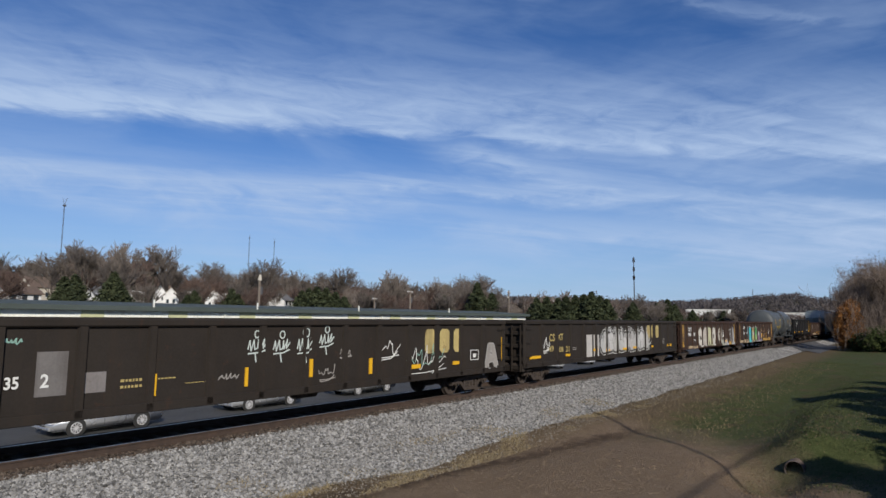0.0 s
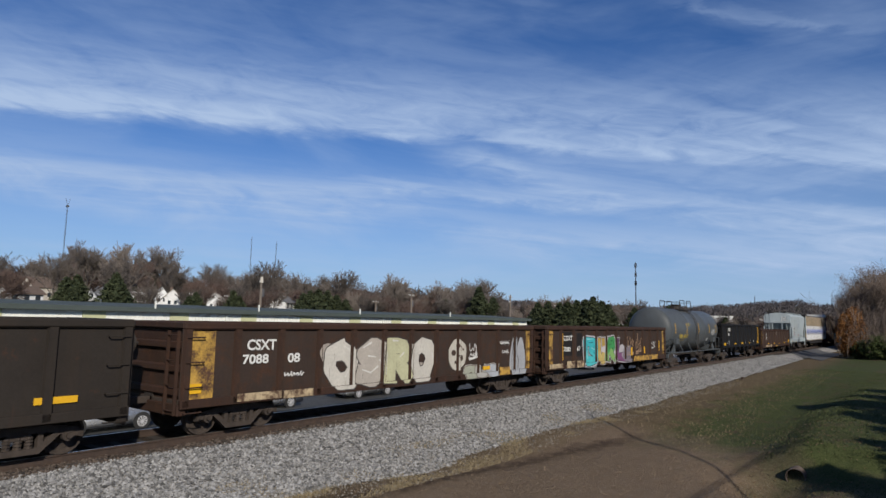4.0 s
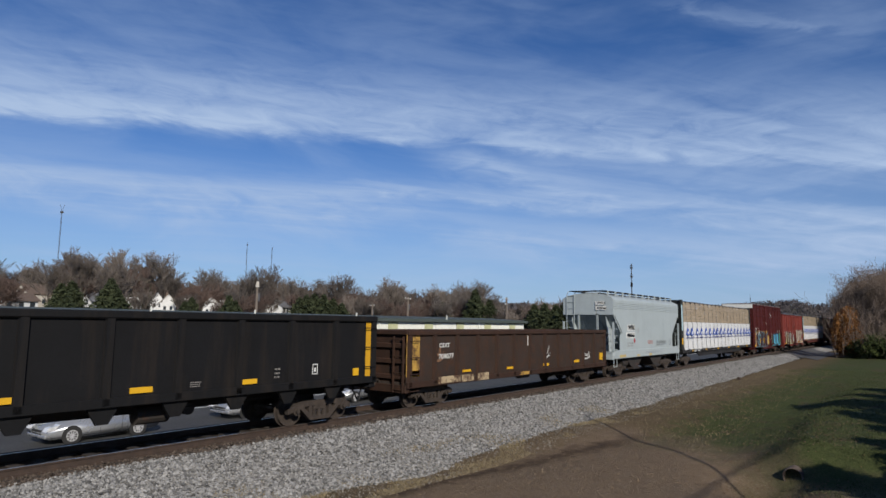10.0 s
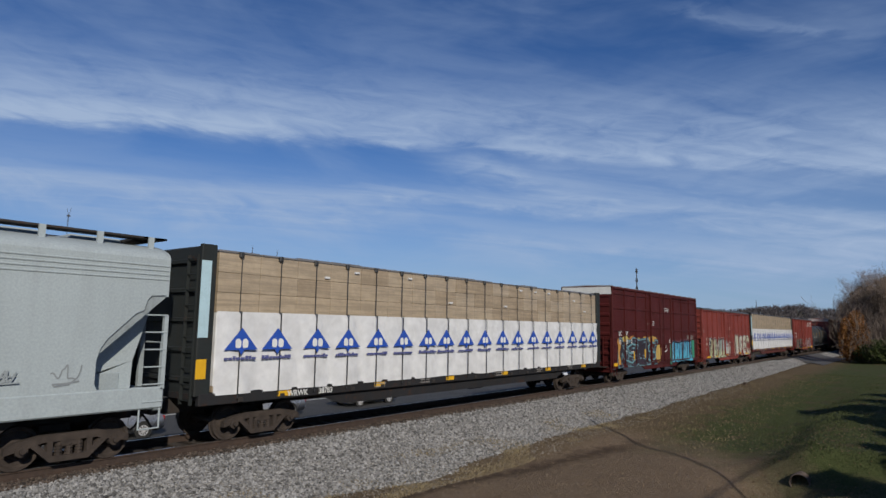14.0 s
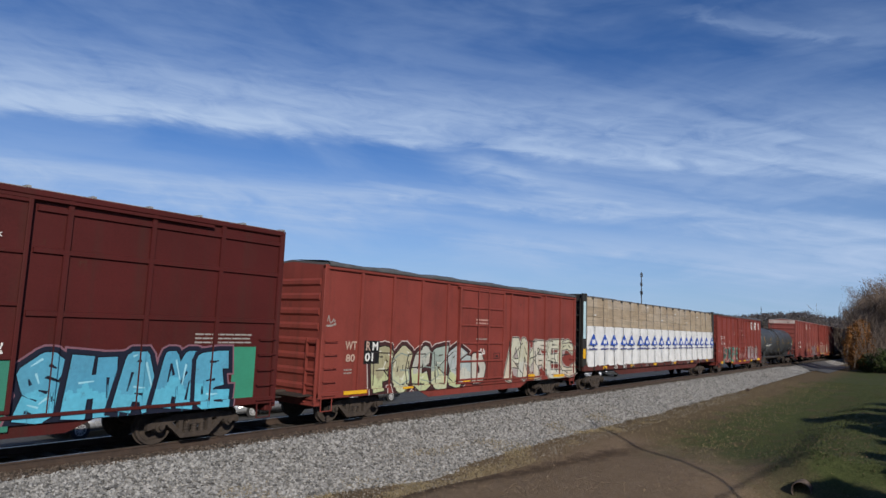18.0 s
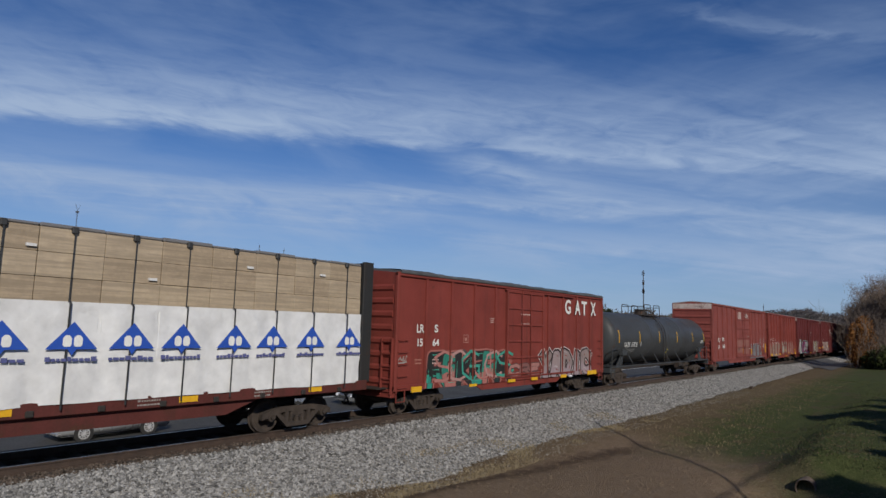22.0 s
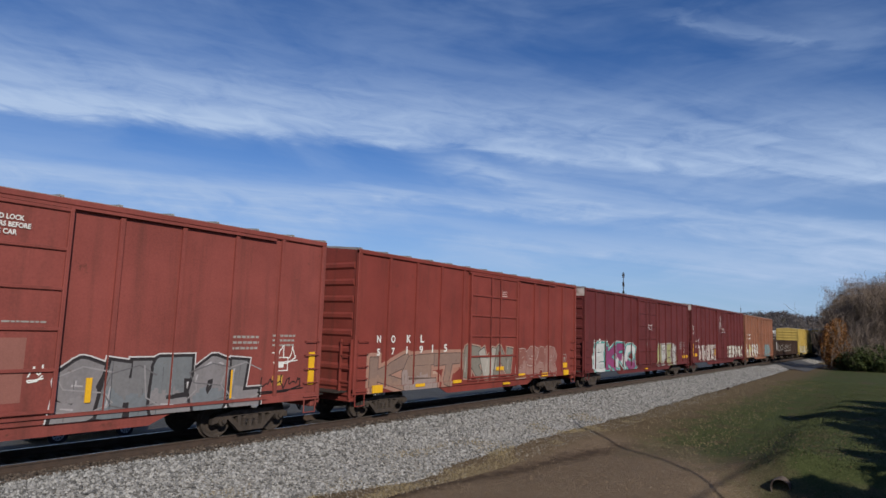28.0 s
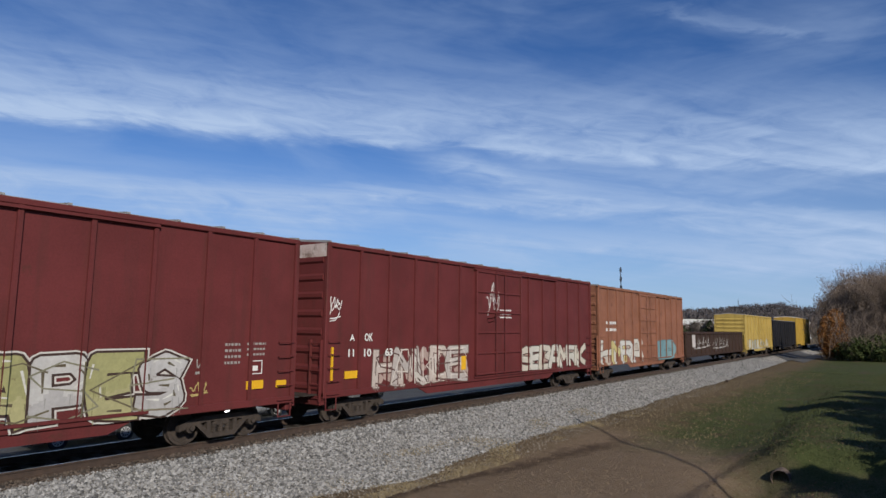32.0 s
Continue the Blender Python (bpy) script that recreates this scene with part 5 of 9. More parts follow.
def tank_car(u0, u1, zc, r, c, label, stripes, dome_x=0.0, rust=0.1):
    """A tank car: a welded barrel with dished ends on saddles, a railed manway platform, ladder and end rails."""
    L = u1 - u0
    h = L / 2
    car = thing("tank_car", label, "freight car", group="cars of the train")
    body = paint(c, rust, 0.14, 0.42, 0.82)
    prof = []
    for i in range(9):
        t = math.pi / 2 * i / 8
        prof.append((-h + 0.56 - 0.56 * math.cos(t), max(0.02, r * math.sin(t) ** 0.72)))
    prof += [(-h * 0.33, r), (-h * 0.33 + 0.02, r + 0.006), (-h * 0.33 + 0.05, r), (0, r), (h * 0.33, r), (h * 0.33 + 0.02, r + 0.006), (h * 0.33 + 0.05, r)]
    prof += [(-a, b) for a, b in reversed(prof[:9])]
    part("barrel", Shape().lathe(prof, 48), body, car, "", (0, 0, zc), smooth=True)
    plat = part("platform", Shape().box(dome_x - 1.4, dome_x + 1.4, -0.75, -0.35, zc + r - 0.06, zc + r - 0.02).box(dome_x - 1.4, dome_x + 1.4, 0.35, 0.75, zc + r - 0.06, zc + r - 0.02), STEEL_DARK, car)
    part("manway", Shape().tube((dome_x, 0, zc + r - 0.1), (dome_x, 0, zc + r + 0.28), 0.34, 18).tube((dome_x, 0, zc + r + 0.28), (dome_x, 0, zc + r + 0.36), 0.40, 18)
         .tube((dome_x + 0.7, 0, zc + r - 0.1), (dome_x + 0.7, 0, zc + r + 0.22), 0.16, 12).box(dome_x - 0.75, dome_x - 0.5, -0.14, 0.14, zc + r - 0.1, zc + r + 0.24), STEEL_DARK, car)
    zr = zc + r
    for s in (-1, 1):
        for x0, x1 in ((-1.35, -0.28), (0.28, 1.35)):
            x0, x1 = dome_x + x0, dome_x + x1
            part("guard_rail", Shape().pipe([(x0, s * 0.72, zr - 0.2), (x0, s * 0.72, zr + 0.52), (x0 + 0.03, s * 0.72, zr + 0.59), (x0 + 0.10, s * 0.72, zr + 0.62), (x1 - 0.10, s * 0.72, zr + 0.62),
                                             (x1 - 0.03, s * 0.72, zr + 0.59), (x1, s * 0.72, zr + 0.52), (x1, s * 0.72, zr - 0.2)], 0.024), STEEL_DARK, plat)
        part("cross_rail", Shape().tube((s * 1.35 + dome_x, -0.72, zr + 0.5), (s * 1.35 + dome_x, 0.72, zr + 0.5), 0.022, 6), STEEL_DARK, plat)
        lad = Shape()
        pts = [(s * (r + 0.08) * math.cos(t), zc + (r + 0.08) * math.sin(t)) for t in [radians(a) for a in (62, 45, 28, 10, -8)]] + [(s * (r + 0.10), 1.05)]
        for x in (dome_x - 0.22, dome_x + 0.22):
            lad.pipe([(x, y, z) for y, z in pts], 0.022)
        for t in range(-3, 9):
            a = radians(t * 8)
            lad.tube((dome_x - 0.22, s * (r + 0.08) * math.cos(a), zc + (r + 0.08) * math.sin(a)), (dome_x + 0.22, s * (r + 0.08) * math.cos(a), zc + (r + 0.08) * math.sin(a)), 0.014, 6)
        part("ladder", lad, STEEL_DARK, car)
        for e in (-1, 1):
            part("end_handrail", Shape().pipe([(e * (h + 0.05), s * 1.42, 1.08), (e * (h + 0.05), s * 1.42, 1.95), (e * (h - 0.9), s * 1.42, 1.95), (e * (h - 1.2), s * 1.45, 1.05)], 0.02), body, car)
        part("side_rail", Shape().tube((-h + 1.2, s * 1.42, 1.02), (h - 1.2, s * 1.42, 1.02), 0.035, 8), body, car)
        brace = Shape().tube((0, s * 1.42, 1.02), (-0.22, s * (r * 0.80), zc - r * 0.62), 0.028, 6).mesh("rail_brace", body)
        for x in np.arange(-h + 3.0, h - 2.4, 2.05):
            part("rail_brace", brace, None, car, at=(float(x), 0, 0))
        e = Shape().box(*sorted((s * (h + 0.35), s * (h - 1.7))), -1.45, 1.45, 0.98, 1.06, 0.01)
        e.box(*sorted((s * (h + 0.35), s * (h + 0.18))), -1.45, 1.45, 0.72, 1.06, 0.02)
        part("end_platform", e, body, car)
        sad = Shape().prism([(-0.95, 1.0), (0.95, 1.0), (r * 0.94, zc - r * 0.34), (0, zc - r - 0.02), (-r * 0.94, zc - r * 0.34)], "x", *sorted((s * (h - 1.75), s * (h - 1.55))))
        part("saddle", sad, body, car)
        for q in (-1, 1):
            part("saddle_plate", Shape().prism([(s * (h - 1.35), zc - r * 0.62), (s * (h - 1.95), zc - r * 0.62), (s * (h - 1.95), zc - r * 0.40), (s * (h - 1.35), zc - r * 0.40)], "y", *sorted((q * r * 0.99, q * r * 0.84))), body, car)
            part("saddle_web", Shape().prism([(s * (h - 1.62), 1.02), (s * (h - 0.75), 1.02), (s * (h - 1.50), zc - r * 0.60), (s * (h - 1.68), zc - r * 0.60)], "y", *sorted((q * 1.30, q * 1.26))), body, car)
        for x in stripes:
            st = Shape()
            k = [math.radians(a) for a in (18, 9, 0, -9)]
            for a, b in zip(k, k[1:]):
                q = r + 0.006
                st.add([(x - 0.04, s * q * math.cos(a), zc + q * math.sin(a)), (x + 0.04, s * q * math.cos(a), zc + q * math.sin(a)),
                        (x + 0.04, s * q * math.cos(b), zc + q * math.sin(b)), (x - 0.04, s * q * math.cos(b), zc + q * math.sin(b))], [(0, 1, 2, 3)])
            part("reflective_stripe", st, YELLOW, car)
        step = Shape().pipe([(s * (h + 0.1), -1.4, 1.0), (s * (h + 0.1), -1.4, 0.5), (s * (h - 0.3), -1.4, 0.5), (s * (h - 0.3), -1.4, 1.0)], 0.018)
        part("step_stirrup", step, body, car)
    wheel = Shape().pipe([(-h - 0.32, 0.75 + 0.26 * math.cos(6.283 * k / 14), 1.75 + 0.26 * math.sin(6.283 * k / 14)) for k in range(15)], 0.018, 5)
    for k in range(5):
        wheel.tube((-h - 0.32, 0.75, 1.75), (-h - 0.32, 0.75 + 0.25 * math.cos(6.283 * k / 5), 1.75 + 0.25 * math.sin(6.283 * k / 5)), 0.014, 4)
    part("brake_wheel", wheel.tube((-h - 0.34, 0.75, 1.75), (-h + 0.15, 0.75, 1.75), 0.03, 6).box(-h - 0.2, -h - 0.1, 0.69, 0.81, 1.0, 1.75), STEEL_DARK, car)
    part("bottom_outlet", Shape().tube((dome_x, 0, zc - r - 0.25), (dome_x, 0, zc - r + 0.1), 0.18, 12).box(dome_x - 0.3, dome_x + 0.3, -0.3, 0.3, zc - r - 0.12, zc - r + 0.05), STEEL_DARK, car)
    running_gear(car, L + 0.7, 1.95, sill=True)
    brake_gear(car, h - 4.0, -0.6)
    TRAIN.append((car, (u0 + u1) / 2))
    return car


def barrel_text(car, words, x, zc, r, size, ang, c, bold=0.02, blocks=0, wide=1.0):
    """Lettering that follows the round of the barrel on its near side."""
    me = text_mesh(words, size, bold, wide).copy() if not blocks else None
    if blocks:
        sh = Shape()
        for i in range(blocks):
            q = x + i * size * 0.95
            for k in range(4):
                sh.add([(q - x, 0, size * k / 4), (q - x + size * 0.62, 0, size * k / 4), (q - x + size * 0.62, 0, size * (k + 1) / 4), (q - x, 0, size * (k + 1) / 4)], [(0, 1, 2, 3)])
        me = sh.mesh("emblem")
    co = np.empty(len(me.vertices) * 3)
    me.vertices.foreach_get("co", co)
    co = co.reshape(-1, 3)
    a = radians(ang) + co[:, 2] / r
    q = r + 0.008
    co = np.stack([co[:, 0], -q * np.cos(a), zc + q * np.sin(a)], -1)
    me.vertices.foreach_set("co", co.ravel())
    me.materials.clear()
    me.materials.append(flat_paint(c))
    return part("lettering", me, None, car, "", (x, 0, 0))


def covered_hopper(u0, u1, zb, zt, c, label):
    """A covered hopper: bulged sides over sloped end bays, open end frames, a roof walk on posts."""
    L = u1 - u0
    h = L / 2
    car = thing("covered_hopper_car", label, "freight car", group="cars of the train")
    body = paint(c, 0.0, 0.08, 0.45, 0.90)
    car["face"], car["sill_top"] = HW - 0.02, zb + 0.46
    # slightly darker copy of the body paint puts shade into the end-bay parts
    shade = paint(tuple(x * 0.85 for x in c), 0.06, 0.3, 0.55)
    for s in (-1, 1):
        y0, y1 = sorted((s * (HW - 0.02), s * (HW - 0.05)))
        out = [(-h + 0.93, zb + 0.45), (h - 1.40, zb + 0.45), (h - 1.47, zb + 0.58), (h - 1.47, 2.10), (h - 1.40, 2.34), (h - 1.28, 2.53), (h - 0.72, 3.07), (h - 0.55, 3.14), (h - 0.50, 3.36), (h - 0.40, 3.46), (h - 0.06, 3.48),
               (h - 0.06, zt - 0.35), (-h + 0.06, zt - 0.35), (-h + 0.06, 3.42), (-h + 0.30, 3.34), (-h + 0.64, 3.08), (-h + 1.32, 2.45), (-h + 1.02, 2.36), (-h + 0.94, 2.15)]
        part("side_sheet", Shape().prism(out, "y", y0, y1), body, car)
        part("side_sill", Shape().box(-h, h, *sorted((s * HW, s * (HW - 0.14))), zb, zb + 0.46, 0.03), body, car)
        bead = Shape()
        for k in range(4):
            bead.tube((-h + 0.06, s * (HW - 0.02), zt - 0.50 - k * 0.10), (h - 0.06, s * (HW - 0.02), zt - 0.50 - k * 0.10), 0.022, 6)
        part("side_bead", bead, body, car)
        for e in (-1, 1):
            part("end_post", Shape().box(*sorted((e * h, e * (h - 0.09))), *sorted((s * HW, s * (HW - 0.09))), zb + 0.4, zb + 2.0), body, car)
            grab_irons(car, -h + 0.03 if e < 0 else h - 0.47, s * (HW + 0.01), zb + 0.15, zb + 2.0, 0.44, 6, body)
            part("step_stirrup", Shape().pipe([(e * (h - 0.05), s * (HW - 0.05), zb), (e * (h - 0.05), s * (HW - 0.05), zb - 0.42), (e * (h - 0.5), s * (HW - 0.05), zb - 0.42), (e * (h - 0.5), s * (HW - 0.05), zb)], 0.02), body, car)
    arch = [(HW - 0.02, zt - 0.36)] + [((HW - 0.02) * math.cos(t), zt - 0.36 + 0.40 * math.sin(t)) for t in [math.pi * k / 14 for k in range(1, 14)]] + [(-HW + 0.02, zt - 0.36)]
    part("roof", Shape().prism(arch, "x", -h + 0.06, h - 0.06), body, car, smooth=True)
    for e in (-1, 1):
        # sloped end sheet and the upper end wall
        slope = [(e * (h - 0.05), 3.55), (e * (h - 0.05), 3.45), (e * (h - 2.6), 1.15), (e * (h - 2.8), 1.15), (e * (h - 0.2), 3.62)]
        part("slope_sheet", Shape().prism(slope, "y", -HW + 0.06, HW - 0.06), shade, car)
        part("end_wall", Shape().prism([(-HW + 0.03, 3.45), (HW - 0.03, 3.45), (HW - 0.03, zt - 0.36)] + arch[1:-1] + [(-HW + 0.03, zt - 0.36)], "x", *sorted((e * (h - 0.02), e * (h - 0.09)))), body, car)
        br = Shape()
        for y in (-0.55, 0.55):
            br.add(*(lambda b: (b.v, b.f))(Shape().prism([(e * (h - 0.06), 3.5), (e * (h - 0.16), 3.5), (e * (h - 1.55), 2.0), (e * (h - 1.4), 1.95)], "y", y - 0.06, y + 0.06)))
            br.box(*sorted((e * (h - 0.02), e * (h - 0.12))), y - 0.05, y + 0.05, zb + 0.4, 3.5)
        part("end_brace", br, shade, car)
        for y in (-1.02, 1.02):
            web = [(e * (h - 0.10), 3.44), (e * (h - 0.50), 2.05), (e * (h - 0.52), zb + 0.37), (e * (h - 2.55), zb + 0.37), (e * (h - 2.55), 1.28)]
            part("end_web", Shape().prism(web, "y", y - 0.015, y + 0.015), body, car, "flat stiffening web under the sloped end")
        # bolster box added to block the bright view through the end bay
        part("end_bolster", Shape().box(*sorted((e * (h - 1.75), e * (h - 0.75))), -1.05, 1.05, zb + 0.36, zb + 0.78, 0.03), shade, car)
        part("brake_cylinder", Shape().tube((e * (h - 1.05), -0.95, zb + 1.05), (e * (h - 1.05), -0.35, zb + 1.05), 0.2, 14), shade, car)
        part("end_platform", Shape().box(*sorted((e * (h + 0.03), e * (h - 1.2))), -HW + 0.1, HW - 0.1, zb + 0.3, zb + 0.38), body, car)
        part("end_sill", Shape().box(*sorted((e * (h + 0.03), e * (h - 0.2))), -HW + 0.05, HW - 0.05, zb - 0.05, zb + 0.35, 0.03), body, car)
        hr = Shape().pipe([(e * (h + 0.02), -1.25, zb + 0.4), (e * (h + 0.02), -1.25, zb + 1.4), (e * (h + 0.02), -0.6, zb + 1.4)], 0.02)
        hr.pipe([(e * (h + 0.02), 1.25, zb + 0.4), (e * (h + 0.02), 1.25, zt - 0.1), (e * (h - 0.2), 1.25, zt + 0.15)], 0.022).pipe([(e * (h + 0.02), 0.8, zb + 0.4), (e * (h + 0.02), 0.8, zt - 0.1), (e * (h - 0.2), 0.8, zt + 0.15)], 0.022)
        for k in range(9):
            hr.tube((e * (h + 0.02), 0.8, zb + 0.6 + k * 0.36), (e * (h + 0.02), 1.25, zb + 0.6 + k * 0.36), 0.014, 6)
        part("end_handrail", hr, body, car)
    walk_c = STEEL_DARK
    deck = part("roof_walk", Shape().box(-h - 0.1, h + 0.1, -1.05, -0.55, zt + 0.13, zt + 0.17).box(-h - 0.1, h + 0.1, 0.55, 1.05, zt + 0.13, zt + 0.17)
                .box(-h - 0.1, -h + 0.45, -1.05, 1.05, zt + 0.131, zt + 0.171).box(h - 0.45, h + 0.1, -1.05, 1.05, zt + 0.131, zt + 0.171), walk_c, car, "dark steel grating walkway along the roof")
    post = Shape().box(-0.06, 0.06, -1.12, -1.06, zt - 0.22, zt + 0.16).mesh("walk_post", body)
    for i in range(11):
        part("walk_post", post, None, deck, at=(-h + 0.3 + (L - 0.6) * i / 10, 0, 0))
    hatch = Shape().box(-0.55, 0.55, -0.42, 0.42, zt + 0.0, zt + 0.12, 0.03).mesh("hatch", body)
    for i in range(7):
        part("hatch", hatch, None, car, at=(-h + 1.2 + (L - 2.4) * i / 6, 0, 0))
    for x in (-1.9, 1.9):
        part("discharge_bay", Shape().prism([(x - 1.5, zb + 0.1), (x + 1.5, zb + 0.1), (x + 0.45, 0.42), (x - 0.45, 0.42)], "y", -1.2, 1.2).box(x - 0.5, x + 0.5, -1.3, 1.3, 0.34, 0.44), STEEL_DARK, car)
    running_gear(car, L + 0.2, 1.75)
    brake_gear(car, -3.4, -1.0)
    TRAIN.append((car, (u0 + u1) / 2))
    return car


WRAP = surface("printed_lumber_wrap", (0.60, 0.60, 0.595), (0.52, 0.52, 0.52), 2.2, 0.42, 0.0, 0.8, 3.2)
LUMBER = surface("stacked_pine_boards", (0.385, 0.305, 0.208), (0.32, 0.250, 0.170), 1.6, 0.55, 0.0, 0.5, 7.0, layers=0.75)
# darker copy of the boards with shade mixed into its colour
LUMBER_EDGE = surface("shaded_board_ends", (0.33, 0.258, 0.176), (0.265, 0.205, 0.14), 2.6, 0.6, 0.0, 0.5, 9.0, layers=0.75)
LUMBER.node_tree.nodes["Principled BSDF"].inputs["Coat Weight"].default_value = 0.5
LUMBER.node_tree.nodes["Principled BSDF"].inputs["Coat Roughness"].default_value = 0.2
LUMBER_TOP = surface("clear_film_over_boards", (0.16, 0.155, 0.155), (0.11, 0.105, 0.105), 2.0, 0.22, 0.0, 0.9, 4.0)
FILM = surface("glossy_film_crease", (0.62, 0.61, 0.60), None, 6.0, 0.25, 0.0, 0.3, 12.0)
BLUE = flat_paint((0.03, 0.09, 0.42), 0.45)
INK = flat_paint((0.10, 0.11, 0.26), 0.5)
STRAP = surface("steel_strap", (0.05, 0.05, 0.05), None, 3, 0.5, 0.4, 0.0)


def centerbeam(u0, u1, c, label, seed, end_c):
    """A centre-beam flat car with tall end bulkheads, stacked with wrapped lumber."""
    L = u1 - u0
    h = L / 2
    rg = random.Random(seed)
    car = thing("centerbeam_flat_car", label, "freight car", group="cars of the train")
    body = paint(c, 0.35, 0.4, 0.65)
    endm = paint(end_c, 0.2, 0.4, 0.6)
    part("deck", Shape().box(-h, h, -HW + 0.1, HW - 0.1, 1.10, 1.24), body, car)
    for s in (-1, 1):
        part("side_sill", Shape().box(-h, h, *sorted((s * (HW + 0.01), s * (HW - 0.14))), 0.98, 1.26, 0.015), body, car)
        n = 17
        loop = Shape().box(-0.07, 0.07, *sorted((s * (HW + 0.05), s * (HW - 0.05))), 1.0, 1.12, 0.015).mesh("strap_winch", STEEL_DARK)
        for i in range(n):
            part("strap_winch", loop, None, car, at=(-h + 1.1 + (L - 2.2) * i / (n - 1), 0, 0))
        part("side_girder", Shape().prism([(-h + 3.6, 1.0), (h - 3.6, 1.0), (h - 4.6, 0.66), (-h + 4.6, 0.66)], "y", *sorted((s * (HW - 0.12), s * (HW - 0.18)))), body, car)
        e = Shape().box(*sorted((s * (h - 0.02), s * (h - 0.20))), -HW + 0.06, HW - 0.06, 1.2, 4.72, 0.03)
        bk = part("bulkhead", e, endm, car, "dark steel end bulkhead")
        for k in range(5):
            part("bulkhead_rib", Shape().box(*sorted((s * (h + 0.06), s * (h - 0.05))), -HW + 0.16, HW - 0.16, 1.5 + k * 0.7, 1.62 + k * 0.7, 0.02), endm, bk)
        for y in (-1, 1):
            part("bulkhead_post", Shape().box(*sorted((s * (h + 0.12), s * (h - 0.28))), *sorted((y * (HW - 0.01), y * (HW - 0.14))), 1.2, 4.74, 0.02), endm, bk)
        part("end_ladder", end_ladder(s * (h + 0.05), -HW + 0.2, -HW + 0.62, 1.1, 4.4, 10, s), endm, car)
    part("centre_beam", Shape().box(-h + 0.2, h - 0.2, -0.06, 0.06, 1.24, 4.6), body, car)
    x = -h + 0.02
    patch(car, x - 0.02 - 0.12, x + 0.12, 2.55, 4.35, flat_paint((0.45, 0.62, 0.68)), "reflective_panel", "pale blue panel on the bulkhead post", y=-HW + 0.01)
    patch(car, x - 0.02 - 0.12, x + 0.12, 1.60, 2.05, YELLOW, "warning_panel", "yellow panel on the bulkhead post", y=-HW + 0.01)
    for i in range(6):
        x = -h + 2.2 + (L - 4.4) * i / 5
        patch(car, x, x + 0.45, 1.05, 1.18, YELLOW, "reflector", "yellow reflector on the sill", y=-HW - 0.01)
    running_gear(car, L + 0.3, 2.3)
    brake_gear(car, 1.0)
    TRAIN.append((car, (u0 + u1) / 2))
    # the load is strapped on, a thing of its own
    load = thing("lumber_load", "lumber bundles strapped on, white-wrapped below and bare tan boards above", "lumber")
    cols = 18
    a, b = -h + 0.36, h - 0.36
    cw = (b - a) / cols
    for s in (-1, 1):
        for i in range(cols):
            x0, x1 = a + i * cw + 0.006, a + (i + 1) * cw - 0.006
            j = [rg.uniform(-0.02, 0.02) for _ in range(6)]
            for k, (z0, z1) in enumerate(((1.27, 1.42), (3.14, 3.622), (3.627, 4.104), (4.109, 4.58))):
                part("lumber_pack", Shape().box(x0, x1, *sorted((s * (HW - 0.05 + j[k] * 0.5), s * 0.12)), z0, z1, 0.008), LUMBER_EDGE if k == 0 or rg.random() < 0.3 else LUMBER, load)
            bm = Shape().box(x0 - 0.006, x1 + 0.006, *sorted((s * (HW - 0.015 + j[4] * 0.4), s * 0.1)), 1.40, 3.15, 0.03)
            part("wrapped_pack", bm, WRAP, load)
            part("top_cover", Shape().box(x0 - 0.006, x1 + 0.006, *sorted((s * (HW - 0.06), s * 0.1)), 4.58, 4.66 + j[5], 0.03), LUMBER_TOP, load)
        strap = Shape().box(-0.018, 0.018, *sorted((s * (HW + 0.095), s * (HW + 0.088))), 1.1, 3.16).box(-0.018, 0.018, *sorted((s * (HW + 0.095), s * (HW + 0.004))), 3.16, 3.18).box(-0.012, 0.012, *sorted((s * (HW + 0.012), s * (HW + 0.004))), 3.18, 4.60).box(-0.06, 0.06, *sorted((s * (HW + 0.02), s * (HW - 0.12))), 4.50, 4.64, 0.02).mesh("strap", STRAP)
        for i in range(cols):
            part("strap", strap, None, load, at=(a + (i + 0.5) * cw, 0, 0))
    # the printed wrap hangs in one creased sheet over the lower packs
    sheet = Shape()
    nx, nz = int((b - a) / 0.09), 20
    for i in range(nx + 1):
        for k in range(nz + 1):
            px, pz = a + (b - a) * i / nx, 1.25 + 1.92 * k / nz
            pull = math.sin(math.pi * (((px - a) / cw) % 1.0))
            q = 0.040 * noise.noise(Vector((px * 1.3 + seed, pz * 0.7, 1.0))) + 0.030 * noise.noise(Vector((px * 4.2 + pz * 2.0, pz * 1.6, seed)))
            q -= 0.030 * pull * (1.3 - k / nz)
            sheet.v.append((px, -HW - 0.005 + q * (0.25 if k > nz - 2 else 1.0), pz - (0.05 * noise.noise(Vector((px * 0.8, seed, 4.0))) + 0.05 if k == 0 else 0.0)))
    sheet.f = [(i * (nz + 1) + k, (i + 1) * (nz + 1) + k, (i + 1) * (nz + 1) + k + 1, i * (nz + 1) + k + 1) for i in range(nx) for k in range(nz)]
    sheet_me = sheet.mesh("wrap_sheet", WRAP)
    sheet_me.polygons.foreach_set("use_smooth", [True] * len(sheet_me.polygons))
    part("wrap_sheet", sheet_me, None, load, "white printed plastic wrap, creased and slack")
    y = -HW - 0.095
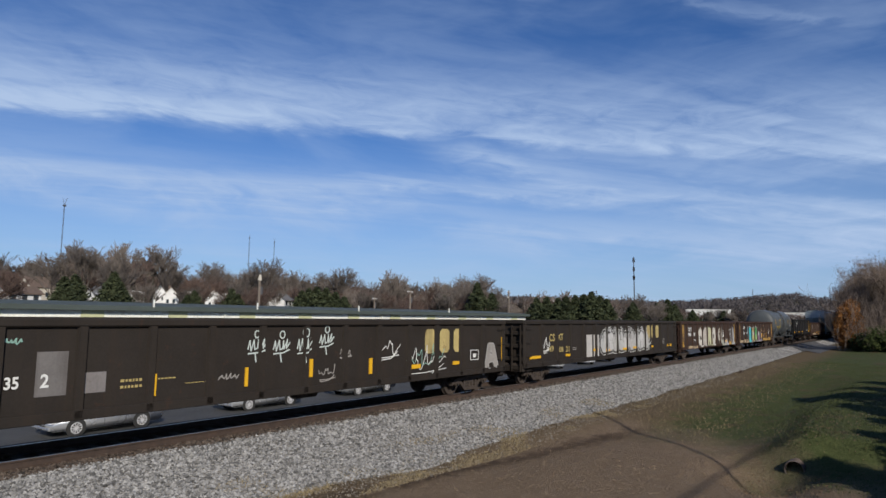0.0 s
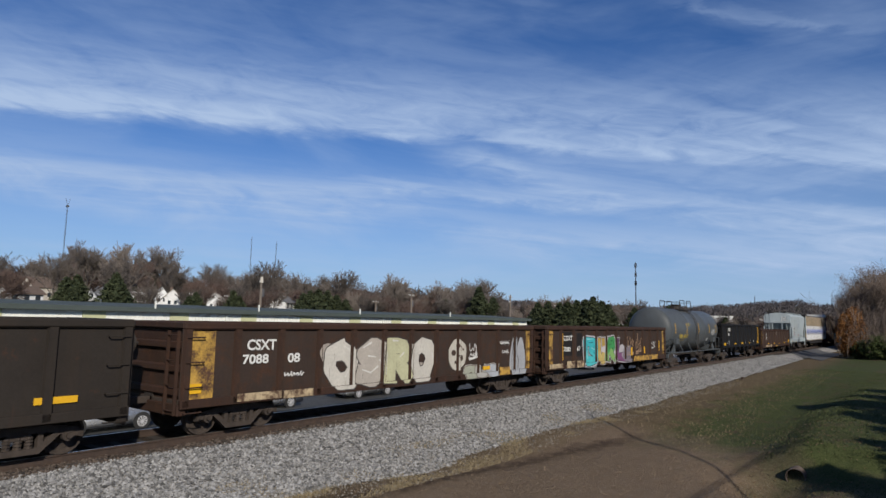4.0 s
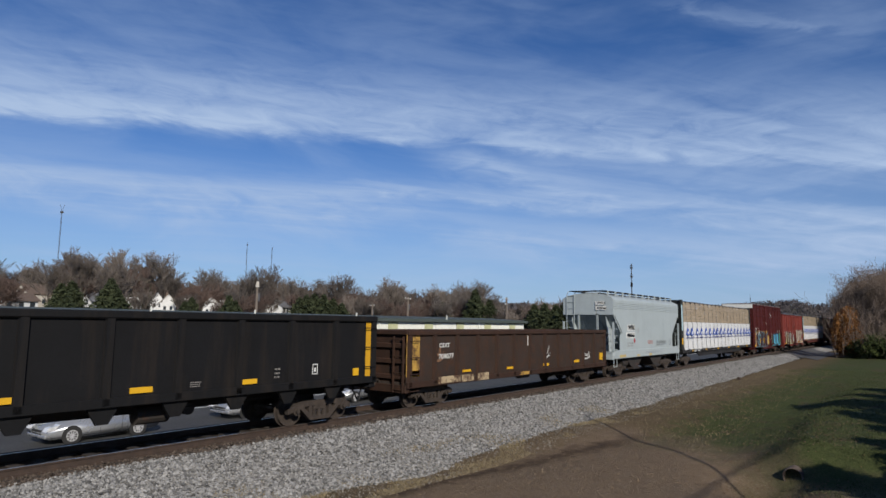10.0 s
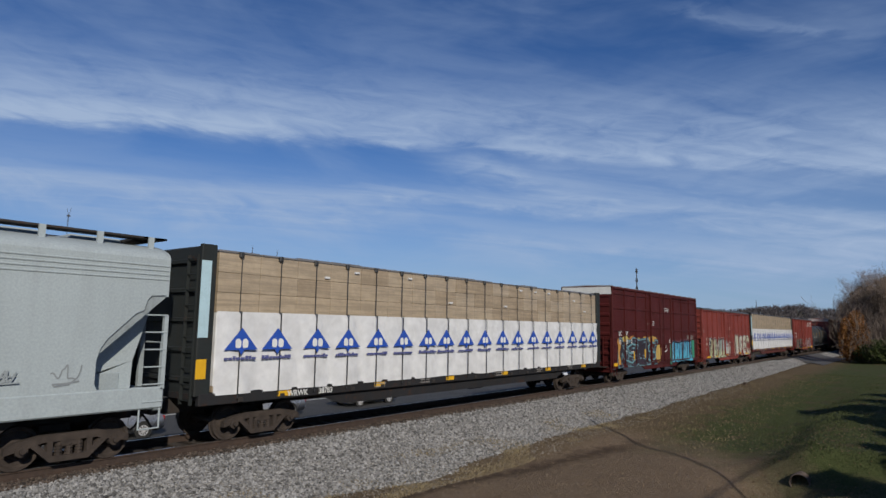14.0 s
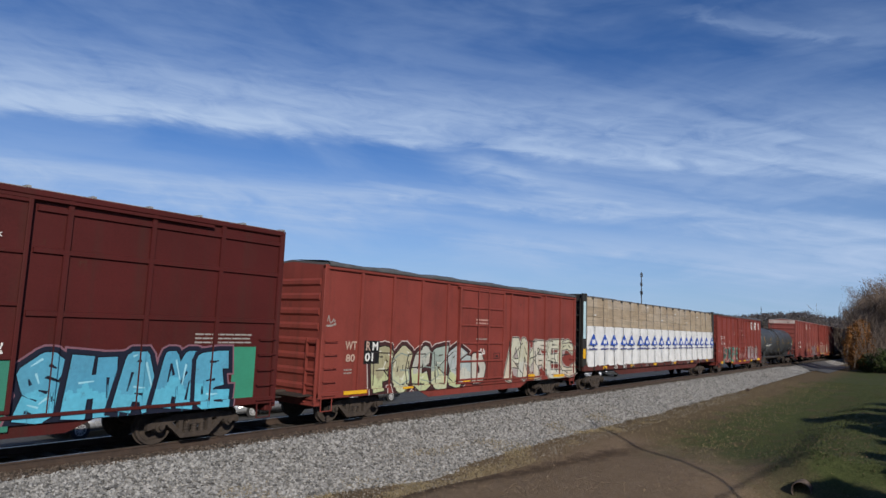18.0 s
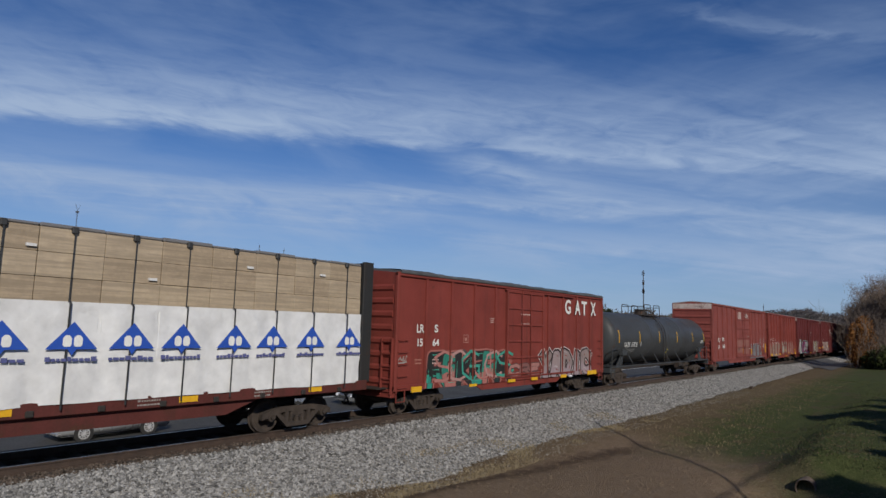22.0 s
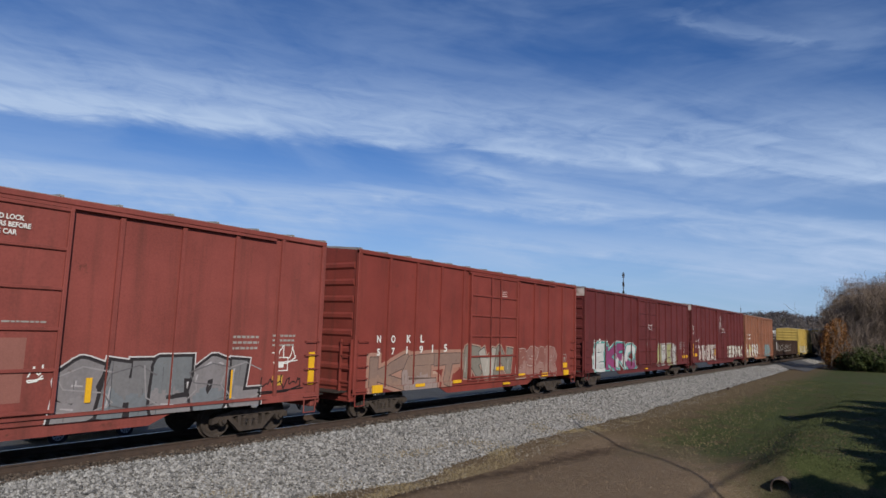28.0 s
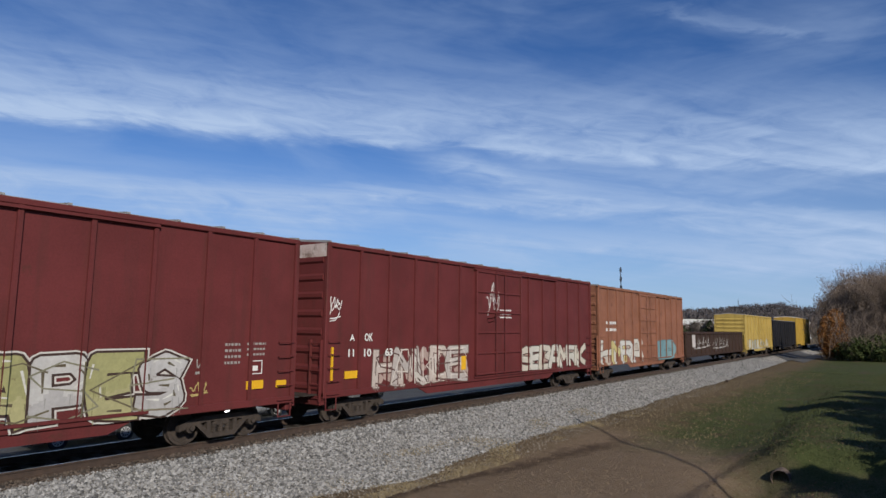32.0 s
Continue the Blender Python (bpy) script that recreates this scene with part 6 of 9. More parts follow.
    for i in range(cols):
        xm = a + (i + 0.5) * cw + rg.uniform(-0.12, 0.12)
        tri = Shape().prism([(xm - 0.47, 2.25), (xm - 0.08, 2.25), (xm, 2.13), (xm + 0.08, 2.25), (xm + 0.47, 2.25), (xm, 2.78)], "y", y - 0.004, y + 0.02)
        em = part("printed_emblem", tri, BLUE, load, "blue triangle printed on the wrap")
        for q in (-0.18, 0.02):
            part("emblem_mark", Shape().prism([(xm + q + 0.03, 2.30), (xm + q + 0.13, 2.30), (xm + q + 0.16, 2.34), (xm + q + 0.16, 2.46), (xm + q + 0.11, 2.52), (xm + q + 0.04, 2.52), (xm + q, 2.47), (xm + q, 2.34)], "y", y - 0.007, y - 0.001), WHITE, em)
        line = Shape()
        q = xm - 0.46
        while q < xm + 0.40:
            n = rg.uniform(0.05, 0.11)
            line.box(q, q + n, y - 0.004, y + 0.02, 2.02, 2.075 + (0.03 if rg.random() < 0.3 else 0))
            q += n + 0.025
        tagged(part("printed_bar", line, INK, load), "dark blue printed line on the wrap", kind="stuff")
        if rg.random() < 0.5:
            q = rg.choice((3.70, 4.18, 4.40))
            part("pack_label", Shape().box(xm + 0.28, xm + 0.46, -HW - 0.002, -HW + 0.06, q, q + 0.055), FILM, load)
    TRAIN.append((load, (u0 + u1) / 2))
    return car


# ---- the train: its cars, from the first to pass to the last ----
GREY_W, BLACK, CREAM = (0.62, 0.62, 0.62), (0.015, 0.015, 0.016), (0.62, 0.60, 0.42)
BROWN, RUSTB = (0.033, 0.027, 0.0225), (0.052, 0.029, 0.021)
RED, MAROON, TAN = (0.240, 0.051, 0.040), (0.142, 0.031, 0.031), (0.30, 0.128, 0.078)
END_PALE = surface("worn_end_paint", (0.44, 0.38, 0.35), (0.30, 0.20, 0.17), 2.0, 0.7, 0.0, 0.1, 20.0, rust=0.5)

gon_a = gondola(1.35, 21.85, 0.80, 2.74, BROWN, 15, "long dark brown gondola with white scrawls", rust=0.2)
gon_b = gondola(23.40, 43.95, 0.80, 2.74, BROWN, 15, "long dark brown gondola with white bubble graffiti", rust=0.2)
gon_c = gondola(45.10, 61.20, 0.80, 2.70, RUSTB, 13, "rusty brown gondola with yellow corner panels and graffiti", rust=0.6)
gon_d = gondola(62.40, 78.55, 0.80, 2.70, RUSTB, 13, "rusty brown gondola with bright turquoise graffiti", rust=0.6)
tank_a = tank_car(79.55, 92.05, 2.56, 1.50, (0.086, 0.095, 0.100), "grey tank car with yellow stripes and a railed top platform", (-5.09, -2.54, 0.42, 3.28, 5.21), -0.2)
gon_m = gondola(93.05, 107.60, 1.12, 3.05, (0.011, 0.011, 0.012), 10, "black high-sided gondola with yellow corner ladders", rust=0.0, low_sill=0.72)
gon_e = gondola(109.10, 125.40, 0.80, 2.62, RUSTB, 13, "brown rusty gondola with worn patches", rust=0.6)
hopper = covered_hopper(126.45, 138.15, 1.04, 4.62, (0.43, 0.485, 0.50), "pale grey covered hopper with black lettering")
flat_a = centerbeam(139.0, 161.4, (0.03, 0.03, 0.032), "black centre-beam flat car loaded with wrapped lumber", 4, (0.03, 0.035, 0.035))
box_u = boxcar(163.15, 178.75, 0.85, 5.20, (0.085, 0.015, 0.014), "tall dark maroon boxcar with large graffiti", 10, (-1.93, 1.88), peak=0.05, end_top=flat_paint((0.7, 0.7, 0.66)), door_ribs=3, girts=(2.85, 4.05, 4.85))
box_w = boxcar(180.2, 195.95, 0.82, 4.50, RED, "brick-red boxcar with pale green graffiti", 12, (-1.48, 1.5), roof_c=(0.10, 0.10, 0.10), peak=0.14)
flat_b = centerbeam(196.9, 219.75, (0.12, 0.035, 0.03), "brown centre-beam flat car loaded with wrapped lumber", 9, (0.035, 0.035, 0.035))
box_l = boxcar(220.97, 236.62, 0.88, 4.58, RED, "brick-red boxcar with white lettering and mixed graffiti", 12, (-1.36, 1.58), roof_c=(0.12, 0.12, 0.12), peak=0.14)
tank_b = tank_car(238.0, 255.2, 2.52, 1.45, (0.058, 0.062, 0.066), "black tank car with a rust-stained top", (-7.73, -4.71, -1.43, 1.92, 5.27, 7.9), -0.7, 0.28)
box_s = boxcar(256.7, 275.65, 0.86, 5.22, (0.268, 0.070, 0.058), "red boxcar with silver block graffiti", 14, (-2.45, 2.6), end_top=END_PALE)
box_n = boxcar(277.0, 292.72, 0.86, 5.20, RED, "red boxcar with worn grey graffiti", 12, (-1.71, 1.9), plain_posts=False)
box_a = boxcar(293.85, 312.95, 0.86, 5.20, MAROON, "maroon boxcar with white and purple graffiti", 15, (-1.66, 1.9), end_top=END_PALE)
box_b = boxcar(314.0, 333.0, 0.86, 5.28, MAROON, "maroon boxcar with cream graffiti along the sill", 15, (-1.66, 1.9), end_top=END_PALE)
box_t = boxcar(334.05, 350.15, 0.86, 5.20, TAN, "faded orange-brown boxcar with blue graffiti", 13, (-1.5, 1.7), rust=0.3)
gon_f = gondola(350.9, 371.4, 0.80, 2.64, RUSTB, 15, "brown gondola with faded marks", rust=0.4)
box_y = boxcar(373.0, 389.2, 0.86, 4.45, (0.52, 0.37, 0.10), "yellow boxcar with dirty lower sides", 12, (-0.5, 2.6))
box_k = boxcar(390.5, 410.2, 0.86, 4.15, (0.02, 0.02, 0.024), "plain black boxcar with grimy sides", 14, (-0.6, 2.6))
torn_roofing(box_w, 15.75, 4.50, 3)
torn_roofing(box_l, 15.65, 4.58, 8)
box_z = boxcar(411.4, 428.1, 0.86, 4.85, (0.50, 0.32, 0.06), "yellow boxcar with a white roof", 12, (-0.5, 2.6), roof_c=(0.7, 0.7, 0.7))

# ---- behind the track: car park, long shed, houses, masts ----
def polar(az, r, z=0.0):
    return Vector((math.sin(radians(az)) * r, math.cos(radians(az)) * r, z))


def eye_height(el, r):
    return EYE.z + r * math.tan(radians(el))


ASPHALT = surface("worn_asphalt", (0.041, 0.041, 0.042), (0.031, 0.031, 0.032), 0.6, 0.8, 0.0, 0.4, 40.0)
lot = new("road", Shape().box(-60, 150, 24.8, 47.0, -2.5, -2.10).mesh("road", ASPHALT))
tagged(lot, "grey asphalt car park beyond the railway", "road", kind="structure")
for y in (26.0, 33.0):
    part("painted_line", Shape().box(-60, 150, y, y + 0.14, -2.105, -2.095), WHITE, lot)

SHED_WHITE = surface("white_ribbed_cladding", (0.72, 0.72, 0.66), (0.62, 0.63, 0.57), 0.8, 0.5, 0.0, 0.05, 20, streak=0.15)
SHED_GREEN = surface("green_metal_roof", (0.052, 0.066, 0.060), (0.042, 0.054, 0.049), 0.5, 0.8, 0.0, 0.05, 15)
SHED_PALE = surface("pale_yellow_cladding", (0.50, 0.50, 0.30), None, 0.8, 0.5, 0.0, 0.05)
SHED_Y, SHED_X0, SHED_X1, EAVE = 45.0, -14.0, 79.0, 3.00


def build_shed():
    b = tagged(new("storage_shed"), "long low white storage shed with a green metal roof", "building")
    part("wall", Shape().box(SHED_X0, SHED_X1, SHED_Y, SHED_Y + 12, -2.4, EAVE), SHED_WHITE, b)
    part("roof", Shape().prism([(SHED_Y - 0.5, EAVE - 0.05), (SHED_Y - 0.5, EAVE + 0.28), (SHED_Y + 6, EAVE + 0.62), (SHED_Y + 12.5, EAVE + 0.28), (SHED_Y + 12.5, EAVE - 0.05)], "x", SHED_X0 - 0.4, SHED_X1 + 0.4), SHED_GREEN, b,
         "low green metal roof with a deep fascia")
    rib = Shape()
    x = SHED_X0 + 0.15
    while x < SHED_X1:
        rib.box(x, x + 0.07, SHED_Y - 0.035, SHED_Y + 0.01, -2.1, EAVE - 0.06)
        x += 0.3
    part("cladding_ribs", rib, SHED_WHITE, b)
    pil = Shape().box(-0.75, 0.75, SHED_Y - 0.06, SHED_Y + 0.02, -2.1, EAVE - 0.06).mesh("pale_panel", SHED_PALE)
    spout = Shape().box(-0.06, 0.06, SHED_Y - 0.16, SHED_Y - 0.05, -2.1, EAVE + 0.15).mesh("downpipe", SHED_WHITE)
    i = 0
    x = SHED_X0 + 3
    while x < SHED_X1 - 1:
        part("pale_panel", pil, None, b, at=(x, 0, 0))
        if i % 3 == 1:
            part("downpipe", spout, None, b, at=(x - 2.2, 0, 0))
        i += 1
        x += 6.2
    d = Shape().box(-2.1, 1.5, SHED_Y - 0.05, SHED_Y + 0.01, -2.1, 1.3).mesh("roll_door", flat_paint((0.62, 0.63, 0.60)))
    x = SHED_X0 + 6
    while x < SHED_X1 - 3:
        part("roll_door", d, None, b, at=(x, 0, 0))
        x += 6.2
    pole = Shape().box(-0.05, 0.05, SHED_Y - 0.55, SHED_Y - 0.45, EAVE + 0.2, EAVE + 0.75).mesh("roof_bracket", SHED_WHITE)
    for x in (24, 33, 45, 60):
        part("roof_bracket", pole, None, b, at=(x, 0, 0))


build_shed()

SIDING = surface("white_siding", (0.62, 0.62, 0.61), (0.50, 0.50, 0.49), 1.0, 0.6, 0.0, 0.1)
SIDING_TAN = surface("tan_siding", (0.46, 0.42, 0.36), None, 1.0, 0.7, 0.0, 0.1)
SHINGLE = surface("grey_shingles", (0.10, 0.10, 0.105), (0.15, 0.145, 0.14), 2.0, 0.9, 0.0, 0.4)
SHINGLE_BR = surface("brown_shingles", (0.12, 0.085, 0.065), None, 2.0, 0.9, 0.0, 0.4)
PANE = glass_mat("window_glass")


def house(az, r, turn, w, d, eave, ridge, wall, roof, label):
    p = polar(az, r)
    z = ground_z(p.x, p.y)
    eave, ridge = eye_height(eave, r) - z, eye_height(ridge, r) - z
    hs = thing("house", label, "house", pose(p.x, p.y, z, 0, 0, turn), group="houses on the hillside")
    part("wall", Shape().prism([(-d / 2, -1), (d / 2, -1), (d / 2, eave), (0, ridge), (-d / 2, eave)], "x", -w / 2, w / 2), wall, hs)
    for s in (-1, 1):
        part("roof_slope", Shape().prism([(0, ridge + 0.18), (0, ridge + 0.02), (s * (d / 2 + 0.4), eave - 0.25), (s * (d / 2 + 0.4), eave - 0.08)], "x", -w / 2 - 0.4, w / 2 + 0.4), roof, hs)
    part("chimney", Shape().box(w * 0.2, w * 0.2 + 0.7, 0.2, 0.9, ridge - 1, ridge + 0.9), SHINGLE_BR, hs)
    for i in range(3):
        x = -w / 2 + w * (i + 0.5) / 3
        for z0 in ((0.9, eave - 1.7) if eave > 4 else (0.9,)):
            wn = part("window", Shape().box(x - 0.5, x + 0.5, -d / 2 - 0.03, -d / 2 + 0.05, z0, z0 + 1.3), PANE, hs)
            part("window_frame", Shape().box(x - 0.58, x + 0.58, -d / 2 - 0.05, -d / 2 - 0.03, z0 + 1.3, z0 + 1.4).box(x - 0.58, x + 0.58, -d / 2 - 0.05, -d / 2 - 0.03, z0 - 0.1, z0), SIDING, wn)
    for y in (-1, 1):
        part("gable_window", Shape().box(-w / 2 - 0.03, -w / 2 + 0.05, y * d * 0.2 - 0.4, y * d * 0.2 + 0.4, 1.0, 2.2), PANE, hs)
    return hs


HOUSES = ((20.3, 215, 8, 8.5, 8, 1.75, 2.5, SIDING_TAN, SHINGLE_BR, "tan house with a brown roof among trees"), (18.9, 150, 12, 6.5, 5, 1.25, 1.75, SIDING, SHINGLE_BR, "low house under a brown roof"),
          (24.05, 230, 20, 5.6, 5, 1.30, 1.97, SIDING, SHINGLE, "grey-roofed white house behind bare trees"), (26.85, 250, 0, 4.6, 5, 1.50, 1.66, SIDING, SIDING, "small white flat-roofed house"),
          (28.7, 240, 68, 5, 4.2, 1.45, 2.13, SIDING, SHINGLE, "white gabled house on the hillside"), (29.6, 225, 60, 6, 4.6, 1.35, 1.96, SIDING, SIDING_TAN, "white house with a steep gable"),
          (33.0, 230, 50, 6, 5, 1.25, 1.81, SIDING, SIDING_TAN, "white house with a pale roof"), (38.6, 220, 25, 8, 6, 1.15, 1.69, SIDING, SHINGLE, "white house with a grey roof and dormer"),
          (68.5, 300, -10, 5, 9, 0.80, 0.87, SIDING, SIDING, "tall white house beyond the evergreens"), (70.6, 320, -20, 6, 9, 0.70, 0.92, SIDING, SHINGLE, "white house beyond the line"))
for row in HOUSES:
    house(*row)


def far_hall(az0, az1, r, z0, z1, label):
    a, b = polar(az0, r), polar(az1, r)
    w = (b - a).length
    m = (a + b) / 2
    t = math.degrees(math.atan2(b.y - a.y, b.x - a.x))
    hb = thing("warehouse", label, "building", pose(m.x, m.y, 0, 0, 0, t))
    part("wall", Shape().box(-w / 2, w / 2, -8, 8, z0, z1), SIDING, hb)
    part("roof", Shape().box(-w / 2 - 0.3, w / 2 + 0.3, -8.3, 8.3, z1, z1 + 0.5), SHED_WHITE, hb)
    for i in range(5):
        x = -w / 2 + w * (i + 0.5) / 5
        part("dock_door", Shape().box(x - 1.2, x + 1.2, -8.08, -7.95, z0, z0 + (z1 - z0) * 0.5), SHED_PALE, hb)


far_hall(73.9, 77.3, 420, -2, 8.3, "long white warehouse far along the line")
far_hall(79.4, 84.0, 450, -2, 7.2, "distant white factory hall")

MAST = surface("galvanised_mast", (0.085, 0.085, 0.09), (0.06, 0.06, 0.065), 0.5, 0.6, 0.3, 0.0)


def mast(az, r, top, width, name, label, kind="lattice"):
    p = polar(az, r)
    z0, z1 = ground_z(p.x, p.y) - 1, eye_height(top, r)
    m = thing(name, label, "mast", Matrix.Translation((p.x, p.y, 0)))
    if kind == "pole":
        part("pole", Shape().tube((0, 0, z0), (0, 0, z1), width * 0.5, 10, width * 0.3), STEEL_DARK, m)
        for k, dz in enumerate((0.2, 3.4, 6.4)):
            arr = part("antenna_array", Shape().tube((-0.5, 0, z1 - dz - 1.0), (0.5, 0, z1 - dz - 1.0), 0.06, 6).tube((0, -0.5, z1 - dz - 1.0), (0, 0.5, z1 - dz - 1.0), 0.06, 6), MAST, m)
            for a in (0, 90, 180, 270):
                q = polar(a + 20 * k, 0.36)
                part("panel_antenna", Shape().box(q.x - 0.06, q.x + 0.06, q.y - 0.05, q.y + 0.05, z1 - dz - 1.7, z1 - dz - 0.2), STEEL_DARK, arr)
        return
    c = [(width * 0.5 * math.cos(a), width * 0.5 * math.sin(a)) for a in (0.3, 2.4, 4.5)]
    for x, y in c:
        part("leg", Shape().tube((x, y, z0), (x, y, z1 - 3), 0.042 * max(1, r / 300), 4), MAST, m)
    br = Shape()
    n = int((z1 - z0) / (width * 1.4))
    for i in range(n):
        za, zb = z0 + (z1 - 3 - z0) * i / n, z0 + (z1 - 3 - z0) * (i + 1) / n
        for k in range(3):
            br.tube((*c[k], za), (*c[(k + 1) % 3], zb), 0.022 * max(1, r / 300), 3)
    part("bracing", br, MAST, m)
    part("top_antenna", Shape().tube((0, 0, z1 - 3), (-0.9, 0, z1), 0.07, 5).tube((0, 0, z1 - 3), (0.9, 0, z1), 0.07, 5).box(-0.5, 0.5, -0.5, 0.5, z1 - 3.6, z1 - 2.9), MAST, m)


mast(21.5, 300, 8.75, 0.4, "radio_mast", "slender grey lattice radio mast with a forked top")
mast(35.65, 700, 6.78, 0.8, "radio_mast", "thin distant lattice radio mast")
mast(37.76, 720, 6.5, 0.8, "radio_mast", "thin distant lattice radio mast")
mast(69.72, 230, 5.32, 0.45, "cell_tower", "dark monopole tower with three tiers of antennas", "pole")
mast(79.0, 900, 2.55, 1.0, "radio_mast", "thin distant lattice radio mast")
mast(80.8, 950, 2.1, 1.0, "radio_mast", "thin distant lattice radio mast")

POLE_WOOD = surface("weathered_pole_wood", (0.16, 0.13, 0.105), (0.11, 0.09, 0.075), 3.0, 0.9, 0.0, 0.3)


def utility_pole(az, r, top, label, arms=1, lamp=False):
    p = polar(az, r)
    z0, z1 = ground_z(p.x, p.y) - 0.5, eye_height(top, r)
    m = thing("utility_pole", label, "pole", pose(p.x, p.y, 0, 0, 0, 20), group="utility poles")
    part("pole", Shape().tube((0, 0, z0), (0, 0, z1), 0.19, 8, 0.13), POLE_WOOD, m)
    for k in range(arms):
        part("cross_arm", Shape().box(-1.2, 1.2, -0.06, 0.06, z1 - 0.5 - k * 0.9, z1 - 0.36 - k * 0.9), POLE_WOOD, m)
        for x in (-1.1, -0.4, 0.4, 1.1):
            part("insulator", Shape().tube((x, 0, z1 - 0.36 - k * 0.9), (x, 0, z1 - 0.18 - k * 0.9), 0.05, 6), SIDING, m)
    if lamp:
        part("lamp_head", Shape().tube((0, 0, z1 - 0.4), (0, -0.05, z1 + 0.25), 0.24, 10, 0.13), SIDING_TAN, m, "round pale lamp head")
    part("transformer", Shape().tube((0.3, 0, z1 - 2.0), (0.3, 0, z1 - 1.1), 0.22, 10), MAST, m)
    return Vector((p.x, p.y, z1 - 0.3))


tops = [utility_pole(*row) for row in ((58.82, 110, 2.35, "wooden utility pole with a cross arm", 2), (62.84, 120, 1.55, "wooden pole with a lamp arm", 1), (36.65, 75, 3.15, "tall pole carrying a pale round lamp", 0, True),
                                       (49.9, 95, 2.3, "wooden utility pole with transformer", 1), (34.0, 120, 1.7, "wooden utility pole on the hillside", 1), (46.7, 120, 1.6, "wooden utility pole on the hillside", 1),
                                       (31.2, 125, 1.8, "wooden utility pole on the hillside", 1))]


# ---- parked cars behind the train ----
CHROME = surface("bright_alloy", (0.78, 0.78, 0.80), None, 4, 0.25, 0.5, 0.0)
TYRE = surface("tyre_rubber", (0.02, 0.02, 0.02), None, 8, 0.85, 0.0, 0.2)
LENS = surface("headlamp_lens", (0.75, 0.76, 0.78), None, 8, 0.12, 0.2, 0.0)


def sedan(x, y, turn, c, label):
    car = thing("parked_car", label, "car", pose(x * 1.145, y * 1.145, -2.10, 0, 0, turn), group="cars parked behind the railway")
    body_m = mat(("auto", c), lambda: surface("car_body_paint", tuple(k * 1.25 for k in c), tuple(k * 1.1 for k in c), 1.0, 0.24, 0.55, 0.0, 40))
    prof = [(-2.26, 0.24), (-2.36, 0.40), (-2.33, 0.60), (-2.20, 0.72), (-1.75, 0.82), (-0.95, 0.93), (1.35, 0.99), (2.15, 0.98), (2.30, 0.82), (2.33, 0.44), (2.22, 0.24)]
    bm = bmesh.new()
    sh = Shape().prism(prof, "y", -0.88, 0.88)
    vs = [bm.verts.new(v) for v in sh.v]
    for f in sh.f:
        bm.faces.new([vs[i] for i in f])
    bmesh.ops.recalc_face_normals(bm, faces=list(bm.faces))
    bmesh.ops.bevel(bm, geom=list(bm.edges), offset=0.07, segments=2, affect="EDGES")
    me = bpy.data.meshes.new("body")
    bm.to_mesh(me)
    bm.free()
    me.materials.append(body_m)
    me.polygons.foreach_set("use_smooth", [True] * len(me.polygons))
    part("body", me, None, car)
    cab = Shape()
    cab.add([(-0.95, -0.80, 0.93), (1.75, -0.80, 0.96), (1.75, 0.80, 0.96), (-0.95, 0.80, 0.93), (-0.10, -0.62, 1.40), (1.0, -0.62, 1.42), (1.0, 0.62, 1.42), (-0.10, 0.62, 1.40)],
            [(0, 1, 5, 4), (1, 2, 6, 5), (2, 3, 7, 6), (3, 0, 4, 7), (4, 5, 6, 7)])
    part("cabin_glass", cab, PANE, car, "dark tinted windows")
    roof = Shape().box(-0.12, 1.03, -0.64, 0.64, 1.39, 1.45, 0.02)
    for s in (-1, 1):
        roof.pipe([(-0.97, s * 0.80, 0.93), (-0.10, s * 0.63, 1.41), (1.0, s * 0.63, 1.43), (1.76, s * 0.80, 0.97)], 0.04)
        roof.tube((0.5, s * 0.81, 0.95), (0.45, s * 0.63, 1.41), 0.035, 5)
    part("roof", roof, body_m, car)
    for s in (-1, 1):
        for wx in (-1.38, 1.32):
            # flat dark disc on the body side stands in for the shaded wheel well
            part("wheel_well_shade", Shape().tube((wx, s * 0.86, 0.33), (wx, s * 0.886, 0.33), 0.385, 22), TYRE, car)
            w = part("wheel", Shape().tube((wx, s * 0.70, 0.32), (wx, s * 0.90, 0.32), 0.32, 22), TYRE, car)
            rim = Shape().tube((wx, s * 0.895, 0.32), (wx, s * 0.91, 0.32), 0.06, 10)
            for k in range(10):
                a = 6.283 * k / 10
                rim.tube((wx, s * 0.90, 0.32), (wx + 0.2 * math.cos(a), s * 0.905, 0.32 + 0.2 * math.sin(a)), 0.025, 4)
                b = 6.283 * (k + 1) / 10
                rim.tube((wx + 0.215 * math.cos(a), s * 0.90, 0.32 + 0.215 * math.sin(a)), (wx + 0.215 * math.cos(b), s * 0.90, 0.32 + 0.215 * math.sin(b)), 0.022, 4)
            part("rim", rim, CHROME, w)
        part("headlight", Shape().prism([(-2.36, 0.56), (-2.27, 0.70), (-1.85, 0.80), (-2.0, 0.62)], "y", *sorted((s * 0.56, s * 0.895))), LENS, car)
        part("tail_light", Shape().box(2.2, 2.315, *sorted((s * 0.5, s * 0.86)), 0.70, 0.86, 0.02), flat_paint((0.35, 0.02, 0.02)), car)
        part("mirror", Shape().box(-0.62, -0.42, *sorted((s * 0.86, s * 1.02)), 0.93, 1.06, 0.03), body_m, car)
        part("door_seam", Shape().box(-0.28, -0.265, *sorted((s * 0.884, s * 0.87)), 0.35, 0.92).box(0.62, 0.635, *sorted((s * 0.884, s * 0.87)), 0.35, 0.94), TYRE, car)
    part("grille", Shape().box(-2.345, -2.25, -0.45, 0.45, 0.42, 0.58, 0.02), TYRE, car)
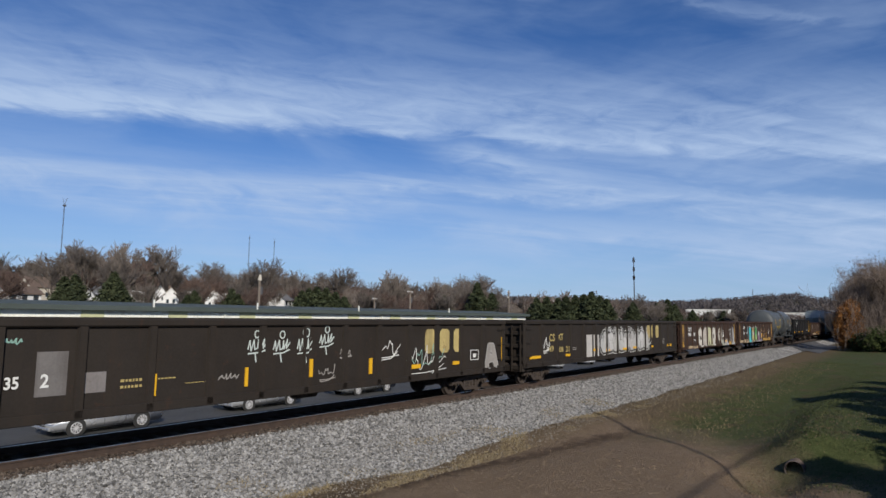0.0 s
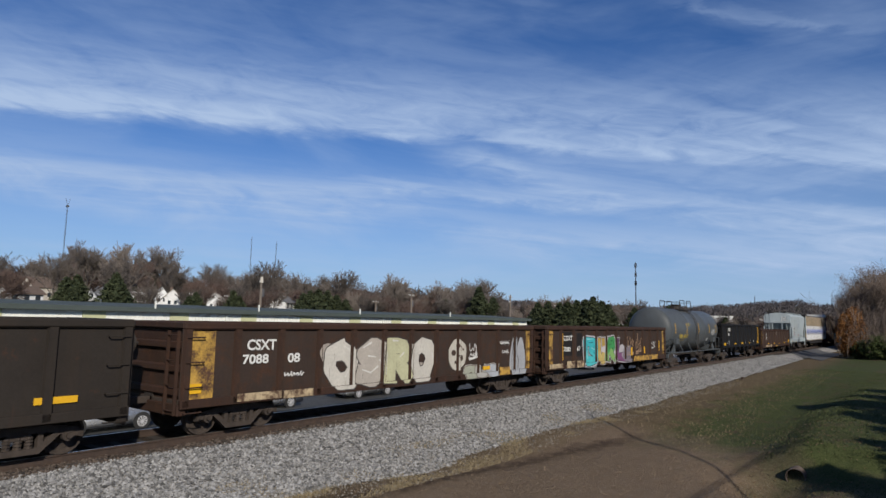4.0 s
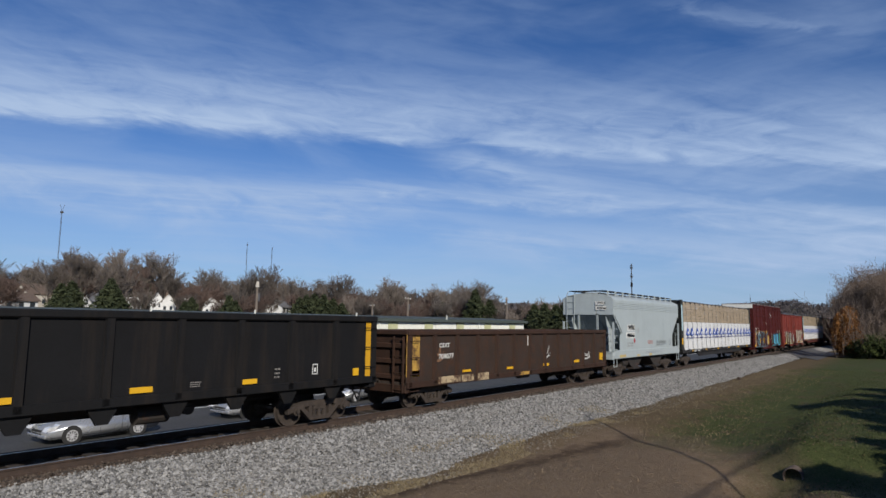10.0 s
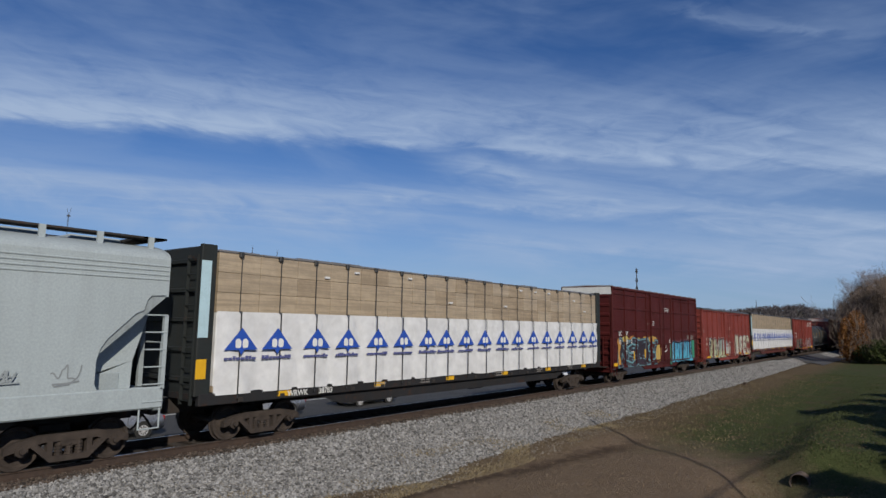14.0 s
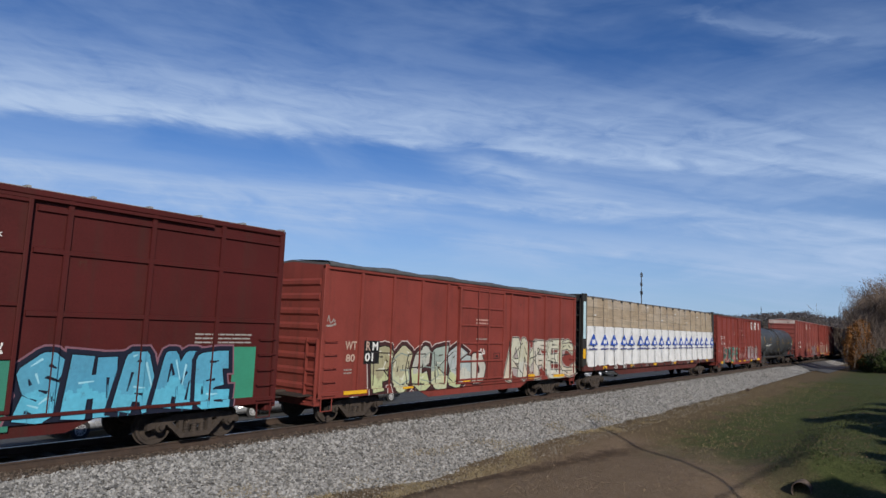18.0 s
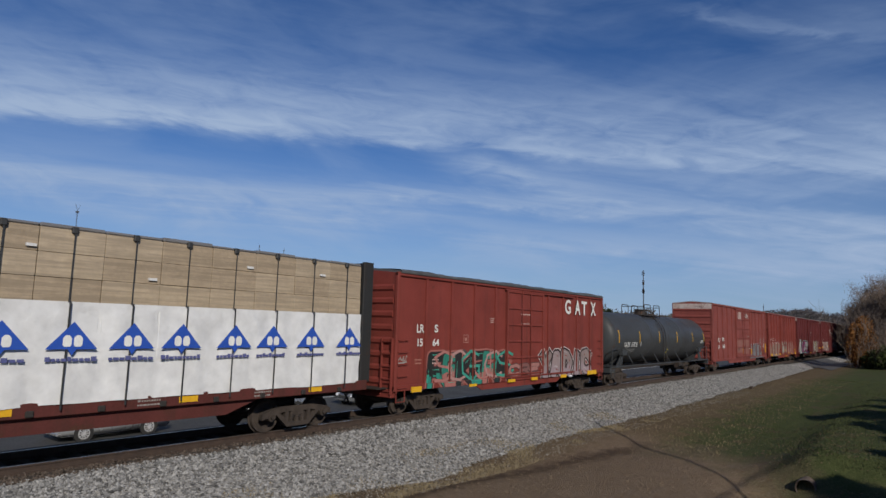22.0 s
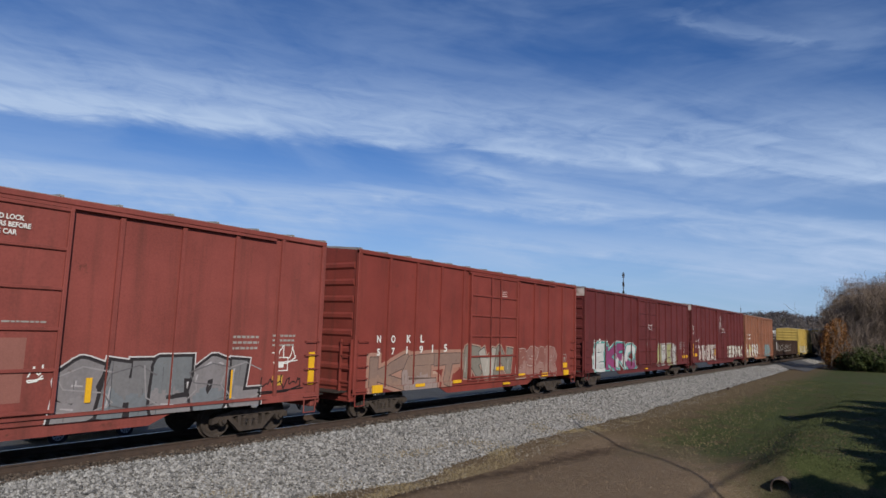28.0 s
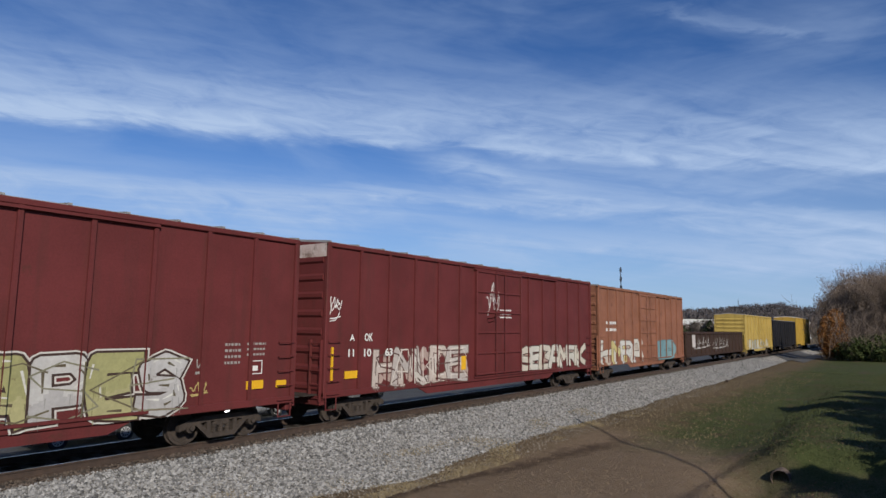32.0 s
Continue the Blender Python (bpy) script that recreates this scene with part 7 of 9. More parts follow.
    part("bumper", Shape().box(-2.36, -2.2, -0.8, 0.8, 0.28, 0.40, 0.03).box(2.2, 2.34, -0.8, 0.8, 0.34, 0.46, 0.03), body_m, car)
    return car


sedan(11.5, 24.6, 1, (0.31, 0.32, 0.335), "silver saloon parked beside the railway")
sedan(19.0, 25.1, 1, (0.30, 0.31, 0.325), "silver-grey saloon parked in a row")
sedan(26.2, 25.4, 1, (0.16, 0.165, 0.17), "dark grey saloon parked in a row")
sedan(50.5, 26.3, 40, (0.31, 0.32, 0.33), "silver saloon parked across the lot")
sedan(57.0, 26.5, 45, (0.36, 0.37, 0.39), "silver saloon parked across the lot")
sedan(62.0, 26.8, 45, (0.08, 0.085, 0.09), "black saloon parked across the lot")
sedan(9.0, 34.0, 88, (0.03, 0.06, 0.30), "blue car parked by the shed")


# ---- woods ----
BARK = surface("grey_brown_bark", (0.128, 0.106, 0.090), (0.088, 0.074, 0.064), 2.0, 0.95, 0.0, 0.0, per_piece=0.3)
BARK_RED = surface("reddish_twigs", (0.098, 0.063, 0.050), (0.070, 0.047, 0.039), 2.0, 0.95, 0.0, 0.0, per_piece=0.3)
NEEDLES = islands("dark_needles", (0.020, 0.029, 0.015), (0.058, 0.068, 0.032), 0.9, 8.0)
RUST_LEAF = islands("rust_orange_leaves", (0.10, 0.040, 0.012), (0.26, 0.115, 0.032), 0.85, 8.0)


def bare_tree(seed, height, spread, depth, twig, limbs=5):
    """Trunk and limbs that fork down to fine twigs, as thin tapered prisms; returns one mesh for wood."""
    rg = random.Random(seed)
    v, f = [], []

    def seg(a, b, r0, r1, n):
        d = (b - a).normalized()
        u = d.orthogonal().normalized()
        w = d.cross(u)
        k = len(v)
        for p, r in ((a, r0), (b, r1)):
            for i in range(n):
                t = 6.283 * i / n
                v.append(tuple(p + (u * math.cos(t) + w * math.sin(t)) * r))
        for i in range(n):
            f.append((k + i, k + (i + 1) % n, k + n + (i + 1) % n, k + n + i))

    def grow(p, d, length, r, level):
        steps = 3 if level < 2 else 2
        for i in range(steps):
            q = p + d * (length / steps)
            r1 = max(twig, r * (0.86 if level else 0.88))
            seg(p, q, r, r1, 5 if level < 2 else 3)
            p, r = q, r1
            d = (d + Vector((rg.uniform(-1, 1), rg.uniform(-1, 1), rg.uniform(-0.4, 0.7))) * 0.16).normalized()
            if level < depth and (level or i):
                for _ in range(1 if level else 2):
                    side = Vector((rg.uniform(-1, 1), rg.uniform(-1, 1), rg.uniform(-0.1, 0.5))).normalized()
                    grow(p, (d * (1 - spread) + side * spread).normalized(), length * rg.uniform(0.5, 0.75), r * 0.62, level + 1)
        if level < depth:
            for _ in range(2 if level else limbs - 2):
                side = Vector((rg.uniform(-1, 1), rg.uniform(-1, 1), rg.uniform(-0.1, 0.6))).normalized()
                grow(p, (d * (1 - spread) + side * spread).normalized(), length * rg.uniform(0.6, 0.85), r * 0.7, level + 1)

    grow(Vector((0, 0, -0.4)), Vector((0, 0, 1)), height * 0.34, height * 0.022, 0)
    top = max(p[2] for p in v)
    k = height / top
    return [(a * k, b * k, c * k) for a, b, c in v], f


def data_mesh(name, vf, material):
    me = bpy.data.meshes.new(name)
    me.from_pydata(vf[0], [], vf[1])
    me.materials.append(material)
    return me


def leaf_cloud(seed, count, fn, size):
    """Small three-cornered leaves or needle tufts at places that fn draws."""
    rg = random.Random(seed)
    v, f = [], []
    for i in range(count):
        c = Vector(fn(rg))
        k = len(v)
        for _ in range(3):
            v.append(tuple(c + Vector((rg.gauss(0, 1), rg.gauss(0, 1), rg.gauss(0, 1))) * size))
        f.append((k, k + 1, k + 2))
    return v, f


TREES = [data_mesh("wood", bare_tree(11 + i, 10, (0.33, 0.5, 0.29, 0.46, 0.36, 0.4)[i], 5, 0.022, 5), (BARK, BARK_RED)[i % 2]) for i in range(6)]


def conifer(seed, height, radius):
    def place(rg):
        t = rg.random() ** 0.85
        lay = int(t * 14) / 14
        a, q = rg.uniform(0, 6.283), math.sqrt(rg.random())
        r = radius * (1.02 - t ** 1.5) * q * (0.75 + 0.35 * math.sin(a * 5 + lay * 40))
        return r * math.cos(a), r * math.sin(a), height * (0.06 + 0.94 * t) - r * 0.25
    return leaf_cloud(seed, 7000, place, 0.18)


CONIFERS = [data_mesh("crown", conifer(31 + i, 10, (3.6, 4.4, 2.9)[i]), NEEDLES) for i in range(3)]
TRUNK_ME = Shape().tube((0, 0, -0.5), (0, 0, 8.8), 0.2, 7, 0.04).mesh("trunk", BARK)


def blocks_house(az, r):
    """True where a tree would stand before a house."""
    return any(abs(az - h[0]) < degrees_wide(h) and r < h[1] + 4 for h in HOUSES)


def degrees_wide(h):
    return math.degrees(0.42 * max(h[3], h[4]) / h[1])


def plant_bare(az, r, top_el=None, k=None, i=0, turn=0.0, label="bare leafless tree on the hillside"):
    p = polar(az, r)
    z = ground_z(p.x, p.y)
    h = (eye_height(top_el, r) - z) / 10.0 if top_el is not None else k
    t = thing("bare_tree", label, "tree", Matrix.LocRotScale((p.x, p.y, z), Euler((0, 0, turn)), (h * 1.08, h * 1.08, h)), group="bare trees")
    part("wood", TREES[i % 6], None, t)
    return t


def plant_conifer(az, r, top_el, i=0, turn=0.0):
    p = polar(az, r)
    z = ground_z(p.x, p.y)
    h = (eye_height(top_el, r) - z) / 10.0
    t = thing("evergreen_tree", "dark green evergreen tree", "tree", Matrix.LocRotScale((p.x, p.y, z), Euler((0, 0, turn)), (h * 1.35, h * 1.35, h)), group="evergreen trees")
    part("trunk", TRUNK_ME, None, t)
    part("crown", CONIFERS[i % 3], None, t)
    return t


rg = random.Random(77)
# skyline: direction and height of the tree tops above the eye
SKY = ((10, 4.6), (17, 4.4), (19.5, 4.0), (21.5, 4.4), (23, 5.3), (25.6, 5.5), (26.8, 3.6), (28.6, 5.2), (30.2, 3.6), (33.0, 4.2), (35.5, 3.8), (37.2, 4.7), (39, 3.7), (41, 3.5), (43.5, 4.0), (46, 3.1), (48.5, 3.9),
       (50, 2.9), (53, 3.4), (55.5, 3.8), (57, 2.7), (59.5, 1.8), (62, 2.3), (64, 2.4), (66, 2.3), (68, 1.7), (69.5, 2.1), (71.5, 1.5), (74, 1.5), (78, 1.5), (82, 2.0), (90, 2.0))
for az, top in SKY[1:28]:
    plant_bare(az + rg.uniform(-0.3, 0.3), 255 if blocks_house(az, 150) else rg.uniform(150, 185), top * 1.07, i=2 * rg.randrange(3), turn=rg.uniform(0, 6))
    if top > 3.3:
        for side in (-1, 1):
            plant_bare(az + side * rg.uniform(0.5, 1.0), rg.uniform(256, 275), top * rg.uniform(0.86, 0.98), i=2 * rg.randrange(3), turn=rg.uniform(0, 6))
az = 12.0
while az < 70:
    lim = float(np.interp(az, [a for a, _ in SKY], [b for _, b in SKY]))
    for _ in range(2):
        r = rg.uniform(120, 290)
        q = az + rg.uniform(-0.6, 0.6)
        if blocks_house(q, r):
            r = 268 + rg.random() * 30
        plant_bare(q, r, lim * rg.uniform(0.55, 0.88), i=rg.randrange(6), turn=rg.uniform(0, 6))
    az += 0.62
for az, r, top, i in ((21.9, 110, 2.5, 0), (22.6, 118, 2.7, 1), (22.2, 105, 1.6, 1), (25.3, 112, 3.0, 0), (25.8, 108, 2.2, 1), (26.0, 112, 1.8, 0), (27.7, 260, 4.1, 1), (27.3, 262, 3.2, 0), (31.4, 118, 1.7, 1), (30.9, 112, 1.4, 1), (34.4, 115, 1.95, 0), (34.9, 112, 1.5, 1), (40.3, 120, 1.9, 1), (40.9, 112, 2.1, 1),
                      (41.6, 122, 2.3, 1), (42.4, 118, 2.2, 0), (43.2, 125, 1.9, 1), (44.0, 120, 1.5, 1), (53, 140, 1.7, 1), (56, 150, 2.9, 2), (57.3, 150, 2.0, 1), (61.3, 120, 1.6, 1), (62.2, 112, 1.7, 1), (63.2, 115, 1.6, 0), (63.9, 110, 1.75, 1), (64.7, 112, 1.85, 0), (65.4, 115, 1.95, 1), (66.1, 110, 2.15, 0),
                      (66.8, 115, 1.8, 1), (67.4, 112, 1.55, 0), (69.6, 150, 1.3, 1), (74.4, 250, 0.75, 1), (75.6, 260, 0.6, 0), (76.8, 255, 0.7, 1), (69.4, 200, 0.8, 1), (71.6, 190, 1.3, 1), (72.4, 180, 1.58, 1), (73.0, 190, 1.2, 0)):
    plant_conifer(az, r, top, i, rg.uniform(0, 6))
for i in range(46):
    az = 68.0 + 17.0 * i / 46
    plant_bare(az + rg.uniform(-0.2, 0.2), rg.uniform(210, 330), rg.uniform(0.35, 1.0) if az > 73 else rg.uniform(0.6, 1.35), i=rg.randrange(6), turn=rg.uniform(0, 6), label="bare leafless tree along the line")

# ---- markings on the cars ----
CHALK, GREYISH, BLACKISH, MINT = (0.70, 0.70, 0.67), (0.30, 0.28, 0.26), (0.015, 0.015, 0.016), (0.25, 0.42, 0.36)
OLD_YEL, WORN_YEL, WORN_CREAM, YEL_PAINT = (0.42, 0.33, 0.13), (0.47, 0.28, 0.05), (0.46, 0.36, 0.22), (0.60, 0.32, 0.02)


def reflector(car, x0, x1, z0, z1):
    patch(car, x0, x1, min(z0, z1), max(z0, z1), YELLOW, "reflector", "yellow reflective strip", t=0.036)


def panel(car, x0, x1, z0, z1, c, name):
    z0, z1 = min(z0, z1), max(z0, z1)
    if name == "stencil_box":
        # a square outline with a small mark in it
        y, t = face_y(car, (x0 + x1) / 2, z0) - 0.006, 0.022
        sh = Shape().box(x0, x1, y, y + 0.005, z0, z0 + t).box(x0, x1, y, y + 0.005, z1 - t, z1).box(x0, x0 + t, y, y + 0.005, z0 + t, z1 - t).box(x1 - t, x1, y, y + 0.005, z0 + t, z1 - t)
        sh.box(x0 + (x1 - x0) * 0.32, x0 + (x1 - x0) * 0.68, y, y + 0.005, z0 + (z1 - z0) * 0.25, z0 + (z1 - z0) * 0.62)
        part(name, sh, flat_paint(c), car)
        return
    worn = name.startswith("worn") or name == "primer_patch"
    amount = 0.12 if name == "primer_patch" else 0.85
    m = mat(("worn", c, amount), lambda: surface("worn_paint", c, tuple(k * 0.75 for k in c), 1.6, 0.75, 0.0, 0.15, 26.0, rust=amount, rust_col=(0.075, 0.034, 0.018), streak=0.5)) if worn else flat_paint(c)
    patch(car, x0, x1, z0, z1, m, name)


def fitted(car, words, x0, x1, z0, z1, c):
    """Lettering that fills a given width and height."""
    me = text_mesh(words, 1.0, 0.025).copy()
    co = np.empty(len(me.vertices) * 3)
    me.vertices.foreach_get("co", co)
    co = co.reshape(-1, 3)
    lo, hi = co.min(0), co.max(0)
    h = max(0.05, z1 - z0)
    x1 = x0 + min(x1 - x0, (hi[0] - lo[0]) * h / (hi[2] - lo[2]) * 1.25)
    co = np.stack([(co[:, 0] - lo[0]) / (hi[0] - lo[0]) * (x1 - x0), 0 * co[:, 0], (co[:, 2] - lo[2]) / (hi[2] - lo[2]) * h], -1)
    me.vertices.foreach_set("co", co.ravel())
    me.materials.clear()
    me.materials.append(flat_paint(c))
    # letters that run over a post or a rib lie on its face
    crossed = any(x0 - 0.06 < q < x1 + 0.06 for q in POSTS.get(car.name, ()))
    return part("lettering", me, None, car, "", (x0, -HW - 0.030 if crossed else face_y(car, x0, z0) - 0.030, z0))


def blocks(car, x0, x1, z0, z1, count, c):
    """A large owner's emblem as plain shapes of its size and colour."""
    y = face_y(car, x0) - 0.004
    step = (x1 - x0) / (count - 0.3)
    for i in range(count):
        q, w, t = x0 + i * step, step * 0.68, step * 0.14
        part("emblem", Shape().prism([(q + t, z0), (q + w - t, z0), (q + w, z0 + t), (q + w, z1 - t), (q + w - t, z1), (q + t, z1), (q, z1 - t), (q, z0 + t)], "y", y - 0.005, y),
             mat(("emblem", c), lambda: surface("worn_emblem_paint", c, tuple(k * 0.7 for k in c), 2.0, 0.7, 0.0, 0.1, 26.0, rust=0.35, streak=0.5)), car)


def disc(car, x, z, r, c):
    y = face_y(car, x) - 0.002
    part("painted_disc", Shape().tube((x, y, z), (x, y - 0.006, z), r, 24), flat_paint(c), car, "red painted disc")


c = gon_a
bars(c, -4.97, 1.25, 0.46, 0.26, 2, OLD_YEL)
reflector(c, -4.27, -4.20, 1.07, 1.54)
reflector(c, -1.92, -1.84, 1.09, 1.55)
reflector(c, 0.14, 0.25, 1.18, 1.66)
reflector(c, 2.49, 2.61, 1.11, 1.58)
reflector(c, 10.03, 10.22, 1.17, 2.09)
reflector(c, 4.48, 4.94, 1.15, 1.28)
reflector(c, 6.78, 7.26, 1.16, 1.28)
ring_tag(c, -1.86, 1.66, 0.51, 0.80, (0.52, 0.58, 0.55))
ring_tag(c, -1.08, 1.62, 0.53, 0.82, (0.52, 0.58, 0.55))
ring_tag(c, -0.29, 1.56, 0.50, 0.94, (0.52, 0.58, 0.55))
ring_tag(c, 0.49, 1.75, 0.53, 0.81, (0.52, 0.58, 0.55))
tag_scrawl(c, -2.68, 1.20, 0.59, 0.27, GREYISH, 5)
tag_scrawl(c, 4.25, 0.65, 2.16, 1.39, CHALK, 6)
tag_scrawl(c, 4.25, 0.65, 2.16, 1.39, MINT, 16)
tag_scrawl(c, 2.86, 1.34, 1.01, 0.95, CHALK, 7)
tag_scrawl(c, 1.25, 1.58, 0.50, 0.33, GREYISH, 8)
tag_scrawl(c, -4.90, 0.68, 0.39, 0.22, GREYISH, 9)
tag_scrawl(c, 0.51, 0.92, 0.62, 0.62, GREYISH, 10)
blocks(c, 5.19, 7.40, 1.61, 2.43, 3, OLD_YEL)
panel(c, 7.89, 8.43, 1.27, 1.64, CHALK, "stencil_box")
piece(c, 8.91, 9.70, 0.92, 1.86, "A", [GREYISH], [(0.03, (0.40, 0.39, 0.37))], 31, 0.13)
bars(c, -4.16, 1.40, 0.43, 0.07, 1, OLD_YEL)
bars(c, -3.50, 1.27, 0.61, 0.04, 1, OLD_YEL)
panel(c, -6.58, -6.02, 1.25, 2.10, (0.13, 0.12, 0.115), "primer_patch")
panel(c, -5.84, -5.27, 1.25, 1.66, (0.17, 0.155, 0.15), "primer_patch")
fitted(c, "2", -6.50, -6.35, 1.42, 1.68, CHALK)
fitted(c, "35", -7.10, -6.86, 1.43, 1.66, CHALK)
tag_scrawl(c, -7.19, 2.21, 0.36, 0.17, MINT, 12)

c = gon_b
fitted(c, "CS", -8.00, -7.48, 1.81, 2.14, OLD_YEL)
fitted(c, "XT", -7.19, -6.62, 1.84, 2.14, OLD_YEL)
fitted(c, "49", -8.02, -7.50, 1.34, 1.61, OLD_YEL)
fitted(c, "08", -7.20, -6.65, 1.30, 1.55, OLD_YEL)
fitted(c, "21", -6.35, -5.86, 1.28, 1.55, OLD_YEL)
tag_scrawl(c, -8.56, 1.13, 0.59, 0.98, CHALK, 3)
tag_scrawl(c, -8.56, 1.21, 0.60, 0.86, CHALK, 13)
reflector(c, -9.76, -8.80, 1.10, 1.22)
reflector(c, -6.32, -5.81, 1.08, 1.19)
bars(c, -5.56, 1.32, 0.39, 0.17, 2, GREYISH)
panel(c, -4.38, -4.12, 0.89, 2.07, (0.42, 0.40, 0.38), "primer_patch")
panel(c, -3.99, -3.32, 0.90, 2.04, (0.40, 0.38, 0.36), "primer_patch")
panel(c, -3.13, -2.48, 0.94, 2.03, (0.44, 0.42, 0.40), "primer_patch")
bubble_letters(c, -2.14, 4.89, 1.06, 2.26, 9, [(0.46, 0.455, 0.44), (0.52, 0.51, 0.50), (0.42, 0.41, 0.395)], (0.05, 0.05, 0.05), (0.66, 0.66, 0.64), (0.042, 0.034, 0.029), 5)
blocks(c, 4.71, 6.83, 1.70, 2.48, 3, OLD_YEL)
reflector(c, -3.16, -2.66, 1.21, 1.33)
reflector(c, -1.56, -1.10, 1.14, 1.25)
reflector(c, 0.79, 1.29, 1.14, 1.25)
reflector(c, 2.35, 2.83, 1.17, 1.27)
reflector(c, 5.47, 5.97, 1.12, 1.24)
reflector(c, 8.48, 9.25, 1.11, 1.24)
tag_scrawl(c, 1.48, 0.70, 0.67, 0.23, CHALK, 21)
tag_scrawl(c, 4.86, 1.21, 0.50, 0.59, CHALK, 22)
panel(c, 7.40, 7.89, 1.31, 1.61, GREYISH, "stencil_box")

c = gon_c
panel(c, -8.02, -7.21, 0.92, 2.49, WORN_YEL, "worn_panel")
fitted(c, "CSXT", -6.34, -5.45, 2.02, 2.29, CHALK)
fitted(c, "7088", -6.45, -5.53, 1.68, 1.92, CHALK)
fitted(c, "08", -5.06, -4.63, 1.67, 1.92, CHALK)
reflector(c, -8.00, -7.53, 1.07, 1.29)
panel(c, -6.58, -5.25, 0.79, 0.98, WORN_CREAM, "worn_sill_paint")
panel(c, -5.17, -4.18, 0.76, 0.96, WORN_CREAM, "worn_sill_paint")
tag_scrawl(c, -5.19, 1.24, 0.74, 0.21, CHALK, 4)
piece(c, -3.68, 1.22, 0.83, 2.28, "OSRO", [(0.55, 0.52, 0.46), (0.42, 0.38, 0.33), (0.48, 0.47, 0.30)], [(0.035, (0.06, 0.05, 0.045))], 8, 0.17, ((0.34, 0.30, 0.26), (0.26, 0.22, 0.18)), shine=(0.62, 0.6, 0.55))
panel(c, 2.47, 2.88, 1.34, 2.14, (0.45, 0.40, 0.33), "primer_patch")
pale_mask(c, 2.62, 1.66, 0.56, (0.52, 0.49, 0.42), (0.06, 0.04, 0.03))
tag_scrawl(c, 3.29, 1.28, 0.61, 0.95, CHALK, 7)
tag_scrawl(c, 3.31, 1.42, 0.63, 0.33, CHALK, 27)
reflector(c, 4.27, 4.72, 1.03, 1.16)
panel(c, 5.34, 6.11, 0.78, 1.08, WORN_YEL, "worn_sill_paint")
tag_scrawl(c, 5.40, 1.89, 0.77, 0.23, CHALK, 6)
tag_scrawl(c, 5.65, 1.51, 0.50, 0.27, CHALK, 9)
ghost(c, 6.23, 7.45, 0.72, 2.30, (0.36, 0.37, 0.39), (0.02, 0.02, 0.025))
panel(c, 7.51, 8.00, 0.83, 2.49, WORN_YEL, "worn_panel")
piece(c, 3.05, 5.25, 0.74, 1.22, "CUC", [(0.36, 0.37, 0.30), (0.42, 0.41, 0.38), (0.40, 0.42, 0.45)], [(0.05, (0.50, 0.49, 0.45)), (0.03, (0.10, 0.07, 0.05))], 41, 0.24)

c = gon_d
panel(c, -8.00, -7.38, 0.83, 2.49, WORN_YEL, "worn_panel")
reflector(c, -6.52, -6.42, 1.13, 2.40)
panel(c, -7.81, -6.52, 0.81, 1.01, WORN_CREAM, "worn_sill_paint")
panel(c, -6.41, -5.19, 1.33, 2.44, (0.018, 0.016, 0.015), "repaint_patch")
panel(c, -4.92, -4.30, 1.26, 2.39, (0.018, 0.016, 0.015), "repaint_patch")
fitted(c, "CSXT", -6.35, -5.43, 2.03, 2.27, CHALK)
fitted(c, "7080", -6.34, -5.41, 1.53, 1.75, CHALK)
fitted(c, "67", -4.91, -4.44, 1.53, 1.75, CHALK)
panel(c, -6.11, -5.27, 0.77, 1.08, WORN_CREAM, "worn_sill_paint")
panel(c, -5.00, -4.27, 0.75, 1.07, WORN_CREAM, "worn_sill_paint")
piece(c, -4.05, -2.40, 0.76, 2.24, "B", [(0.045, 0.40, 0.44)], [(0.10, (0.44, 0.43, 0.45)), (0.028, (0.01, 0.01, 0.012))], 3, 0.15, ((0.50, 0.48, 0.50), (0.36, 0.34, 0.36)), low=[(0.07, 0.47, 0.50)], shine=(0.35, 0.66, 0.68), slit=(0.02, 0.10, 0.12), overlap=0)
piece(c, -2.46, -1.48, 0.78, 2.22, "U", [(0.42, 0.28, 0.06)], [(0.08, (0.42, 0.40, 0.41)), (0.028, (0.01, 0.01, 0.012))], 4, 0.14, ((0.46, 0.44, 0.45),), low=[(0.50, 0.38, 0.12)], shine=(0.62, 0.52, 0.25), overlap=0)
piece(c, -1.52, -0.02, 0.78, 2.24, "R", [(0.05, 0.26, 0.08)], [(0.08, (0.46, 0.44, 0.45)), (0.028, (0.01, 0.01, 0.012))], 5, 0.15, ((0.50, 0.47, 0.48), (0.34, 0.32, 0.33)), low=[(0.22, 0.40, 0.12)], shine=(0.30, 0.55, 0.25), slit=(0.01, 0.06, 0.02), overlap=0)
piece(c, -0.10, 1.15, 0.80, 2.24, "L", [(0.10, 0.03, 0.09)], [(0.08, (0.42, 0.40, 0.41)), (0.028, (0.01, 0.01, 0.012))], 6, 0.14, ((0.44, 0.42, 0.43),), low=[(0.20, 0.07, 0.17)], overlap=0)
piece(c, 1.05, 2.10, 0.80, 1.60, "E", [(0.20, 0.17, 0.20)], [(0.05, (0.40, 0.38, 0.39)), (0.025, (0.01, 0.01, 0.012))], 7, 0.15, ((0.38, 0.36, 0.37), (0.12, 0.06, 0.11)))
tag_scrawl(c, 1.33, 0.89, 2.63, 1.55, (0.40, 0.26, 0.16), 4)
tag_scrawl(c, 1.41, 0.89, 1.81, 1.55, (0.40, 0.26, 0.16), 14)
tag_scrawl(c, 2.27, 0.94, 1.70, 1.26, (0.40, 0.26, 0.16), 15)
reflector(c, 2.18, 2.32, 1.11, 1.57)
reflector(c, 4.23, 4.37, 1.17, 1.55)
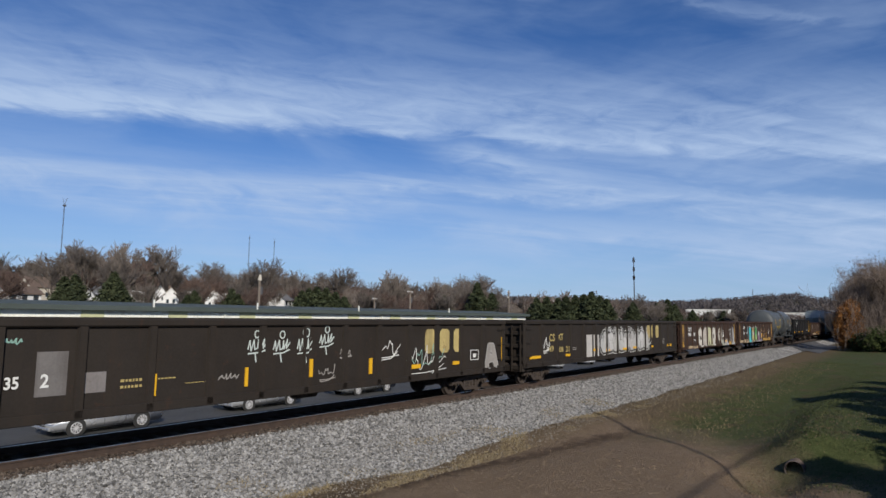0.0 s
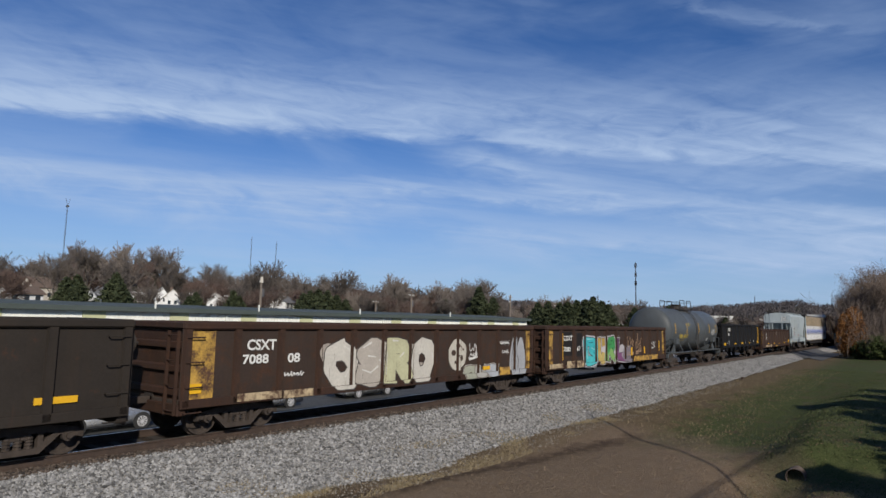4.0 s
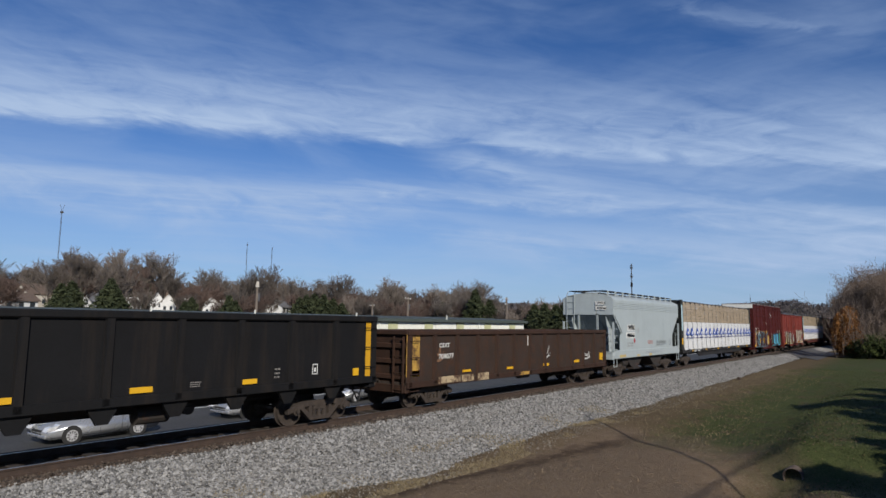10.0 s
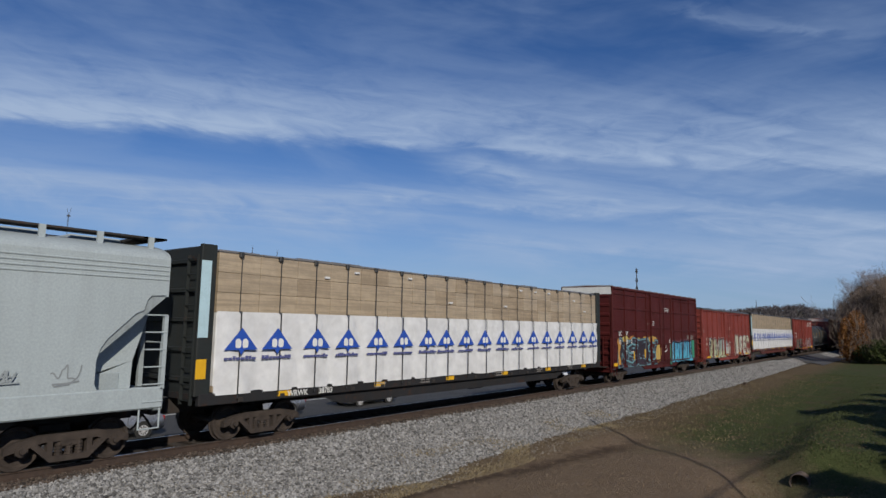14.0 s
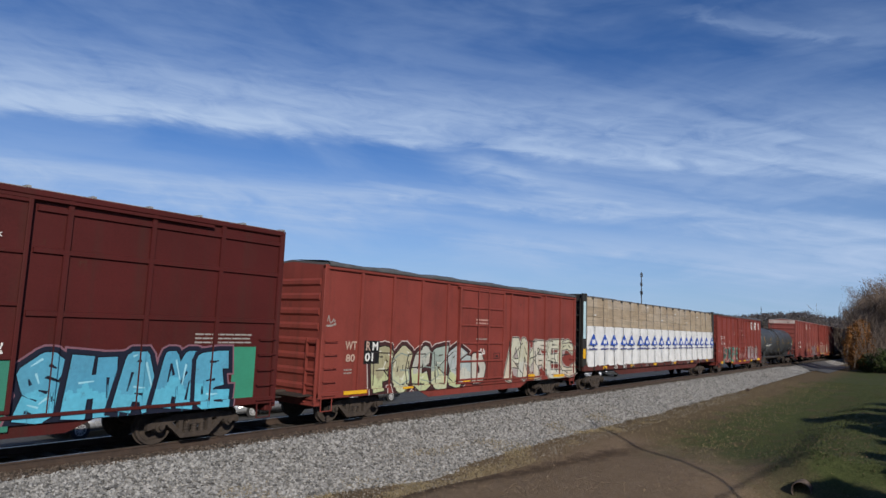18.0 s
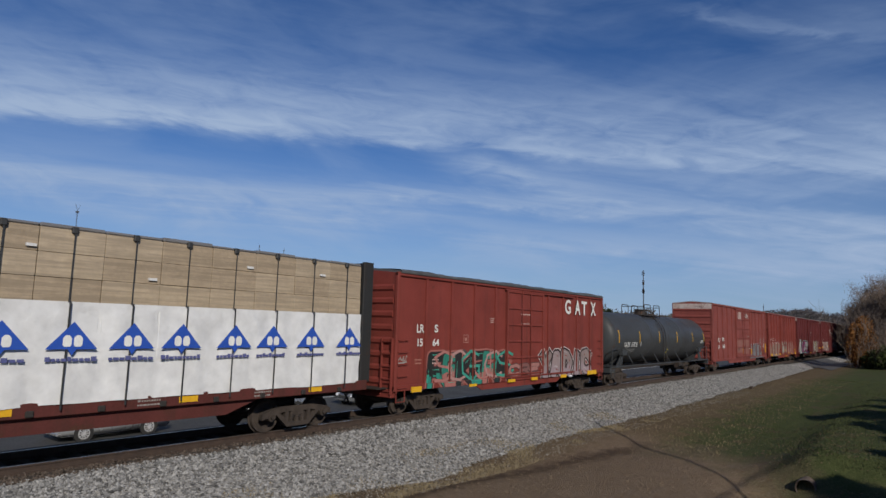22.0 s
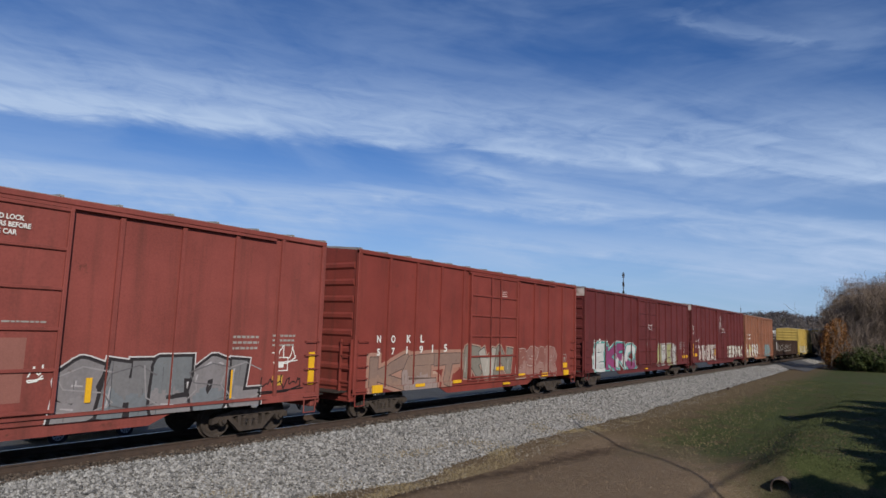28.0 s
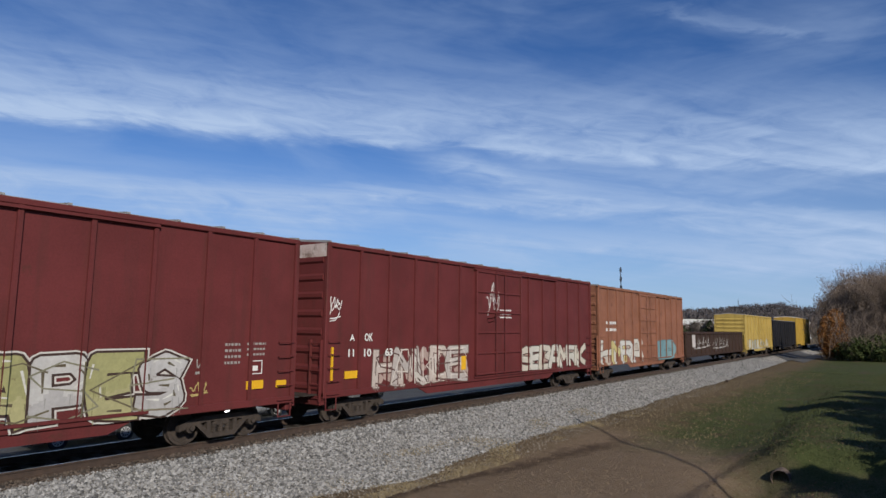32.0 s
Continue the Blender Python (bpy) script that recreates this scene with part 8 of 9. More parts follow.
reflector(c, 6.79, 6.94, 1.23, 1.86)
tag_scrawl(c, 5.48, 1.35, 0.78, 0.58, CHALK, 5)
panel(c, 7.53, 8.16, 1.06, 2.49, WORN_YEL, "worn_panel")
panel(c, 2.44, 6.48, 0.78, 1.05, WORN_YEL, "worn_sill_paint")

c = gon_m
fitted(c, "MGPX", -5.62, -4.74, 2.44, 2.73, CHALK)
fitted(c, "493", -5.42, -4.85, 2.05, 2.31, CHALK)
bars(c, -5.54, 1.38, 0.76, 0.26, 2, CHALK)
bars(c, -5.73, 1.22, 0.56, 0.03, 1, GREYISH)
panel(c, -7.09, -6.83, 1.30, 2.91, YEL_PAINT, "yellow_ladder_panel")
reflector(c, -6.51, -6.15, 1.27, 1.48)
reflector(c, -2.91, -2.48, 1.30, 1.42)
reflector(c, -0.29, 0.20, 1.31, 1.43)
reflector(c, 2.45, 2.92, 1.31, 1.43)
reflector(c, 6.32, 6.53, 1.31, 1.52)
panel(c, 4.76, 4.95, 1.43, 1.71, CHALK, "stencil_box")
bars(c, 1.11, 1.33, 0.27, 0.14, 3, GREYISH)
bars(c, 3.48, 1.38, 0.17, 0.30, 3, GREYISH)
panel(c, 6.84, 7.27, 1.20, 2.92, YEL_PAINT, "yellow_ladder_panel")

c = gon_e
fitted(c, "CSXT", -6.43, -5.56, 2.03, 2.18, CHALK)
fitted(c, "709077", -6.46, -5.42, 1.63, 1.81, CHALK)
panel(c, -6.52, -5.22, 0.80, 1.03, WORN_CREAM, "worn_sill_paint")
panel(c, -5.13, -4.37, 0.78, 1.02, WORN_CREAM, "worn_sill_paint")
panel(c, -4.09, -3.34, 0.76, 1.03, WORN_CREAM, "worn_sill_paint")
panel(c, -0.92, -0.16, 0.78, 0.91, WORN_YEL, "worn_sill_paint")
reflector(c, -4.98, -4.49, 1.11, 1.19)
reflector(c, -1.87, -1.40, 1.06, 1.15)
reflector(c, 1.23, 1.71, 1.05, 1.16)
reflector(c, 4.37, 4.86, 1.07, 1.19)
reflector(c, 7.39, 7.75, 1.08, 1.44)
panel(c, -0.19, 0.13, 1.98, 2.39, (0.5, 0.47, 0.44), "primer_patch")
tag_scrawl(c, 1.22, 1.23, 0.65, 0.90, CHALK, 8)
tag_scrawl(c, 5.38, 1.12, 0.84, 0.47, CHALK, 9)
tag_scrawl(c, -6.54, 1.43, 0.35, 0.70, (0.3, 0.16, 0.09), 3)
panel(c, -8.17, -7.48, 1.12, 2.49, WORN_YEL, "worn_panel")
panel(c, -8.00, -7.48, 1.11, 1.30, YEL_PAINT, "reflector_plate")

c = hopper
panel(c, -3.77, -2.61, 2.57, 2.92, CHALK, "white_panel")
panel(c, -3.96, -2.59, 2.15, 2.48, CHALK, "white_panel")
fitted(c, "WFRX", -3.68, -2.68, 2.62, 2.89, BLACKISH)
fitted(c, "408666", -3.89, -2.63, 2.20, 2.44, BLACKISH)
fitted(c, "LD LMT", -3.88, -3.46, 1.84, 1.92, GREYISH)
fitted(c, "LT WT", -3.88, -3.52, 1.66, 1.74, GREYISH)
bars(c, -3.34, 1.65, 0.44, 0.29, 2, GREYISH, pieces=5)
panel(c, -2.20, -1.94, 2.47, 2.73, GREYISH, "stencil_box")
bars(c, -0.46, 1.76, 0.96, 0.23, 4, (0.40, 0.16, 0.14))
tag_scrawl(c, 1.02, 1.62, 2.04, 0.40, (0.30, 0.33, 0.34), 2)
tag_scrawl(c, 3.58, 1.54, 0.51, 0.56, (0.25, 0.27, 0.28), 3)
tag_scrawl(c, 1.02, 1.62, 2.04, 0.40, (0.30, 0.33, 0.34), 12)
panel(c, -5.03, -4.10, 1.10, 1.25, (0.52, 0.40, 0.18), "faded_reflector")
panel(c, -2.33, -1.90, 1.09, 1.20, (0.52, 0.40, 0.18), "faded_reflector")
panel(c, -0.22, 0.23, 1.07, 1.21, (0.52, 0.40, 0.18), "faded_reflector")
for words, z, w in (("WFRX", 4.02, 0.40), ("408666", 3.74, 0.50)):
    part("white_panel", Shape().box(-0.06, w + 0.06, -0.006, 0.004, -0.03, 0.18), flat_paint(CHALK), c, at=pose(-5.875, -0.55, z, 0, 0, -90))
    me = text_mesh(words, 0.14, 0.02, 0.95).copy()
    me.materials.clear()
    me.materials.append(flat_paint(BLACKISH))
    part("lettering", me, None, c, "small black letters on the end wall", pose(-5.884, -0.57, z + 0.01, 0, 0, -90))
disc(c, -2.68, 2.00, 0.13, (0.38, 0.02, 0.03))
bars(c, -0.97, 1.20, 2.99, 0.14, 2, (0.30, 0.33, 0.36))

c = box_u
fitted(c, "UC", -6.89, -6.47, 2.54, 2.80, CHALK)
fitted(c, "RY", -5.92, -5.53, 2.56, 2.81, CHALK)
fitted(c, "15", -6.84, -6.54, 2.09, 2.33, CHALK)
fitted(c, "88", -5.89, -5.56, 2.10, 2.33, CHALK)
fitted(c, "5", -5.08, -4.91, 2.11, 2.35, CHALK)
panel(c, -6.94, -6.57, 0.81, 2.23, (0.50, 0.26, 0.06), "sprayed_block")
piece(c, -6.75, -1.05, 0.80, 2.36, "NSEN", [(0.030, 0.024, 0.034), (0.038, 0.028, 0.040)], [(0.13, (0.010, 0.010, 0.014)), (0.105, (0.14, 0.25, 0.29)), (0.028, (0.010, 0.010, 0.014))], 21, 0.13, ((0.50, 0.30, 0.07), (0.46, 0.38, 0.12), (0.44, 0.20, 0.05)), shine=(0.22, 0.42, 0.47), low=[(0.045, 0.030, 0.045)], overlap=0.22, top_cloud=True, drips=1)
piece(c, -6.5, -1.2, 0.95, 2.22, "CSGUS", [(0.032, 0.026, 0.036), (0.15, 0.31, 0.35), (0.040, 0.030, 0.042)], [(0.014, (0.010, 0.010, 0.014))], 52, 0.040, overlap=0.4, drips=0)
piece(c, -1.10, -0.20, 0.87, 2.02, "O", [(0.50, 0.34, 0.10)], [(0.02, (0.45, 0.24, 0.06))], 2, 0.22, ((0.52, 0.40, 0.16), (0.50, 0.30, 0.07), (0.46, 0.22, 0.05)))
panel(c, 1.60, 1.89, 0.70, 2.04, (0.04, 0.20, 0.14), "sprayed_block")
panel(c, 6.52, 7.16, 0.87, 2.21, (0.04, 0.24, 0.15), "sprayed_block")
piece(c, 1.97, 6.47, 0.78, 2.12, "SHAME", [(0.085, 0.33, 0.48), (0.075, 0.30, 0.45)], [(0.15, (0.20, 0.10, 0.13)), (0.11, (0.012, 0.015, 0.03)), (0.03, (0.008, 0.010, 0.02))], 23, 0.145, low=[(0.10, 0.42, 0.58)], shine=(0.30, 0.60, 0.72), slit=(0.010, 0.014, 0.03), drop=(0.010, 0.012, 0.02), overlap=0.02, bounce=0.02)
fitted(c, "CLOSE AND LOCK", 0.53, 1.44, 4.22, 4.30, CHALK)
fitted(c, "DOOR BEFORE", 0.59, 1.36, 4.10, 4.18, CHALK)
fitted(c, "MOVING CAR", 0.63, 1.27, 3.98, 4.06, CHALK)
tag_scrawl(c, 0.38, 1.40, 0.65, 0.69, CHALK, 4)
tag_scrawl(c, 1.42, 2.02, 0.25, 0.33, CHALK, 5)
reflector(c, -7.72, -7.28, 0.93, 1.09)
reflector(c, -4.68, -4.59, 1.19, 1.65)
reflector(c, -2.91, -2.80, 1.24, 1.75)
bars(c, -1.62, 3.13, 0.27, 0.32, 3, CHALK)
bars(c, 5.48, 2.27, 1.52, 0.28, 3, GREYISH)
bars(c, -6.00, 1.48, 0.37, 0.26, 2, CHALK)
bars(c, -5.12, 1.48, 0.43, 0.22, 2, CHALK)
bars(c, -2.44, 3.19, 0.28, 0.13, 1, GREYISH)

c = box_w
panel(c, -6.14, -5.48, 1.69, 2.38, (0.012, 0.012, 0.013), "repaint_patch")
fitted(c, "WT", -6.94, -6.47, 2.12, 2.36, (0.45, 0.32, 0.26))
fitted(c, "R", -6.08, -5.89, 2.09, 2.36, (0.45, 0.32, 0.26))
fitted(c, "M", -5.81, -5.57, 2.09, 2.34, CHALK)
fitted(c, "80", -6.89, -6.53, 1.77, 1.99, (0.45, 0.32, 0.26))
fitted(c, "01", -6.11, -5.67, 1.77, 2.02, CHALK)
piece(c, -5.80, -1.0, 0.74, 2.22, "POCES", [(0.33, 0.31, 0.19), (0.40, 0.38, 0.25), (0.40, 0.41, 0.36), (0.30, 0.36, 0.32), (0.38, 0.42, 0.42)], [(0.17, (0.52, 0.46, 0.44)), (0.14, (0.055, 0.022, 0.022)), (0.03, (0.012, 0.012, 0.012))], 24, 0.165, low=[(0.46, 0.50, 0.28), (0.50, 0.52, 0.34)], shine=(0.58, 0.58, 0.48), slit=(0.05, 0.04, 0.03), overlap=0.06, bounce=0.03, drips=9)
piece(c, -5.6, -1.1, 0.95, 2.05, "RGESKA", [(0.03, 0.02, 0.02), (0.20, 0.26, 0.24)], [], 54, 0.016, overlap=0.4, drips=0)
piece(c, -1.40, 0.25, 0.86, 1.95, "SD", [(0.36, 0.42, 0.42), (0.46, 0.45, 0.40)], [(0.06, (0.05, 0.02, 0.02))], 25, 0.17, low=[(0.48, 0.48, 0.42)], drips=6)
piece(c, 2.0, 7.60, 0.80, 2.52, "AMREC", [(0.54, 0.53, 0.42), (0.50, 0.49, 0.36), (0.56, 0.52, 0.44)], [(0.07, (0.40, 0.36, 0.33)), (0.035, (0.012, 0.015, 0.013))], 26, 0.10, ((0.40, 0.34, 0.33), (0.36, 0.30, 0.30)), low=[(0.56, 0.50, 0.40), (0.50, 0.50, 0.44)], shine=(0.66, 0.66, 0.58), slit=(0.02, 0.02, 0.02), overlap=0.5, drips=7)
piece(c, 2.2, 7.4, 1.0, 2.45, "KARNAKE", [(0.02, 0.02, 0.02), (0.56, 0.56, 0.48)], [], 53, 0.014, overlap=0.5, drips=0)
reflector(c, -6.94, -6.03, 0.85, 0.95)
reflector(c, -4.38, -3.91, 0.88, 0.94)
reflector(c, -1.16, -0.73, 0.90, 0.99)
reflector(c, 3.48, 3.97, 0.87, 1.04)
reflector(c, 5.68, 6.67, 0.85, 0.95)
bars(c, -0.42, 2.99, 0.88, 0.25, 2, (0.5, 0.3, 0.26))
tag_scrawl(c, -0.21, 1.84, 0.42, 0.32, CHALK, 3)
panel(c, 0.83, 1.25, 1.73, 1.95, BLACKISH, "stencil_box")
bars(c, -6.92, 1.40, 0.33, 0.19, 2, GREYISH)
tag_scrawl(c, -7.69, 2.71, 0.37, 0.38, GREYISH, 8)
bars(c, -0.38, 2.42, 0.73, 0.10, 1, GREYISH)

c = box_l
fitted(c, "LR", -6.78, -6.41, 2.67, 2.94, CHALK)
fitted(c, "S", -5.86, -5.65, 2.68, 2.95, CHALK)
fitted(c, "15", -6.73, -6.46, 2.22, 2.47, CHALK)
fitted(c, "64", -5.94, -5.59, 2.22, 2.47, CHALK)
for k, ch in enumerate("GATX"):
    fitted(c, ch, 3.70 + 0.86 * k, 4.28 + 0.86 * k, 3.62, 4.28, CHALK)
piece(c, -6.0, -1.15, 0.76, 2.02, "REKERA", [(0.018, 0.022, 0.020), (0.03, 0.20, 0.15), (0.022, 0.022, 0.022)], [(0.10, (0.34, 0.13, 0.11)), (0.04, (0.05, 0.03, 0.03))], 27, 0.105, ((0.36, 0.13, 0.11), (0.30, 0.10, 0.08), (0.08, 0.06, 0.06)), low=[(0.03, 0.24, 0.18), (0.40, 0.15, 0.13), (0.02, 0.03, 0.03)], shine=(0.06, 0.36, 0.27), overlap=0.45)
piece(c, -5.6, -1.0, 0.95, 2.08, "SCGUCS", [(0.40, 0.17, 0.15), (0.42, 0.24, 0.22), (0.05, 0.30, 0.23)], [], 51, 0.040, overlap=0.6, drips=1)
piece(c, 1.45, 6.40, 0.72, 2.02, "YADIC", [(0.27, 0.21, 0.20), (0.31, 0.24, 0.24)], [(0.125, (0.56, 0.51, 0.50)), (0.09, (0.035, 0.022, 0.022))], 28, 0.15, low=[(0.33, 0.26, 0.28)], shine=(0.45, 0.40, 0.40), slit=(0.22, 0.05, 0.05), overlap=0.12)
reflector(c, -7.02, -6.53, 0.77, 0.94)
reflector(c, -3.82, -3.37, 0.77, 0.86)
reflector(c, -1.20, -0.70, 0.79, 0.90)
reflector(c, 0.61, 1.08, 0.78, 0.90)
reflector(c, 3.21, 3.73, 0.77, 0.90)
reflector(c, 5.94, 6.92, 0.79, 0.98)
bars(c, -6.81, 1.62, 0.36, 0.22, 2, (0.42, 0.20, 0.16))
bars(c, -5.90, 1.60, 0.35, 0.23, 2, (0.55, 0.4, 0.36))
bars(c, -2.42, 3.07, 0.32, 0.21, 3, (0.55, 0.4, 0.36))
bars(c, -0.27, 3.42, 0.84, 0.10, 1, (0.55, 0.4, 0.36))
bars(c, -0.24, 2.99, 0.65, 0.14, 2, (0.55, 0.4, 0.36))
panel(c, -4.13, -3.85, 2.33, 2.62, (0.4, 0.2, 0.17), "stencil_box")
tag_scrawl(c, -7.65, 1.63, 0.44, 0.34, GREYISH, 5)
piece(c, -1.15, 1.28, 0.98, 1.50, "CRE", [(0.36, 0.17, 0.15), (0.22, 0.10, 0.09)], [(0.03, (0.08, 0.04, 0.04))], 33, 0.13)

c = box_s
piece(c, 2.55, 7.55, 0.70, 2.04, "SHEOL", [(0.20, 0.185, 0.19), (0.17, 0.165, 0.17), (0.16, 0.17, 0.18)], [(0.10, (0.52, 0.50, 0.50)), (0.07, (0.030, 0.026, 0.028))], 29, 0.165, low=[(0.22, 0.205, 0.21), (0.16, 0.175, 0.19)], shine=(0.36, 0.34, 0.35), overlap=0.02, bounce=0.01, drips=2)
piece(c, 2.7, 7.4, 0.9, 1.9, "SCUSC", [(0.27, 0.255, 0.26), (0.12, 0.115, 0.12)], [], 57, 0.014, overlap=0.3, drips=0)
fitted(c, "CLOSE AND LOCK", 0.78, 1.73, 4.64, 4.74, CHALK)
fitted(c, "BOTH DOORS BEFORE", 0.73, 1.85, 4.50, 4.60, CHALK)
fitted(c, "MOVING CAR", 0.91, 1.63, 4.36, 4.46, CHALK)
piece(c, -1.59, -0.69, 4.16, 4.86, "UR", [(0.52, 0.43, 0.39)], [(0.02, (0.50, 0.42, 0.38))], 44, 0.09)
reflector(c, -0.28, -0.18, 1.30, 1.77)
reflector(c, 3.18, 3.29, 1.17, 1.66)
reflector(c, 6.51, 6.62, 1.02, 1.70)
reflector(c, 9.07, 9.26, 1.22, 2.11)
bars(c, 6.57, 2.16, 0.78, 0.42, 3, GREYISH)
bars(c, 7.79, 2.24, 0.75, 0.37, 3, GREYISH)
panel(c, 7.89, 8.35, 1.62, 1.99, CHALK, "stencil_box")
panel(c, 7.86, 8.19, 1.25, 1.51, WORN_YEL, "warning_label")
tag_scrawl(c, 7.82, 1.69, 0.85, 0.68, CHALK, 3)
tag_scrawl(c, 7.34, 0.97, 1.60, 0.61, BLACKISH, 4)
tag_scrawl(c, 2.07, 1.55, 0.29, 0.47, CHALK, 5)
panel(c, -1.80, -1.48, 1.57, 1.77, BLACKISH, "door_latch")
panel(c, 0.25, 0.58, 1.67, 1.87, BLACKISH, "door_latch")
bars(c, 1.55, 2.72, 0.75, 0.08, 1, GREYISH)
panel(c, -2.14, -0.15, 1.38, 2.46, (0.25, 0.105, 0.085), "faded_block")
panel(c, 0.25, 2.00, 1.26, 2.46, (0.25, 0.105, 0.085), "faded_block")

c = box_n
fitted(c, "N", -6.86, -6.68, 2.36, 2.59, CHALK)
fitted(c, "O", -6.18, -5.98, 2.36, 2.60, CHALK)
fitted(c, "K", -5.40, -5.17, 2.36, 2.62, CHALK)
fitted(c, "L", -4.66, -4.42, 2.37, 2.63, CHALK)
fitted(c, "5", -6.84, -6.69, 1.96, 2.18, CHALK)
fitted(c, "7", -6.15, -5.99, 1.98, 2.20, CHALK)
fitted(c, "1", -5.40, -5.21, 2.00, 2.24, CHALK)
fitted(c, "9", -4.70, -4.50, 2.01, 2.26, CHALK)
fitted(c, "1", -4.00, -3.78, 2.03, 2.29, CHALK)
fitted(c, "5", -3.29, -3.05, 2.04, 2.31, CHALK)
piece(c, -6.98, -2.10, 0.76, 1.98, "KET", [(0.235, 0.155, 0.125), (0.25, 0.165, 0.13)], [(0.14, (0.34, 0.19, 0.145)), (0.028, (0.09, 0.06, 0.05))], 34, 0.14, ((0.42, 0.29, 0.22), (0.36, 0.17, 0.12), (0.40, 0.31, 0.27)), low=[(0.27, 0.17, 0.13), (0.30, 0.23, 0.21)], overlap=0.2)
piece(c, -1.92, 1.35, 0.98, 2.26, "RWN", [(0.20, 0.18, 0.15), (0.36, 0.33, 0.29)], [(0.08, (0.36, 0.24, 0.19)), (0.03, (0.05, 0.045, 0.04))], 35, 0.145, ((0.26, 0.14, 0.11),), shine=(0.44, 0.42, 0.38), overlap=0.15)
piece(c, 1.92, 5.70, 0.90, 2.16, "BSAR", [(0.24, 0.095, 0.075), (0.27, 0.13, 0.11)], [(0.07, (0.38, 0.27, 0.24)), (0.035, (0.20, 0.08, 0.065))], 36, 0.13, shine=(0.40, 0.30, 0.27), low=[(0.30, 0.17, 0.145)], overlap=0.15)
reflector(c, -7.04, -6.58, 0.83, 1.06)
reflector(c, -4.90, -4.41, 0.90, 1.00)
reflector(c, -2.73, -2.23, 0.91, 1.02)
reflector(c, 0.23, 0.80, 1.27, 1.41)
reflector(c, 0.82, 1.32, 0.68, 0.76)
reflector(c, 2.07, 2.62, 0.92, 1.07)
reflector(c, 4.19, 4.74, 0.87, 1.02)
reflector(c, 6.44, 6.92, 0.84, 1.08)
reflector(c, 6.42, 6.90, 1.18, 1.41)
bars(c, 0.63, 4.21, 0.38, 0.27, 3, (0.6, 0.45, 0.42))
panel(c, 6.46, 6.85, 1.47, 1.81, GREYISH, "stencil_box")

c = box_a
fitted(c, "A", -8.36, -8.22, 2.31, 2.54, CHALK)
fitted(c, "OK", -7.74, -7.41, 2.33, 2.56, CHALK)
fitted(c, "11", -8.39, -8.19, 1.87, 2.08, CHALK)
fitted(c, "10", -7.70, -7.47, 1.88, 2.09, CHALK)
bars(c, -8.56, 1.52, 0.33, 0.20, 2, CHALK)
panel(c, -8.45, -6.95, 0.92, 1.22, (0.42, 0.44, 0.44), "sprayed_block")
piece(c, -8.2, -2.05, 0.80, 2.32, "EKRC", [(0.50, 0.51, 0.50), (0.22, 0.045, 0.13), (0.22, 0.045, 0.13), (0.52, 0.53, 0.52)], [(0.145, (0.62, 0.62, 0.60)), (0.115, (0.012, 0.014, 0.018)), (0.095, (0.09, 0.34, 0.31)), (0.02, (0.02, 0.03, 0.035))], 37, 0.14, low=[(0.54, 0.55, 0.54), (0.26, 0.05, 0.15), (0.50, 0.51, 0.50), (0.22, 0.045, 0.13)], shine=(0.66, 0.68, 0.66), overlap=0.16, drips=2)
piece(c, 2.20, 6.30, 0.84, 2.25, "APES", [(0.30, 0.29, 0.13), (0.46, 0.45, 0.43), (0.32, 0.31, 0.14), (0.44, 0.43, 0.42)], [(0.085, (0.52, 0.50, 0.46)), (0.05, (0.05, 0.03, 0.025))], 38, 0.135, low=[(0.36, 0.34, 0.17), (0.38, 0.37, 0.36)], shine=(0.58, 0.57, 0.52), slit=(0.10, 0.08, 0.05), overlap=0.2, drips=6)
piece(c, 2.3, 6.2, 0.95, 2.15, "CSKE", [(0.12, 0.10, 0.06), (0.20, 0.19, 0.13)], [], 56, 0.014, overlap=0.4, drips=0)
fitted(c, "CLOSE AND LOCK", 0.19, 0.97, 3.44, 3.52, CHALK)
fitted(c, "BOTH DOORS BEFORE", 0.13, 1.05, 3.31, 3.39, CHALK)
fitted(c, "MOVING CAR", 0.29, 0.91, 3.18, 3.26, CHALK)
reflector(c, 8.02, 8.52, 1.25, 1.46)
reflector(c, 8.95, 9.27, 1.24, 1.42)
reflector(c, -0.41, 0.04, 0.72, 0.79)
panel(c, 8.06, 8.49, 1.62, 1.96, CHALK, "stencil_box")
bars(c, 7.36, 1.86, 0.46, 0.59, 4, GREYISH)
bars(c, 8.00, 2.05, 0.57, 0.40, 3, GREYISH)
tag_scrawl(c, 6.48, 1.14, 0.47, 0.42, OLD_YEL, 3)
tag_scrawl(c, 6.58, 1.63, 0.24, 0.50, GREYISH, 4)
bars(c, -0.63, 1.05, 1.22, -0.03, 1, GREYISH)
panel(c, -0.10, 0.04, 2.21, 2.34, GREYISH, "stencil_disc")

c = box_b
fitted(c, "A", -8.47, -8.26, 2.41, 2.61, CHALK)
fitted(c, "OK", -7.83, -7.46, 2.40, 2.64, CHALK)
fitted(c, "11", -8.52, -8.19, 1.95, 2.17, CHALK)
fitted(c, "10", -7.84, -7.44, 1.93, 2.17, CHALK)
fitted(c, "63", -6.95, -6.58, 1.93, 2.17, CHALK)
piece(c, -7.18, -2.32, 0.88, 2.22, "HMUDE", [(0.50, 0.43, 0.38), (0.44, 0.40, 0.37), (0.54, 0.50, 0.45)], [(0.04, (0.12, 0.06, 0.05))], 39, 0.095, ((0.40, 0.30, 0.26),), shine=(0.66, 0.63, 0.58), slit=(0.08, 0.05, 0.04), overlap=0.5, drips=9)
